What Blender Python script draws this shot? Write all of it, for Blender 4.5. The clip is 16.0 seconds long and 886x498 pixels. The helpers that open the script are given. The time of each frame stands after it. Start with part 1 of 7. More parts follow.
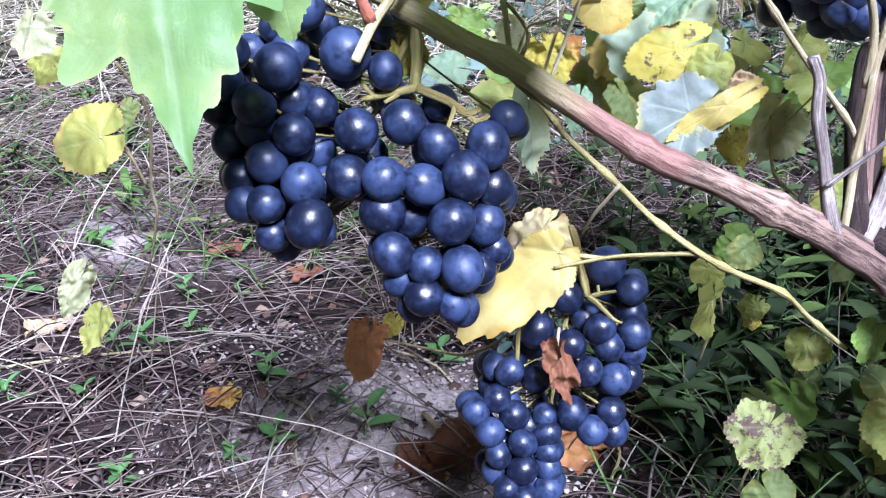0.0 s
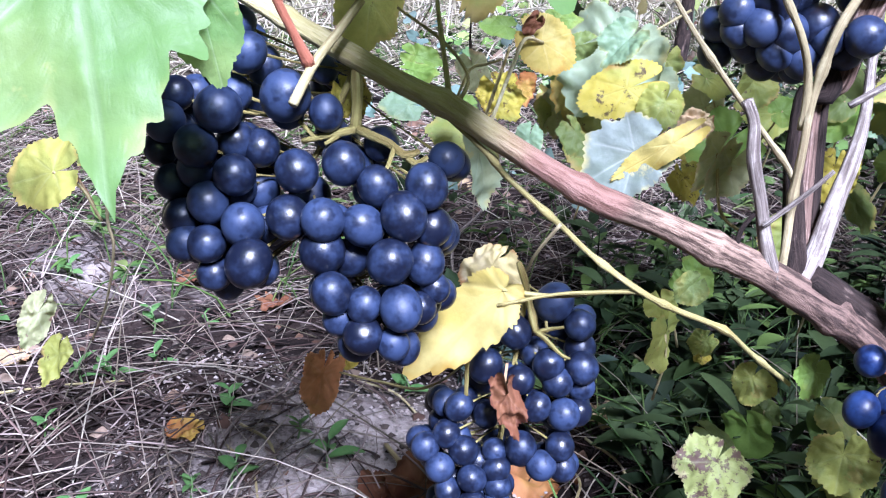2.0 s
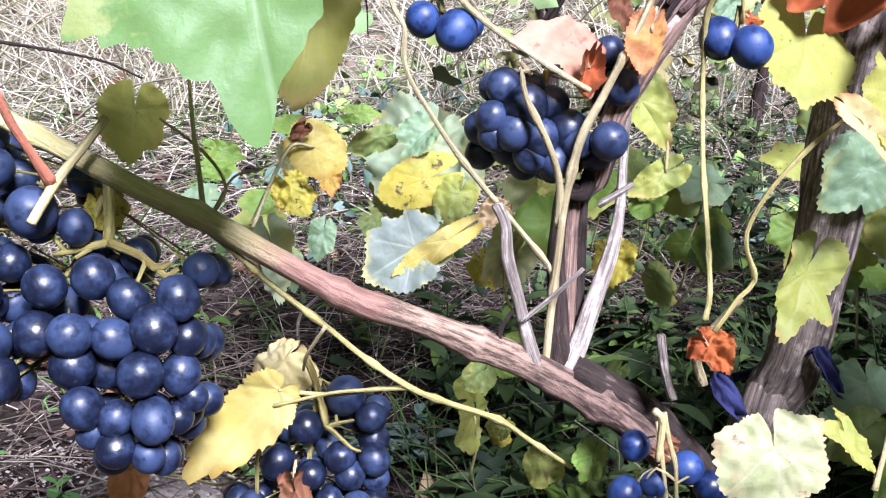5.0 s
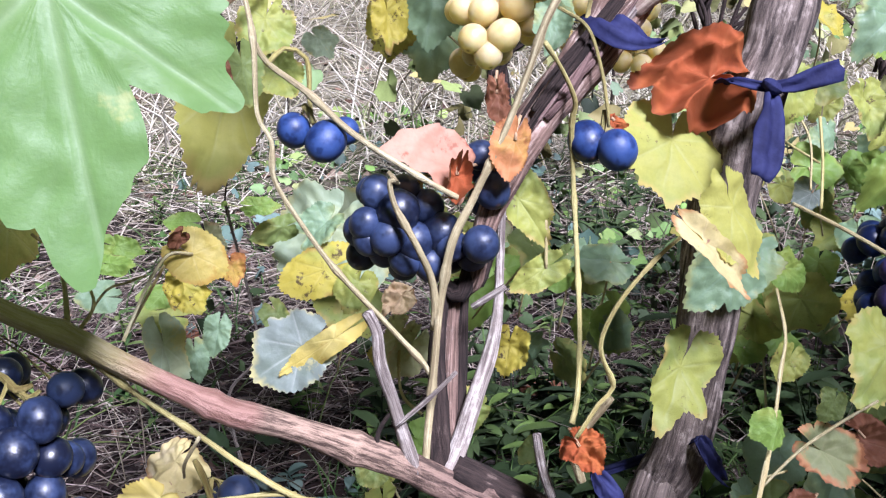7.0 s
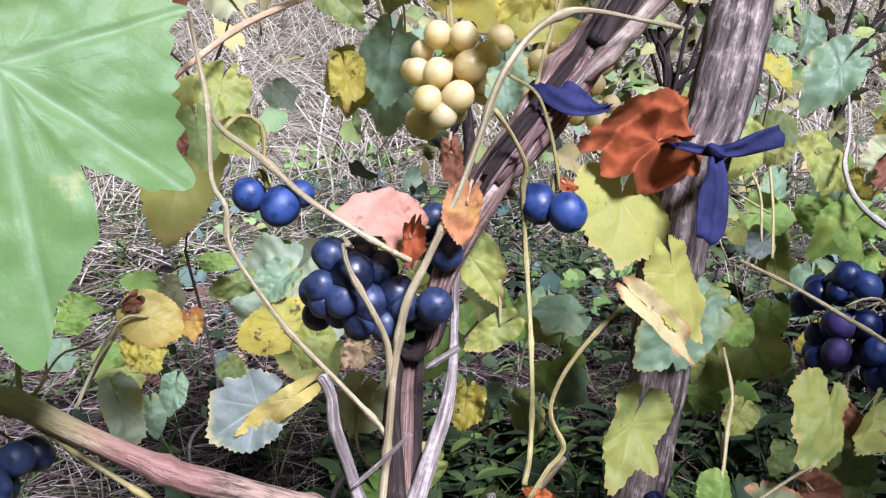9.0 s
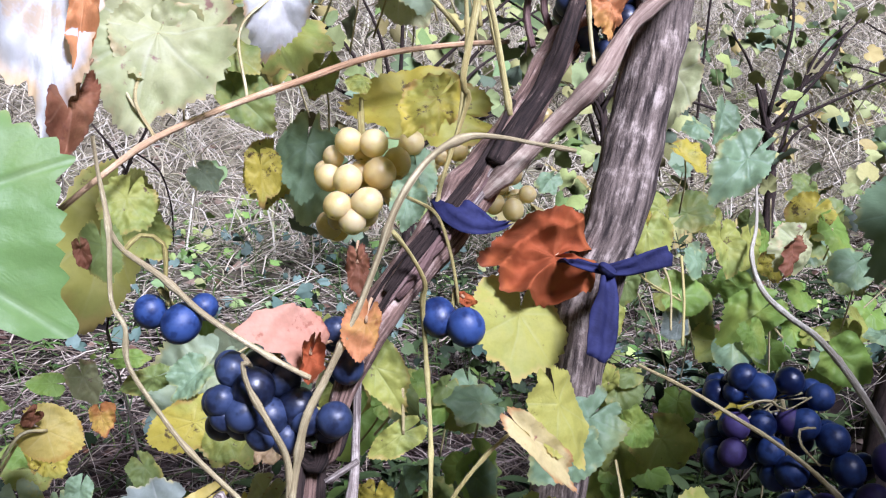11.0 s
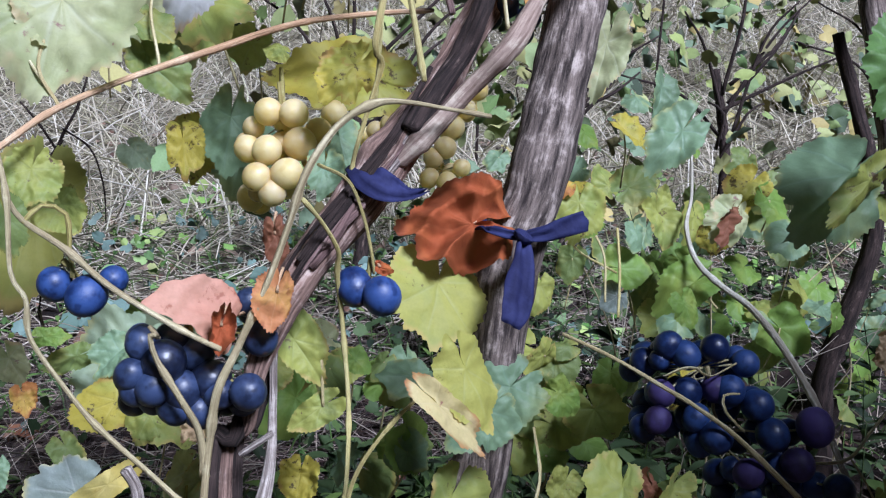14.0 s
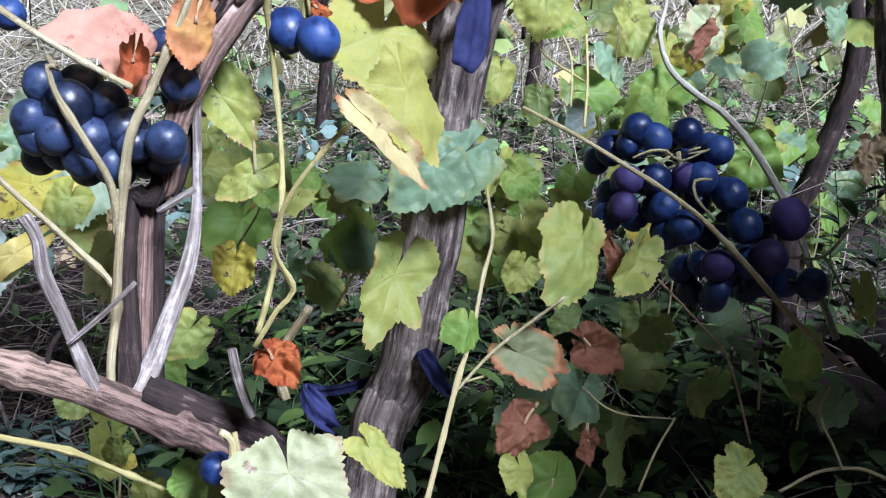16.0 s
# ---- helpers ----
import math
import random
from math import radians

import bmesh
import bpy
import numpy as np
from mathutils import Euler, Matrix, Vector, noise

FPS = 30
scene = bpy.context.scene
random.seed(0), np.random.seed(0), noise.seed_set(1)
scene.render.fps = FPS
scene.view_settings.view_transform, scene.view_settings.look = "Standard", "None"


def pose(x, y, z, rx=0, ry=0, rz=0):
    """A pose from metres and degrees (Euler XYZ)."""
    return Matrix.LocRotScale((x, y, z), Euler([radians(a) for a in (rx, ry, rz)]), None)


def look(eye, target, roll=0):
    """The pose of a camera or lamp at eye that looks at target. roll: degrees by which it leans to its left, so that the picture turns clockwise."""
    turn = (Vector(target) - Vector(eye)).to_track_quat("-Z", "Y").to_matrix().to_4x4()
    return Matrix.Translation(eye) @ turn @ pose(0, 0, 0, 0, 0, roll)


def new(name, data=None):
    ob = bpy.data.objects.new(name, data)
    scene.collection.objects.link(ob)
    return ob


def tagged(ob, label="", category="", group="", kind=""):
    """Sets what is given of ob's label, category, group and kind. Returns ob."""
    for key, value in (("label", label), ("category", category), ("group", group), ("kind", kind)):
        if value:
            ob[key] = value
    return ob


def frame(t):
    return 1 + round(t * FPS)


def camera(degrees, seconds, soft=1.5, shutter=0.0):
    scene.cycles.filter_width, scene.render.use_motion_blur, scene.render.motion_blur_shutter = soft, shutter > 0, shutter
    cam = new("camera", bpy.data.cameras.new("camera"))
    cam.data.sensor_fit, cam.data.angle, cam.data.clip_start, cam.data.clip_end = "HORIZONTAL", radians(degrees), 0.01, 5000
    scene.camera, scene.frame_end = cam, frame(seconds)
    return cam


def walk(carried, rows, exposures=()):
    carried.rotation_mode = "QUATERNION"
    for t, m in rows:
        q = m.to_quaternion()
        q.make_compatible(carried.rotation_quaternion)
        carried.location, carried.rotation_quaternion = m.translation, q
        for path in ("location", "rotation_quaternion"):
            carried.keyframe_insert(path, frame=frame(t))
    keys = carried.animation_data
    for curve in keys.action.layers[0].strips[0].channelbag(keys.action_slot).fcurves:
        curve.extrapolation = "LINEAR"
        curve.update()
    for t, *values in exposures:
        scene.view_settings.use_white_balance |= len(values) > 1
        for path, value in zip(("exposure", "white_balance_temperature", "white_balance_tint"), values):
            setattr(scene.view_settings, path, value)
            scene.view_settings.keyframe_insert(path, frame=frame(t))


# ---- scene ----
cam = camera(50.4, 16.0, 1.2)
METRES, EYE, TILT, LEAN, TURN = 0.5, 0.54, -23.0, 0.0, 0.0
ROWS = [
    (0.0, 0.0, 0.0, 0.0, -0.0, 0.0, 0.0),
    (0.5, 0.0092, -0.0031, 0.0045, -0.2, 0.54, -0.23),
    (1.0, 0.0149, -0.009, 0.0101, 0.53, 1.21, -0.21),
    (1.5, 0.0205, -0.0103, 0.0125, 0.32, 1.4, -0.25),
    (2.0, 0.0444, -0.0112, 0.0152, -0.92, 1.46, -0.12),
    (2.5, 0.0681, -0.0139, 0.0224, -2.07, 1.71, 0.53),
    (3.0, 0.0971, -0.017, 0.0305, -3.04, 2.19, 0.82),
    (3.5, 0.1395, -0.0309, 0.0398, -4.19, 2.83, 1.64),
    (4.0, 0.1626, -0.0392, 0.0457, -5.11, 3.55, 1.85),
    (6.5, 0.2696, -0.0731, 0.1073, -7.92, 6.45, 2.31),
    (7.0, 0.3065, -0.0859, 0.1284, -7.94, 7.12, 3.18),
    (7.5, 0.3208, -0.0931, 0.1459, -9.0, 7.77, 3.84),
    (8.0, 0.3197, -0.0996, 0.1512, -9.57, 8.12, 3.8),
    (10.5, 0.3505, -0.1418, 0.2077, -10.52, 10.7, 3.81),
    (11.0, 0.3769, -0.1647, 0.238, -12.85, 11.22, 3.95),
    (11.5, 0.3938, -0.1915, 0.2598, -14.24, 12.3, 4.11),
    (12.0, 0.4082, -0.2284, 0.2852, -14.92, 13.82, 4.8),
    (12.5, 0.4222, -0.2605, 0.3056, -15.26, 15.19, 5.23),
    (13.0, 0.4245, -0.2736, 0.3096, -14.98, 15.62, 5.61),
    (13.5, 0.4268, -0.2256, 0.2709, -14.09, 12.99, 5.18),
    (14.0, 0.4403, -0.1619, 0.2154, -14.69, 10.18, 5.04),
    (14.5, 0.4754, -0.116, 0.1647, -14.36, 7.07, 5.48),
    (15.0, 0.4875, -0.0809, 0.1236, -15.07, 5.11, 5.16),
    (15.5, 0.494, -0.0662, 0.1011, -15.77, 4.44, 4.98),
    (16.0, 0.4889, -0.0333, 0.0692, -16.65, 3.69, 4.68),
]
walk(cam, [(t, pose(0, 0, EYE, TILT, LEAN, TURN) @ pose(METRES * x, METRES * y, METRES * z, 90 + pitch, roll, yaw)) for t, x, y, z, yaw, pitch, roll in ROWS],
     exposures=[(0.0, 1.7, 4920, 25), (2.5, 1.74, 4980, 24), (4.0, 1.76, 5380, 22), (6.5, 1.48, 5300, 25), (10.5, 1.14, 5250, 27), (13.0, 1.02, 5100, 21), (14.0, 0.78, 5000, 19), (16.0, 1.25, 4980, 17)])

# ---- daylight: bright haze, the sun behind the walker's shoulder ----
SUN_ELEVATION, SUN_AZIMUTH = 46.0, 163.0
world = bpy.data.worlds.new("sky")
scene.world = world
world.use_nodes = True
wn, wl = world.node_tree.nodes, world.node_tree.links
sky = wn.new("ShaderNodeTexSky")
sky.sky_type = "NISHITA"
sky.sun_disc = False
sky.sun_elevation = radians(SUN_ELEVATION)
sky.sun_rotation = radians(SUN_AZIMUTH)
sky.dust_density = 3.0
sky.air_density = 1.2
wl.new(sky.outputs[0], wn["Background"].inputs[0])
wn["Background"].inputs[1].default_value = 0.002
sun = new("sun", bpy.data.lights.new("sun", "SUN"))
sun.data.energy = 5.0
sun.data.angle = radians(15)
sun.data.color = (1.0, 0.96, 0.9)
saz, sel = radians(SUN_AZIMUTH), radians(SUN_ELEVATION)
sun.matrix_world = look((math.sin(saz) * math.cos(sel) * 9, math.cos(saz) * math.cos(sel) * 9, math.sin(sel) * 9), (0, 0, 0))


# ---- materials ----
class Nodes:
    """A small writer of node materials."""

    def __init__(self, name):
        self.mat = bpy.data.materials.new(name)
        self.mat.use_nodes = True
        self.tree = self.mat.node_tree
        self.bsdf = self.tree.nodes["Principled BSDF"]
        self.out = self.tree.nodes["Material Output"]

    def add(self, kind, **inputs):
        node = self.tree.nodes.new("ShaderNode" + kind)
        for key, value in inputs.items():
            self.put(node, key.replace("_", " "), value)
        return node

    def put(self, node, key, value):
        socket = node.inputs[int(key[1:])] if key[0] == "i" and key[1:].isdigit() else node.inputs[key]
        if isinstance(value, bpy.types.NodeSocket):
            self.tree.links.new(value, socket)
        else:
            socket.default_value = value

    def coords(self, which="Object"):
        return self.add("TexCoord").outputs[which]

    def shifted(self, which="Object", amount=7.0):
        """Coordinates moved by each object's own random number."""
        rnd = self.add("ObjectInfo").outputs["Random"]
        mul = self.math("MULTIPLY", rnd, amount)
        vec = self.add("VectorMath", i0=self.coords(which), i1=mul)
        vec.operation = "ADD"
        return vec.outputs[0]

    def math(self, op, a, b=0.0, clamp=False):
        node = self.add("Math", i0=a, i1=b)
        node.operation, node.use_clamp = op, clamp
        return node.outputs[0]

    def noise(self, vector, scale, detail=4.0, rough=0.55):
        return self.add("TexNoise", Vector=vector, Scale=scale, Detail=detail, Roughness=rough).outputs["Fac"]

    def step(self, value, low, high):
        node = self.add("MapRange", Value=value, From_Min=low, From_Max=high)
        node.interpolation_type = "SMOOTHSTEP"
        return node.outputs[0]

    def mix(self, fac, a, b, mode="MIX"):
        node = self.add("Mix")
        node.data_type, node.blend_type = "RGBA", mode
        self.put(node, "i0", fac)
        for i, c in ((6, a), (7, b)):
            self.put(node, "i%d" % i, (*c, 1.0) if isinstance(c, tuple) and len(c) == 3 else c)
        return node.outputs[2]

    def attr(self, name):
        node = self.add("Attribute")
        node.attribute_name = name
        return node.outputs["Fac"]

    def bump(self, height, strength=0.4, distance=0.001):
        return self.add("Bump", Height=height, Strength=strength, Distance=distance).outputs[0]

    def surface(self, **inputs):
        for key, value in inputs.items():
            key = key.replace("_", " ")
            self.put(self.bsdf, key, (*value, 1.0) if isinstance(value, tuple) and len(value) == 3 else value)
        return self.mat

    def translucent(self, color, share, normal=None):
        """Lets light through the sheet."""
        tr = self.add("BsdfTranslucent", Color=color)
        if normal is not None:
            self.put(tr, "Normal", normal)
        mixed = self.add("MixShader", i0=share, i1=self.bsdf.outputs[0], i2=tr.outputs[0])
        self.tree.links.new(mixed.outputs[0], self.out.inputs[0])


def leaf_material(name, main, second, rim, spot, spots=0.2, patch=0.5, vein=(0.35, 0.4, 0.15), share=0.35, gloss=0.42, rim_from=0.84, veined=0.30):
    n = Nodes(name)
    at = n.shifted("UV", 9.0)
    big = n.step(n.noise(at, 1.6, 3), 0.62 - 0.3 * patch, 0.80 - 0.3 * patch)
    fine = n.noise(at, 26, 5, 0.65)
    mott = n.noise(at, 7.0, 5, 0.7)
    col = n.mix(big, main, second)
    col = n.mix(n.math("MULTIPLY", n.step(mott, 0.42, 0.64), 0.2), col, n.mix(1.0, col, (0.55, 0.60, 0.45), "MULTIPLY"))
    col = n.mix(n.step(n.noise(at, 2.6, 6, 0.72), 0.60, 0.66), col, n.mix(0.65, col, rim))
    col = n.mix(n.math("MULTIPLY", n.step(fine, 0.35, 0.75), 0.2), col, n.mix(0.5, col, (0.02, 0.03, 0.01), "MULTIPLY"))
    edge = n.math("ADD", n.attr("rim"), n.math("MULTIPLY", n.math("SUBTRACT", n.noise(at, 3.2, 4), 0.55), 1.3))
    col = n.mix(n.step(edge, rim_from, rim_from + 0.25), col, rim)
    col = n.mix(n.math("MULTIPLY", n.step(edge, rim_from + 0.22, rim_from + 0.36), 0.8), col, spot)
    sp = n.step(n.math("ADD", n.noise(at, 6.5, 5, 0.7), n.math("MULTIPLY", n.noise(at, 30, 2), 0.25)), 0.90 - 0.45 * spots, 0.98 - 0.45 * spots)
    col = n.mix(sp, col, spot)
    ve = n.attr("vein")
    col = n.mix(n.math("MULTIPLY", ve, veined), col, vein)
    bump = n.bump(n.math("ADD", n.math("MULTIPLY", ve, -0.4), n.math("MULTIPLY", n.math("ADD", fine, n.math("MULTIPLY", mott, 0.8)), 0.9)), 0.45, 0.001)
    n.surface(Base_Color=col, Roughness=n.math("ADD", n.math("MULTIPLY", fine, 0.25), gloss - 0.02), Normal=bump, Specular_IOR_Level=0.28)
    n.translucent(n.mix(0.2, col, (0.75, 0.75, 0.4)), min(0.6, share * 1.25), bump)
    return n.mat


def berry_material(name, skin, bloom, dark, bloom_from=0.35, rough=0.36):
    """Skin under a waxy bloom, rubbed off in sharp-edged patches where the berry shines."""
    n = Nodes(name)
    at = n.shifted("Object", 40.0)
    big = n.noise(at, 1.1, 3)
    fine = n.noise(at, 5.0, 5, 0.6)
    chance = n.add("ObjectInfo").outputs["Random"]
    own = n.math("MULTIPLY", n.math("SUBTRACT", chance, 0.5), 0.30)
    wax = n.step(n.math("ADD", own, n.math("ADD", n.math("MULTIPLY", big, 0.8), n.math("MULTIPLY", fine, 0.2))), bloom_from - 0.12, bloom_from + 0.30)
    rub = n.step(n.math("ADD", n.math("MULTIPLY", own, 0.3), n.noise(at, 1.5, 2, 0.5)), 0.60, 0.70)
    wax = n.math("MULTIPLY", wax, n.math("SUBTRACT", 1.0, n.math("MULTIPLY", rub, 0.55)))
    col = n.mix(wax, skin, bloom)
    col = n.mix(n.math("MULTIPLY", n.step(n.noise(at, 9, 4), 0.60, 0.76), 0.15), col, dark)
    col = n.mix(n.attr("scar"), col, (0.10, 0.06, 0.04))
    n.surface(Base_Color=col, Roughness=n.math("ADD", n.math("MULTIPLY", wax, 0.24), n.math("ADD", rough - 0.02, n.math("MULTIPLY", fine, 0.08))),
              Specular_IOR_Level=0.45, Normal=n.bump(fine, 0.05, 0.02))
    return n.mat


def bark_material(name, base, light, dark, streak=60.0, rough=0.8, strip=0.55, along=0.32):
    """Fibrous bark: u runs round the stem, v along it in metres."""
    n = Nodes(name)
    mp = n.add("Mapping", Vector=n.shifted("UV", 3.0))
    mp.inputs["Scale"].default_value = (streak / 6.0, streak * along, 1)
    f1 = n.noise(mp.outputs[0], 1.0, 9, 0.7)
    f2 = n.noise(n.shifted("Object", 5.0), 70, 6, 0.65)
    col = n.mix(n.step(f1, 0.35, 0.62), dark, base)
    col = n.mix(n.step(n.math("ADD", n.math("MULTIPLY", f1, 0.5), n.math("MULTIPLY", f2, 0.5)), strip - 0.05, strip + 0.10), col, light)
    fine = n.noise(n.shifted("Object", 5.0), 600, 3)
    col = n.mix(n.math("MULTIPLY", fine, 0.35), col, n.mix(1.0, col, (0.45, 0.42, 0.4), "MULTIPLY"))
    return n.surface(Base_Color=col, Roughness=rough, Normal=n.bump(n.math("ADD", f1, n.math("MULTIPLY", fine, 0.25)), 1.0, 0.0024), Specular_IOR_Level=0.25)


M = {}
# leaves
M["green"] = leaf_material("green_leaf", (0.17, 0.31, 0.09), (0.26, 0.38, 0.12), (0.42, 0.45, 0.15), (0.12, 0.08, 0.03), 0.06, 0.5, (0.46, 0.58, 0.36), 0.4, 0.36, 0.98, 0.26)
M["fresh"] = leaf_material("fresh_green_leaf", (0.20, 0.32, 0.06), (0.29, 0.37, 0.07), (0.26, 0.36, 0.08), (0.13, 0.10, 0.03), 0.08, 0.4, (0.32, 0.46, 0.16), 0.4, 0.4)
M["dull"] = leaf_material("dull_green_leaf", (0.16, 0.21, 0.06), (0.26, 0.27, 0.07), (0.30, 0.27, 0.07), (0.08, 0.05, 0.03), 0.18, 0.45, (0.19, 0.25, 0.13), 0.3, 0.42)
M["blue"] = leaf_material("grey_green_leaf", (0.19, 0.28, 0.16), (0.27, 0.34, 0.16), (0.30, 0.33, 0.14), (0.13, 0.10, 0.05), 0.08, 0.35, (0.24, 0.35, 0.27), 0.3, 0.36)
M["yellow"] = leaf_material("yellow_leaf", (0.56, 0.44, 0.10), (0.62, 0.52, 0.18), (0.48, 0.31, 0.06), (0.16, 0.07, 0.02), 0.22, 0.5, (0.66, 0.57, 0.24), 0.4, 0.45)
M["spotted"] = leaf_material("spotted_yellow_leaf", (0.46, 0.38, 0.05), (0.35, 0.34, 0.06), (0.34, 0.22, 0.05), (0.08, 0.05, 0.02), 0.45, 0.5, (0.42, 0.38, 0.12), 0.35, 0.45)
M["lime"] = leaf_material("yellow_green_leaf", (0.38, 0.40, 0.09), (0.29, 0.35, 0.09), (0.46, 0.37, 0.11), (0.11, 0.065, 0.035), 0.34, 0.55, (0.40, 0.44, 0.2), 0.4, 0.4)
M["pale"] = leaf_material("bleached_leaf", (0.47, 0.48, 0.26), (0.38, 0.42, 0.20), (0.50, 0.40, 0.22), (0.26, 0.15, 0.12), 0.34, 0.5, (0.58, 0.60, 0.46), 0.35, 0.4)
M["silver"] = leaf_material("silvery_leaf_underside", (0.24, 0.28, 0.25), (0.18, 0.22, 0.18), (0.5, 0.45, 0.2), (0.35, 0.28, 0.15), 0.12, 0.4, (0.62, 0.64, 0.58), 0.3, 0.45)
M["white"] = leaf_material("bleached_white_leaf", (0.58, 0.58, 0.57), (0.52, 0.53, 0.53), (0.50, 0.36, 0.20), (0.45, 0.36, 0.25), 0.03, 0.4, (0.62, 0.6, 0.58), 0.25, 0.6)
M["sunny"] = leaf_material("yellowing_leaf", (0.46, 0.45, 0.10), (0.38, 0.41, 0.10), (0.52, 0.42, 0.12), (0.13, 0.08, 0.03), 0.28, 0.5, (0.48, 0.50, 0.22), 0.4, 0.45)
M["cream"] = leaf_material("cream_dry_leaf", (0.62, 0.52, 0.24), (0.66, 0.57, 0.40), (0.42, 0.22, 0.08), (0.30, 0.14, 0.10), 0.30, 0.5, (0.62, 0.52, 0.30), 0.35, 0.55)
M["blotched"] = leaf_material("blotched_green_leaf", (0.36, 0.40, 0.13), (0.30, 0.36, 0.13), (0.46, 0.40, 0.22), (0.12, 0.075, 0.06), 0.62, 0.5, (0.42, 0.45, 0.22), 0.4, 0.45)
M["red"] = leaf_material("rust_red_leaf", (0.30, 0.07, 0.02), (0.42, 0.125, 0.033), (0.20, 0.05, 0.018), (0.12, 0.035, 0.015), 0.10, 0.5, (0.46, 0.18, 0.08), 0.25, 0.72, 0.84, 0.08)
M["pink"] = leaf_material("dry_pinkish_leaf", (0.55, 0.30, 0.21), (0.48, 0.24, 0.16), (0.22, 0.06, 0.03), (0.28, 0.11, 0.06), 0.16, 0.5, (0.42, 0.2, 0.14), 0.25, 0.6, 0.9)
M["mint"] = leaf_material("pale_grey_green_leaf", (0.33, 0.41, 0.27), (0.42, 0.47, 0.28), (0.48, 0.44, 0.18), (0.22, 0.15, 0.07), 0.10, 0.5, (0.48, 0.55, 0.42), 0.4, 0.4)
M["scorched"] = leaf_material("grey_green_leaf_with_scorched_edge", (0.23, 0.25, 0.12), (0.29, 0.28, 0.11), (0.42, 0.20, 0.09), (0.20, 0.07, 0.03), 0.22, 0.5, (0.34, 0.33, 0.18), 0.35, 0.5, 0.62)
M["orange"] = leaf_material("orange_leaf", (0.58, 0.25, 0.10), (0.55, 0.30, 0.08), (0.30, 0.10, 0.04), (0.22, 0.07, 0.03), 0.25, 0.5, (0.6, 0.35, 0.18), 0.35, 0.5)
M["brown"] = leaf_material("withered_brown_leaf", (0.155, 0.058, 0.028), (0.20, 0.088, 0.042), (0.105, 0.0375, 0.0225), (0.06, 0.0225, 0.015), 0.25, 0.5, (0.27, 0.15, 0.09), 0.15, 0.6)
M["tan"] = leaf_material("tan_dry_leaf", (0.48, 0.34, 0.20), (0.55, 0.42, 0.24), (0.30, 0.15, 0.08), (0.24, 0.12, 0.06), 0.2, 0.5, (0.5, 0.38, 0.25), 0.25, 0.6)
M["flame"] = leaf_material("yellow_and_rust_leaf", (0.60, 0.40, 0.08), (0.48, 0.20, 0.06), (0.36, 0.12, 0.04), (0.25, 0.09, 0.04), 0.4, 0.6, (0.6, 0.42, 0.18), 0.35, 0.5)
# berries
M["berry"] = berry_material("blue_black_berry_skin", (0.006, 0.008, 0.019), (0.027, 0.042, 0.098), (0.003, 0.0035, 0.009), 0.42, 0.28)
M["berry_blue"] = berry_material("deep_blue_berry_skin", (0.005, 0.010, 0.042), (0.024, 0.052, 0.17), (0.003, 0.004, 0.02), 0.42, 0.30)
M["berry_purple"] = berry_material("purple_berry_skin", (0.018, 0.010, 0.045), (0.055, 0.038, 0.15), (0.012, 0.006, 0.03), 0.36, 0.5)
M["berry_white"] = berry_material("pale_golden_berry_skin", (0.52, 0.34, 0.11), (0.58, 0.42, 0.18), (0.42, 0.22, 0.07), 0.38, 0.34)
wb = M["berry_white"].node_tree.nodes["Principled BSDF"]
wb.inputs["Subsurface Weight"].default_value = 0.5
wb.inputs["Subsurface Radius"].default_value = (0.5, 0.35, 0.12)
wb.inputs["Subsurface Scale"].default_value = 0.35
# wood
M["post"] = bark_material("weathered_post_wood", (0.19, 0.15, 0.125), (0.46, 0.39, 0.335), (0.022, 0.016, 0.014), 150, 0.85, 0.545, 0.17)
M["tarred"] = bark_material("tarred_post_wood", (0.022, 0.024, 0.034), (0.09, 0.10, 0.14), (0.008, 0.008, 0.012), 46, 0.7, 0.62)
M["bark"] = bark_material("brown_vine_bark", (0.30, 0.195, 0.15), (0.60, 0.49, 0.42), (0.06, 0.036, 0.028), 120, 0.85, 0.55, 0.16)
M["plum"] = bark_material("plum_brown_cane_bark", (0.20, 0.125, 0.11), (0.36, 0.27, 0.24), (0.08, 0.045, 0.04), 40, 0.6, 0.58)
M["bark_dark"] = bark_material("dark_vine_bark", (0.045, 0.030, 0.025), (0.21, 0.155, 0.125), (0.010, 0.007, 0.006), 95, 0.9, 0.60)
M["bark_grey"] = bark_material("grey_vine_bark", (0.34, 0.29, 0.25), (0.60, 0.54, 0.48), (0.11, 0.085, 0.075), 75, 0.85, 0.54)
M["tan_bark"] = bark_material("pale_tan_cane_bark", (0.36, 0.27, 0.21), (0.58, 0.49, 0.38), (0.13, 0.08, 0.06), 45, 0.65, 0.56)
M["straw_shoot"] = bark_material("straw_coloured_shoot", (0.42, 0.36, 0.20), (0.60, 0.54, 0.34), (0.22, 0.17, 0.09), 25, 0.5, 0.55)
M["yellow_shoot"] = bark_material("yellow_green_shoot", (0.47, 0.42, 0.17), (0.62, 0.57, 0.28), (0.30, 0.24, 0.08), 22, 0.45, 0.58)
M["tan_shoot"] = bark_material("tan_shoot", (0.52, 0.35, 0.20), (0.66, 0.50, 0.32), (0.36, 0.21, 0.11), 25, 0.5, 0.55)
M["red_petiole"] = bark_material("reddish_leaf_stalk", (0.50, 0.20, 0.13), (0.62, 0.34, 0.22), (0.34, 0.12, 0.07), 20, 0.45, 0.58)
M["pale_shoot"] = bark_material("pale_grey_shoot", (0.44, 0.42, 0.34), (0.62, 0.60, 0.50), (0.22, 0.19, 0.14), 30, 0.55, 0.55)
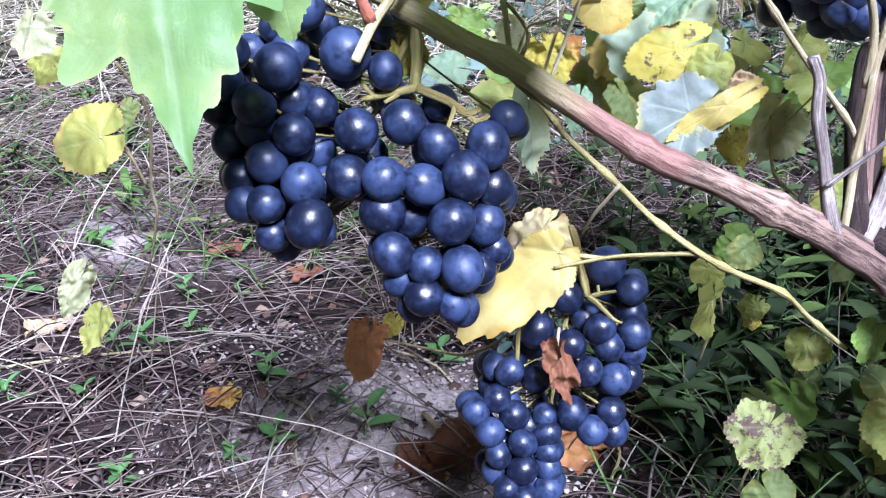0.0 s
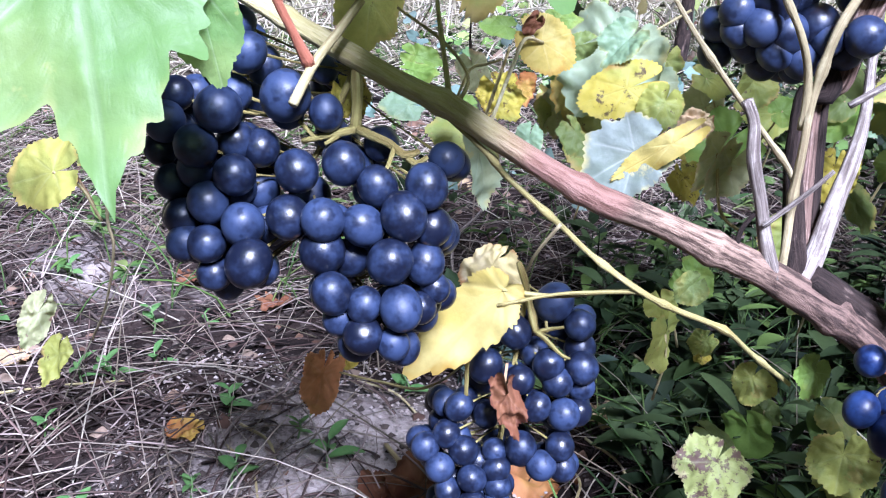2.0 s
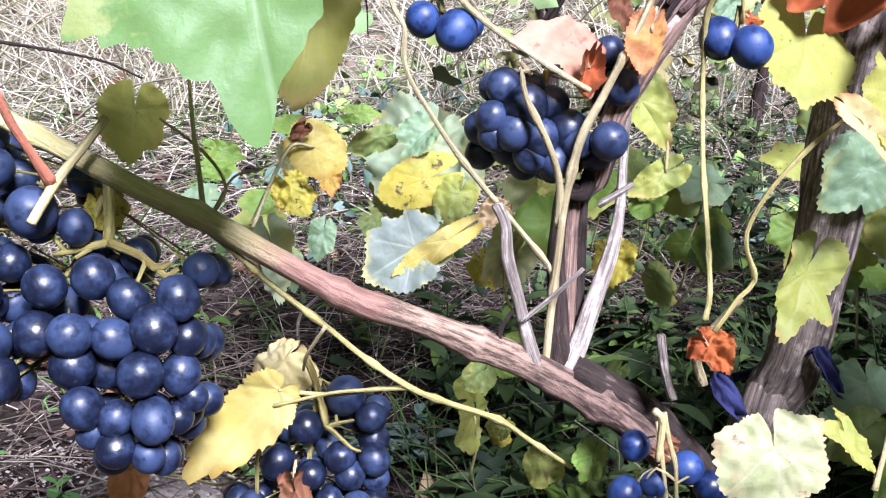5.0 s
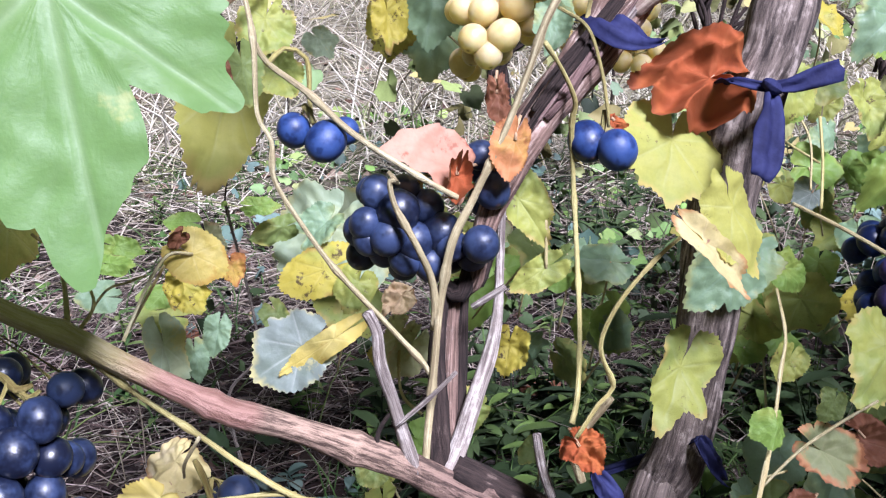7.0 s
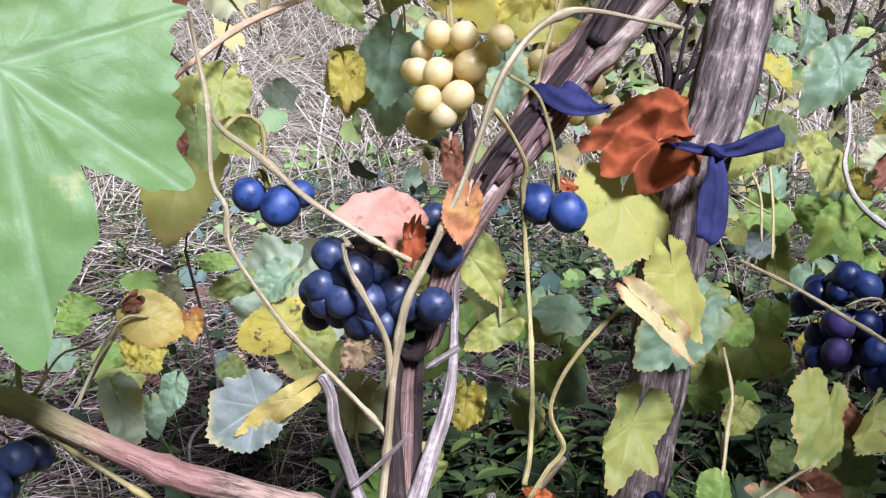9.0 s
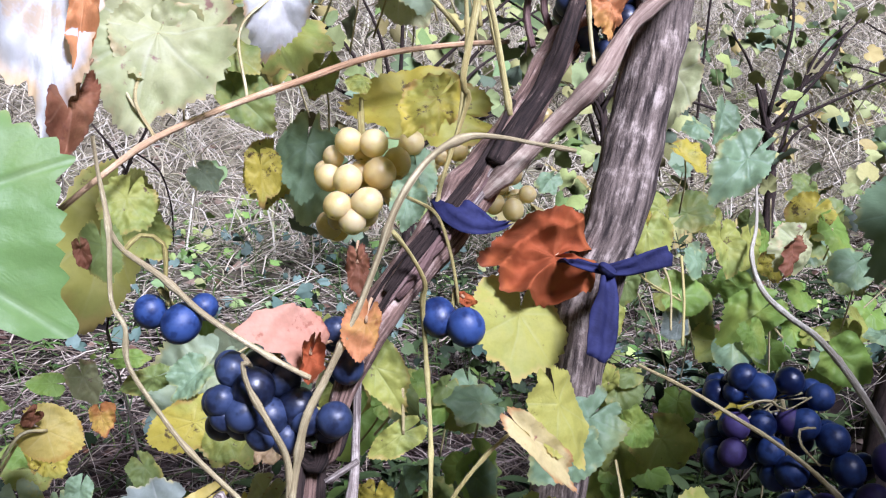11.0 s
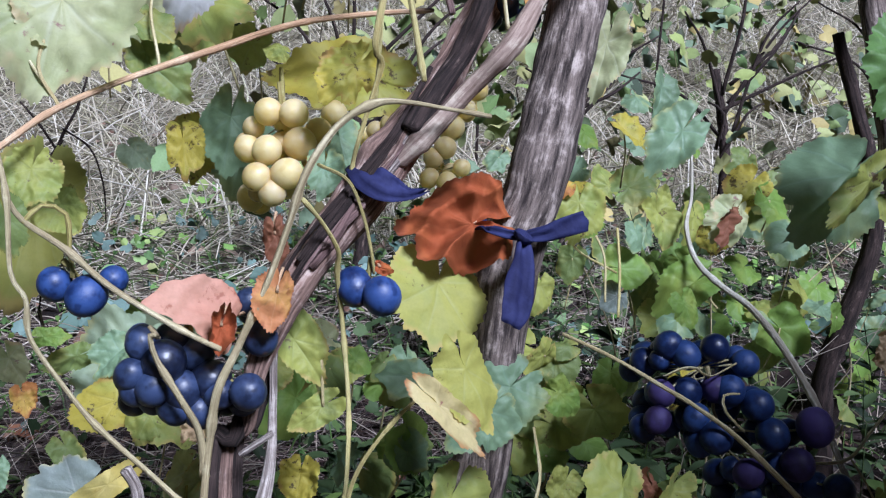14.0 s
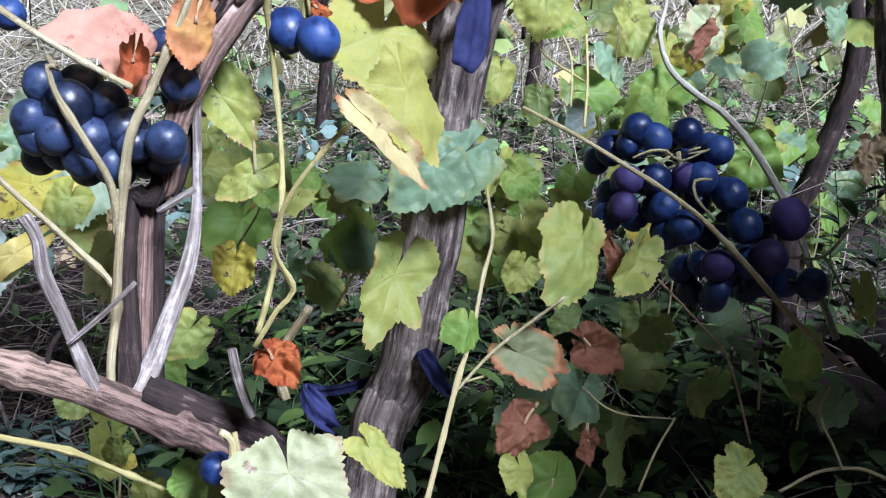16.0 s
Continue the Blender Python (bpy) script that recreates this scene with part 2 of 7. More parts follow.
M["stalk"] = bark_material("pale_leaf_stalk", (0.52, 0.46, 0.24), (0.65, 0.60, 0.38), (0.36, 0.28, 0.12), 20, 0.5, 0.55)
M["rachis"] = bark_material("yellow_green_bunch_stem", (0.40, 0.36, 0.12), (0.54, 0.49, 0.22), (0.22, 0.16, 0.05), 25, 0.5, 0.58)


def cane_material():
    """One cane that ripens from straw yellow through rose brown to peeling grey-brown bark, along its length v."""
    n = Nodes("ripening_cane_bark")
    uv = n.coords("UV")
    sep = n.add("SeparateXYZ", Vector=uv)
    v = n.math("ADD", sep.outputs[1], n.math("MULTIPLY", n.math("SUBTRACT", n.noise(n.coords(), 60, 3), 0.5), 0.02))
    mp = n.add("Mapping", Vector=uv)
    mp.inputs["Scale"].default_value = (15, 42, 1)
    f = n.noise(mp.outputs[0], 1.0, 9, 0.7)
    fine = n.noise(n.coords(), 500, 3)
    young = n.mix(n.step(f, 0.35, 0.65), (0.45, 0.39, 0.15), (0.62, 0.55, 0.31))
    rose = n.mix(n.step(f, 0.35, 0.65), (0.17, 0.085, 0.062), (0.31, 0.18, 0.14))
    old = n.mix(n.step(f, 0.40, 0.58), (0.085, 0.054, 0.040), (0.36, 0.25, 0.18))
    col = n.mix(n.step(v, 0.245, 0.295), young, rose)
    col = n.mix(n.step(v, 0.338, 0.352), col, old)
    col = n.mix(n.step(v, 0.40, 0.47), col, n.mix(n.step(f, 0.42, 0.6), (0.045, 0.028, 0.022), (0.20, 0.13, 0.10)))
    rag = n.step(v, 0.33, 0.36)
    return n.surface(Base_Color=n.mix(n.math("MULTIPLY", fine, 0.3), col, n.mix(1.0, col, (0.5, 0.45, 0.4), "MULTIPLY")), Roughness=n.math("ADD", 0.48, n.math("MULTIPLY", rag, 0.3)),
                     Normal=n.bump(n.math("ADD", f, n.math("MULTIPLY", fine, 0.3)), 1.0, 0.0022), Specular_IOR_Level=0.3)


M["cane"] = cane_material()


def straw_material(name, colours):
    n = Nodes(name)
    rnd = n.add("NewGeometry").outputs["Random Per Island"]
    ramp = n.add("ValToRGB", Fac=rnd)
    el = ramp.color_ramp.elements
    while len(el) < len(colours):
        el.new(0.5)
    for i, c in enumerate(colours):
        el[i].position, el[i].color = i / (len(colours) - 1), (*c, 1)
    fine = n.noise(n.coords(), 180, 3)
    col = n.mix(n.math("MULTIPLY", fine, 0.5), ramp.outputs[0], n.mix(1.0, ramp.outputs[0], (0.35, 0.32, 0.3), "MULTIPLY"))
    return n.surface(Base_Color=col, Roughness=0.7, Specular_IOR_Level=0.3)


# mostly near-black stalks: shade in the mat and under the vine, as colour
M["straw"] = straw_material("dry_straw_with_shade", [(0.016, 0.010, 0.009), (0.13, 0.085, 0.072), (0.026, 0.016, 0.014), (0.48, 0.385, 0.34), (0.010, 0.007, 0.006), (0.19, 0.13, 0.11), (0.022, 0.014, 0.012)])
# far copy of the straw, its colour lifted for the overbright haze
M["far_straw"] = straw_material("haze_paled_far_straw", [(0.34, 0.29, 0.20), (0.66, 0.60, 0.46), (0.10, 0.085, 0.05), (0.76, 0.71, 0.60), (0.30, 0.30, 0.14), (0.62, 0.55, 0.42), (0.70, 0.63, 0.50)])
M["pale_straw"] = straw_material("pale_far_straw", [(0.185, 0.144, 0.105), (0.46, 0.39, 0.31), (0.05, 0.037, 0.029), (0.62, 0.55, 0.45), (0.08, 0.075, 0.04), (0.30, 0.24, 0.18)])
M["grass"] = straw_material("green_grass", [(0.049, 0.105, 0.021), (0.098, 0.168, 0.035), (0.035, 0.077, 0.021), (0.154, 0.196, 0.056)])
# the near-black greens carry the deep shade among the weeds
M["undergrowth"] = straw_material("undergrowth_leaves_with_shade", [(0.015, 0.03, 0.01), (0.04, 0.065, 0.02), (0.0075, 0.015, 0.0075), (0.08, 0.12, 0.04), (0.02, 0.04, 0.0125), (0.15, 0.23, 0.05)])
M["far_leaves"] = straw_material("far_vine_leaves", [(0.12, 0.20, 0.06), (0.28, 0.33, 0.10), (0.05, 0.085, 0.035), (0.38, 0.38, 0.15), (0.16, 0.25, 0.10), (0.42, 0.34, 0.12), (0.025, 0.036, 0.02), (0.22, 0.30, 0.18)])
M["teal_weed"] = straw_material("blue_green_weed_leaves", [(0.10, 0.16, 0.13), (0.16, 0.23, 0.20), (0.06, 0.11, 0.08), (0.22, 0.29, 0.25)])
M["hedge"] = straw_material("hedge_leaves", [(0.06, 0.12, 0.045), (0.10, 0.18, 0.06), (0.04, 0.08, 0.035), (0.16, 0.22, 0.08)])
M["weed"] = leaf_material("weed_leaf", (0.10, 0.26, 0.07), (0.16, 0.32, 0.10), (0.2, 0.3, 0.08), (0.1, 0.1, 0.03), 0.05, 0.5, (0.25, 0.4, 0.15), 0.35, 0.5)


def cloth_material():
    n = Nodes("navy_cloth")
    mp = n.add("Mapping", Vector=n.coords("UV"))
    mp.inputs["Scale"].default_value = (260, 260, 1)
    weave = n.noise(mp.outputs[0], 1.0, 2)
    big = n.noise(n.coords(), 60, 4)
    col = n.mix(n.step(big, 0.3, 0.7), (0.012, 0.013, 0.042), (0.028, 0.031, 0.09))
    return n.surface(Base_Color=col, Roughness=0.75, Normal=n.bump(n.math("ADD", weave, big), 0.5, 0.0008), Specular_IOR_Level=0.1)


M["cloth"] = cloth_material()


def ground_material():
    n = Nodes("vineyard_soil")
    at = n.coords()
    big = n.noise(at, 2.2, 5)
    mid = n.noise(at, 14, 6, 0.65)
    fine = n.noise(at, 120, 5, 0.7)
    # soil taken near black so its colour holds the shade between straws
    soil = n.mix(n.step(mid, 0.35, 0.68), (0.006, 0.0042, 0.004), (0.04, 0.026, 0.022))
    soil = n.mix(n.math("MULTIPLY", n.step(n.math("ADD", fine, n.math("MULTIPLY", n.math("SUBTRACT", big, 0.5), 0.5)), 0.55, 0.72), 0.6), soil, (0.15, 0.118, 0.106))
    sand = n.mix(n.step(fine, 0.3, 0.7), (0.36, 0.30, 0.275), (0.56, 0.49, 0.455))
    col = n.mix(n.math("MULTIPLY", n.attr("bare"), n.step(n.math("ADD", n.math("MULTIPLY", mid, 0.7), n.math("MULTIPLY", fine, 0.3)), 0.36, 0.52)), soil, sand)
    # the bright hazy distance is mixed into the soil colour by y
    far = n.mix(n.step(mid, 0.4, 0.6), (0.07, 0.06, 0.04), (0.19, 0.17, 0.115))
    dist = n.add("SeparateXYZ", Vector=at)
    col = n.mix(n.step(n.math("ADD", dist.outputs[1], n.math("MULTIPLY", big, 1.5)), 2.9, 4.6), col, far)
    return n.surface(Base_Color=col, Roughness=0.95, Normal=n.bump(n.math("ADD", fine, n.math("MULTIPLY", mid, 2.0)), 0.8, 0.006), Specular_IOR_Level=0.15)


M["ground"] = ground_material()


def plain_material(name, colour, rough=0.7, vary=0.3, scale=40.0):
    n = Nodes(name)
    f = n.noise(n.coords(), scale, 5)
    return n.surface(Base_Color=n.mix(n.math("MULTIPLY", f, vary), colour, n.mix(1.0, colour if len(colour) == 4 else (*colour, 1.0), (0.4, 0.38, 0.36), "MULTIPLY")), Roughness=rough,
                     Normal=n.bump(f, 0.3, 0.001))


M["sheeting"] = plain_material("white_sheeting", (0.80, 0.80, 0.78), 0.4, 0.15, 8)
M["weed_stem"] = plain_material("weed_stem", (0.14, 0.24, 0.08), 0.5, 0.4, 200)
M["dead_twig"] = bark_material("dead_twig_bark", (0.16, 0.12, 0.10), (0.28, 0.22, 0.18), (0.05, 0.04, 0.035), 50, 0.85, 0.6)


# ---- builders ----
def part(name, mesh, material, parent=None, label=""):
    """Links a mesh as one object under a thing or a part."""
    ob = new(name, mesh)
    if material is not None and not mesh.materials:
        mesh.materials.append(material)
    if parent is not None:
        ob.parent = parent
        place = WORLD[parent.name]
        ob.matrix_parent_inverse = place.inverted()
    WORLD[ob.name] = Matrix.Identity(4)
    return tagged(ob, label)


WORLD = {}


def thing(name, at, label, category, group="", kind=""):
    """An Empty at the base of a thing."""
    ob = new(name)
    ob.empty_display_size = 0.02
    ob.location = at
    WORLD[ob.name] = Matrix.Translation(at)
    return tagged(ob, label, category, group, kind)


def mesh_of(name, verts, faces, smooth=True, uvs=None, attrs=None):
    me = bpy.data.meshes.new(name)
    me.from_pydata([tuple(v) for v in verts], [], faces)
    if smooth:
        me.polygons.foreach_set("use_smooth", [True] * len(me.polygons))
    loops = np.zeros(len(me.loops), dtype=np.int32)
    me.loops.foreach_get("vertex_index", loops)
    if uvs is not None:
        layer = me.uv_layers.new(name="UVMap")
        layer.data.foreach_set("uv", np.asarray(uvs, dtype=np.float32)[loops].ravel())
    for key, values in (attrs or {}).items():
        a = me.attributes.new(key, "FLOAT", "POINT")
        a.data.foreach_set("value", np.asarray(values, dtype=np.float32))
    me.update()
    return me


def spline(points, step):
    """Catmull-Rom through rows of numbers, at even steps of length."""
    p = np.array(points, dtype=float)
    p = np.vstack([2 * p[0] - p[1], p, 2 * p[-1] - p[-2]])
    rows = []
    for i in range(1, len(p) - 2):
        a, b, c, d = p[i - 1:i + 3]
        count = max(2, int(np.linalg.norm((c - b)[:3]) / step))
        for k in range(count):
            t = k / count
            rows.append(0.5 * (2 * b + (c - a) * t + (2 * a - 5 * b + 4 * c - d) * t * t + (3 * b - a - 3 * c + d) * t ** 3))
    rows.append(p[-2])
    return np.array(rows)


def tube_data(points, sides=10, step=0.006, rough=0.0, knots=0.0, seed=0, spacing=0.07):
    """A round stem through points (x, y, z, r): vertices, faces and uv. rough: bark ridges; knots: swollen nodes."""
    rows = spline(points, step)
    pos, rad = rows[:, :3], np.maximum(rows[:, 3], 0.0002)
    run = np.concatenate([[0], np.cumsum(np.linalg.norm(np.diff(pos, axis=0), axis=1))])
    tang = np.gradient(pos, axis=0)
    tang /= np.linalg.norm(tang, axis=1)[:, None] + 1e-12
    ref = np.cross(tang[0], (0.31, 0.52, 0.79))
    ref /= np.linalg.norm(ref)
    verts, uvs, faces = [], [], []
    for i in range(len(pos)):
        ref = ref - tang[i] * ref.dot(tang[i])
        ref /= np.linalg.norm(ref)
        side = np.cross(tang[i], ref)
        swell = 1.0
        if knots:
            near = ((run[i] / spacing + seed * 0.37) % 1.0) - 0.5
            swell += knots * math.exp(-(near * spacing / 0.0045) ** 2)
        for k in range(sides + 1):
            a = 2 * math.pi * (k % sides) / sides
            r = rad[i] * swell
            if rough:
                ridge = noise.noise((math.cos(a) * 2.1, math.sin(a) * 2.1, run[i] * 14 + seed * 5.3))
                lump = noise.noise((math.cos(a) * 0.8 + 9, math.sin(a) * 0.8, run[i] * 45 + seed * 3.1))
                r *= 1 + rough * (ridge + 0.6 * lump)
            verts.append(pos[i] + r * (math.cos(a) * ref + math.sin(a) * side))
            uvs.append((k / sides, run[i]))
    w = sides + 1
    for i in range(len(pos) - 1):
        for k in range(sides):
            faces.append((i * w + k, i * w + k + 1, (i + 1) * w + k + 1, (i + 1) * w + k))
    for end, order in ((0, 1), (len(pos) - 1, -1)):
        verts.append(pos[end] + tang[end] * (-order) * rad[end] * 0.15)
        uvs.append((0.5, run[end]))
        c = len(verts) - 1
        for k in range(sides):
            f = (c, end * w + k + 1, end * w + k)
            faces.append(f if order == 1 else f[::-1])
    return verts, faces, uvs


def tube(name, points, material, parent, label="", **kw):
    if name in ("shoot", "tendril", "leaf_stalk"):
        kw.setdefault("rough", 0.14)
        thin = 0.78 if name != "leaf_stalk" else 1.0
        points = [(*p[:3], p[3] * thin) for p in points]
    v, f, u = tube_data(points, **kw)
    return part(name, mesh_of(name, v, f, True, u), material, parent, label)


def joined_tubes(name, paths, material, parent, label="", **kw):
    verts, faces, uvs = [], [], []
    for i, p in enumerate(paths):
        v, f, u = tube_data(p, seed=i, **kw)
        base = len(verts)
        verts += v
        uvs += u
        faces += [tuple(j + base for j in q) for q in f]
    return part(name, mesh_of(name, verts, faces, True, uvs), material, parent, label)


LOBES = ((0, 1.0), (27, 0.80), (53, 0.90), (82, 0.74), (108, 0.79), (140, 0.62), (165, 0.55), (180, 0.10))


def outline(deg, lobes, cut):
    """The radius of a vine leaf's edge, by the angle from its tip."""
    a = abs(deg)
    for (a0, r0), (a1, r1) in zip(lobes, lobes[1:]):
        if a <= a1:
            t = (a - a0) / (a1 - a0)
            t = t * t * (3 - 2 * t) if r1 < r0 else 1 - (1 - t) ** 2 * (1 + 2 * t)
            return r0 + (r1 - r0) * t
    return lobes[-1][1]


def leaf_mesh(seed=0, width=1.0, deep=0.45, fold=0.0, cup=0.0, droop=0.0, curl=0.0, wave=0.11, crumple=0.0, lobes=None, lobes_other=None, bites=None, pleat=0.0, pleats=7, crease=0.0, teeth=0.085, side=0.0, oval=0.0, around=160, rings=12):
    """A lobed, toothed blade of unit length: the stalk joins at the origin, +y to the tip, +z its upper side. side: bends its halves unevenly."""
    rnd = random.Random(seed)
    given = lobes
    lobes = lobes if given else [(a, r + (rnd.uniform(-0.05, 0.05) if 0 < a < 170 else 0) - (0.10 * (deep - 1) if a in (27, 82) else 0)) for a, r in LOBES]
    other = lobes_other if lobes_other else [(a, r + (rnd.uniform(-0.06, 0.06) if 0 < a < 170 else 0)) for a, r in lobes]
    gnaw = [(rnd.uniform(-150, 150), rnd.uniform(5, 13), rnd.uniform(0.06, 0.22)) for _ in range(rnd.choice((0, 1, 1, 2, 3)) if bites is None else bites)]
    off = Vector((rnd.uniform(0, 50), rnd.uniform(0, 50), rnd.uniform(0, 50)))
    skew = rnd.uniform(-0.10, 0.10)
    veins = [(math.radians(a + rnd.uniform(-4, 4)), l) for a, l in ((0, 0.95), (52, 0.8), (-52, 0.8), (106, 0.6), (-106, 0.6))]
    verts, uvs, faces, rim, vein = [], [], [], [], []
    for j in range(rings + 1):
        s = (j / rings) ** 0.8
        for k in range(around):
            deg = -180 + 360 * k / around
            r = outline(deg, lobes if deg >= 0 else other, deep)
            for ga, gw, gd in gnaw:
                r *= 1 - gd * math.exp(-((deg - ga) / gw) ** 4)
            r += oval * (0.86 - 0.12 * abs(deg) / 180 - r) * (1 if abs(deg) < 160 else (180 - abs(deg)) / 20)
            phase = (abs(deg) * 0.12 + seed * 0.3 + 0.9 * noise.noise((deg * 0.035, seed * 1.7, 4.0))) % 1.0
            tooth = teeth * (0.75 + 0.8 * noise.noise((deg * 0.06, seed * 2.3, 9.0))) * ((phase if phase < 0.7 else (1 - phase) * 2.33) - 0.4) * min(1.0, (180 - abs(deg)) / 25)
            r *= 1 + tooth * s ** 6 * 1.6 + 0.05 * noise.noise((deg * 0.02, seed, 0.0)) * s
            a = math.radians(deg)
            x, y = math.sin(a) * r * s * width * (1 + skew * math.sin(a)), math.cos(a) * r * s
            d = 9.0
            for va, vl in veins:
                along = x / max(width, 0.3) * math.sin(va) + y * math.cos(va)
                across = abs(x / max(width, 0.3) * math.cos(va) - y * math.sin(va))
                if along > 0:
                    d = min(d, across / (0.020 * (1.15 - min(1, along / vl)) + 0.006))
                    if along < vl:
                        rib = ((along - across * 0.75) * 6.5) % 1.0
                        d = min(d, max(abs(rib - 0.5) / 6.5 / 0.012 + 1.1, (across - 0.24) / 0.03 if across > 0.24 else 0))
            ve = math.exp(-d * d)
            w1 = noise.noise(Vector((x * 1.7, y * 1.7, 0)) + off)
            w2 = noise.noise(Vector((x * 4.5, y * 4.5, 3)) + off)
            z = fold * abs(x) + cup * (x * x + y * y) - droop * y * abs(y) + wave * (w1 * 1.2 + w2 * 0.5) * (0.3 + s) + side * x * (0.5 + y) - 0.011 * ve + 0.012 * noise.noise(Vector((x * 9, y * 9, 5)) + off)
            if pleat:
                z += pleat * math.sin(pleats * a + seed) * s ** 0.8 * (1 + 0.8 * w1)
            if crease:
                c3 = abs(noise.noise(Vector((x * 1.5 + 0.5 * y, y * 1.3, 13)) + off)) + 0.22 * abs(noise.noise(Vector((x * 3.5, y * 3.0 - x * 1.2, 17)) + off))
                z += crease * (0.35 - c3) * (0.4 + s)
            if curl:
                z += curl * max(0.0, s - 0.45) ** 2 * (1.2 + w1)
            px, py = x, y
            if crumple:
                c1 = noise.noise(Vector((x * 3.3, y * 3.3, 7)) + off)
                c2 = noise.noise(Vector((x * 7.5, y * 7.5, 11)) + off)
                z += crumple * (c1 * 0.55 + c2 * 0.32 + 0.35 * s * s * math.cos(3 * a + seed))
                px = x * (1 - crumple * 0.35 * s) + crumple * 0.18 * noise.noise(Vector((x * 2, y * 2, 21)) + off)
                py = y * (1 - crumple * 0.20 * s) + crumple * 0.18 * noise.noise(Vector((x * 2, y * 2, 31)) + off)
            verts.append((px, py, z))
            uvs.append((x * 0.5 + 0.5, y * 0.5 + 0.5))
            rim.append(s)
            vein.append(ve)
    for j in range(rings):
        for k in range(around):
            k2 = (k + 1) % around
            if k2 == 0:
                continue
            faces.append((j * around + k, (j + 1) * around + k, (j + 1) * around + k2, j * around + k2))
    return mesh_of("leaf", verts, faces, True, uvs, {"rim": rim, "vein": vein})


TOWARD = Vector((0.12, -0.93, 0.36)).normalized()


def leaf_place(root, tip, roll=0.0, facing=None):
    """The matrix that lays a unit leaf from root to tip, its upper side towards the open, rolled about its midrib."""
    root, tip = Vector(root), Vector(tip)
    y = (tip - root)
    size = y.length
    y.normalize()
    z = Vector(facing or TOWARD)
    z = (z - y * z.dot(y)).normalized()
    x = y.cross(z).normalized()
    m = Matrix((x, y, z)).transposed().to_4x4()
    return Matrix.Translation(root) @ m @ Matrix.Rotation(math.radians(roll), 4, "Y") @ Matrix.Scale(size, 4)


LEAF_COUNT = [0]


def casual(root, tip, facing, roll, fit, shape):
    """Where the stalk joins the blade, and a tilt of its own for each leaf."""
    rnd = random.Random(shape["seed"] * 31 + 7)
    root = tuple(Vector(tip).lerp(Vector(root), fit))
    if fit < 0.9 and facing is None:
        facing = tuple(TOWARD + Vector((rnd.uniform(-0.55, 0.55), rnd.uniform(-0.1, 0.1), rnd.uniform(-0.05, 0.75))))
        shape.setdefault("fold", rnd.uniform(-0.6, 0.6))
        shape.setdefault("crumple", 0.13)
        shape.setdefault("cup", rnd.uniform(-0.30, 0.10))
        shape.setdefault("droop", rnd.uniform(-0.1, 0.3))
    return root, facing, roll


def leaf(parent, kind, root, tip, label="", stalk=None, roll=0.0, facing=None, stalk_kind="stalk", stalk_r=0.0011, name="leaf", fit=0.76, **shape):
    """A leaf of a vine: its blade, and its stalk beneath it where it shows."""
    LEAF_COUNT[0] += 1
    shape.setdefault("seed", LEAF_COUNT[0])
    root, facing, roll = casual(root, tip, facing, roll, fit, shape)
    me = leaf_mesh(**shape)
    me.transform(leaf_place(root, tip, roll, facing))
    ob = part(name, me, M[kind], parent, label)
    if stalk:
        pts = [(*p, stalk_r) if len(p) == 3 else p for p in stalk] + [(*root, stalk_r)]
        tube("leaf_stalk", pts, M[stalk_kind], ob, step=0.004, sides=7)
    return ob


def loose_leaf(kind, root, tip, label, category="dry leaf", name="dry_leaf", stalk=None, roll=0.0, facing=None, stalk_kind="tan_shoot", fit=0.82, **shape):
    """A withered leaf that lies or is caught somewhere, a thing of its own."""
    LEAF_COUNT[0] += 1
    shape.setdefault("seed", LEAF_COUNT[0])
    root = tuple(Vector(tip).lerp(Vector(root), fit))
    t = thing(name, root, label, category)
    me = leaf_mesh(**shape)
    me.transform(leaf_place(root, tip, roll, facing))
    part("blade", me, M[kind], t)
    if not stalk and Vector(root).z > 0.1:
        back = Vector(root) - Vector(tip)
        stalk = [Vector(root) + back * 0.42 + Vector((0.1, 0.25, 0.1)) * back.length, Vector(root) + back * 0.2 + Vector((0.02, 0.1, 0.08)) * back.length]
    if stalk:
        tube("leaf_stalk", [(*p, 0.001) for p in stalk] + [(*root, 0.001)], M[stalk_kind], t, step=0.004, sides=7)
    return t


def berry_mesh(name, tall=1.06, seg=22, ring=14):
    verts, faces, scar = [], [], []
    for j in range(ring + 1):
        lat = math.pi * j / ring
        for k in range(seg):
            a = 2 * math.pi * k / seg
            dimple = 1 - 0.05 * math.exp(-(lat / 0.25) ** 2)
            verts.append((math.sin(lat) * math.cos(a), math.sin(lat) * math.sin(a), math.cos(lat) * tall * dimple))
            scar.append(1.0 if j == ring else 0.0)
    for j in range(ring):
        for k in range(seg):
            k2 = (k + 1) % seg
            faces.append((j * seg + k, (j + 1) * seg + k, (j + 1) * seg + k2, j * seg + k2))
    return mesh_of(name, verts, faces, True, None, {"scar": scar})


BERRY = {}


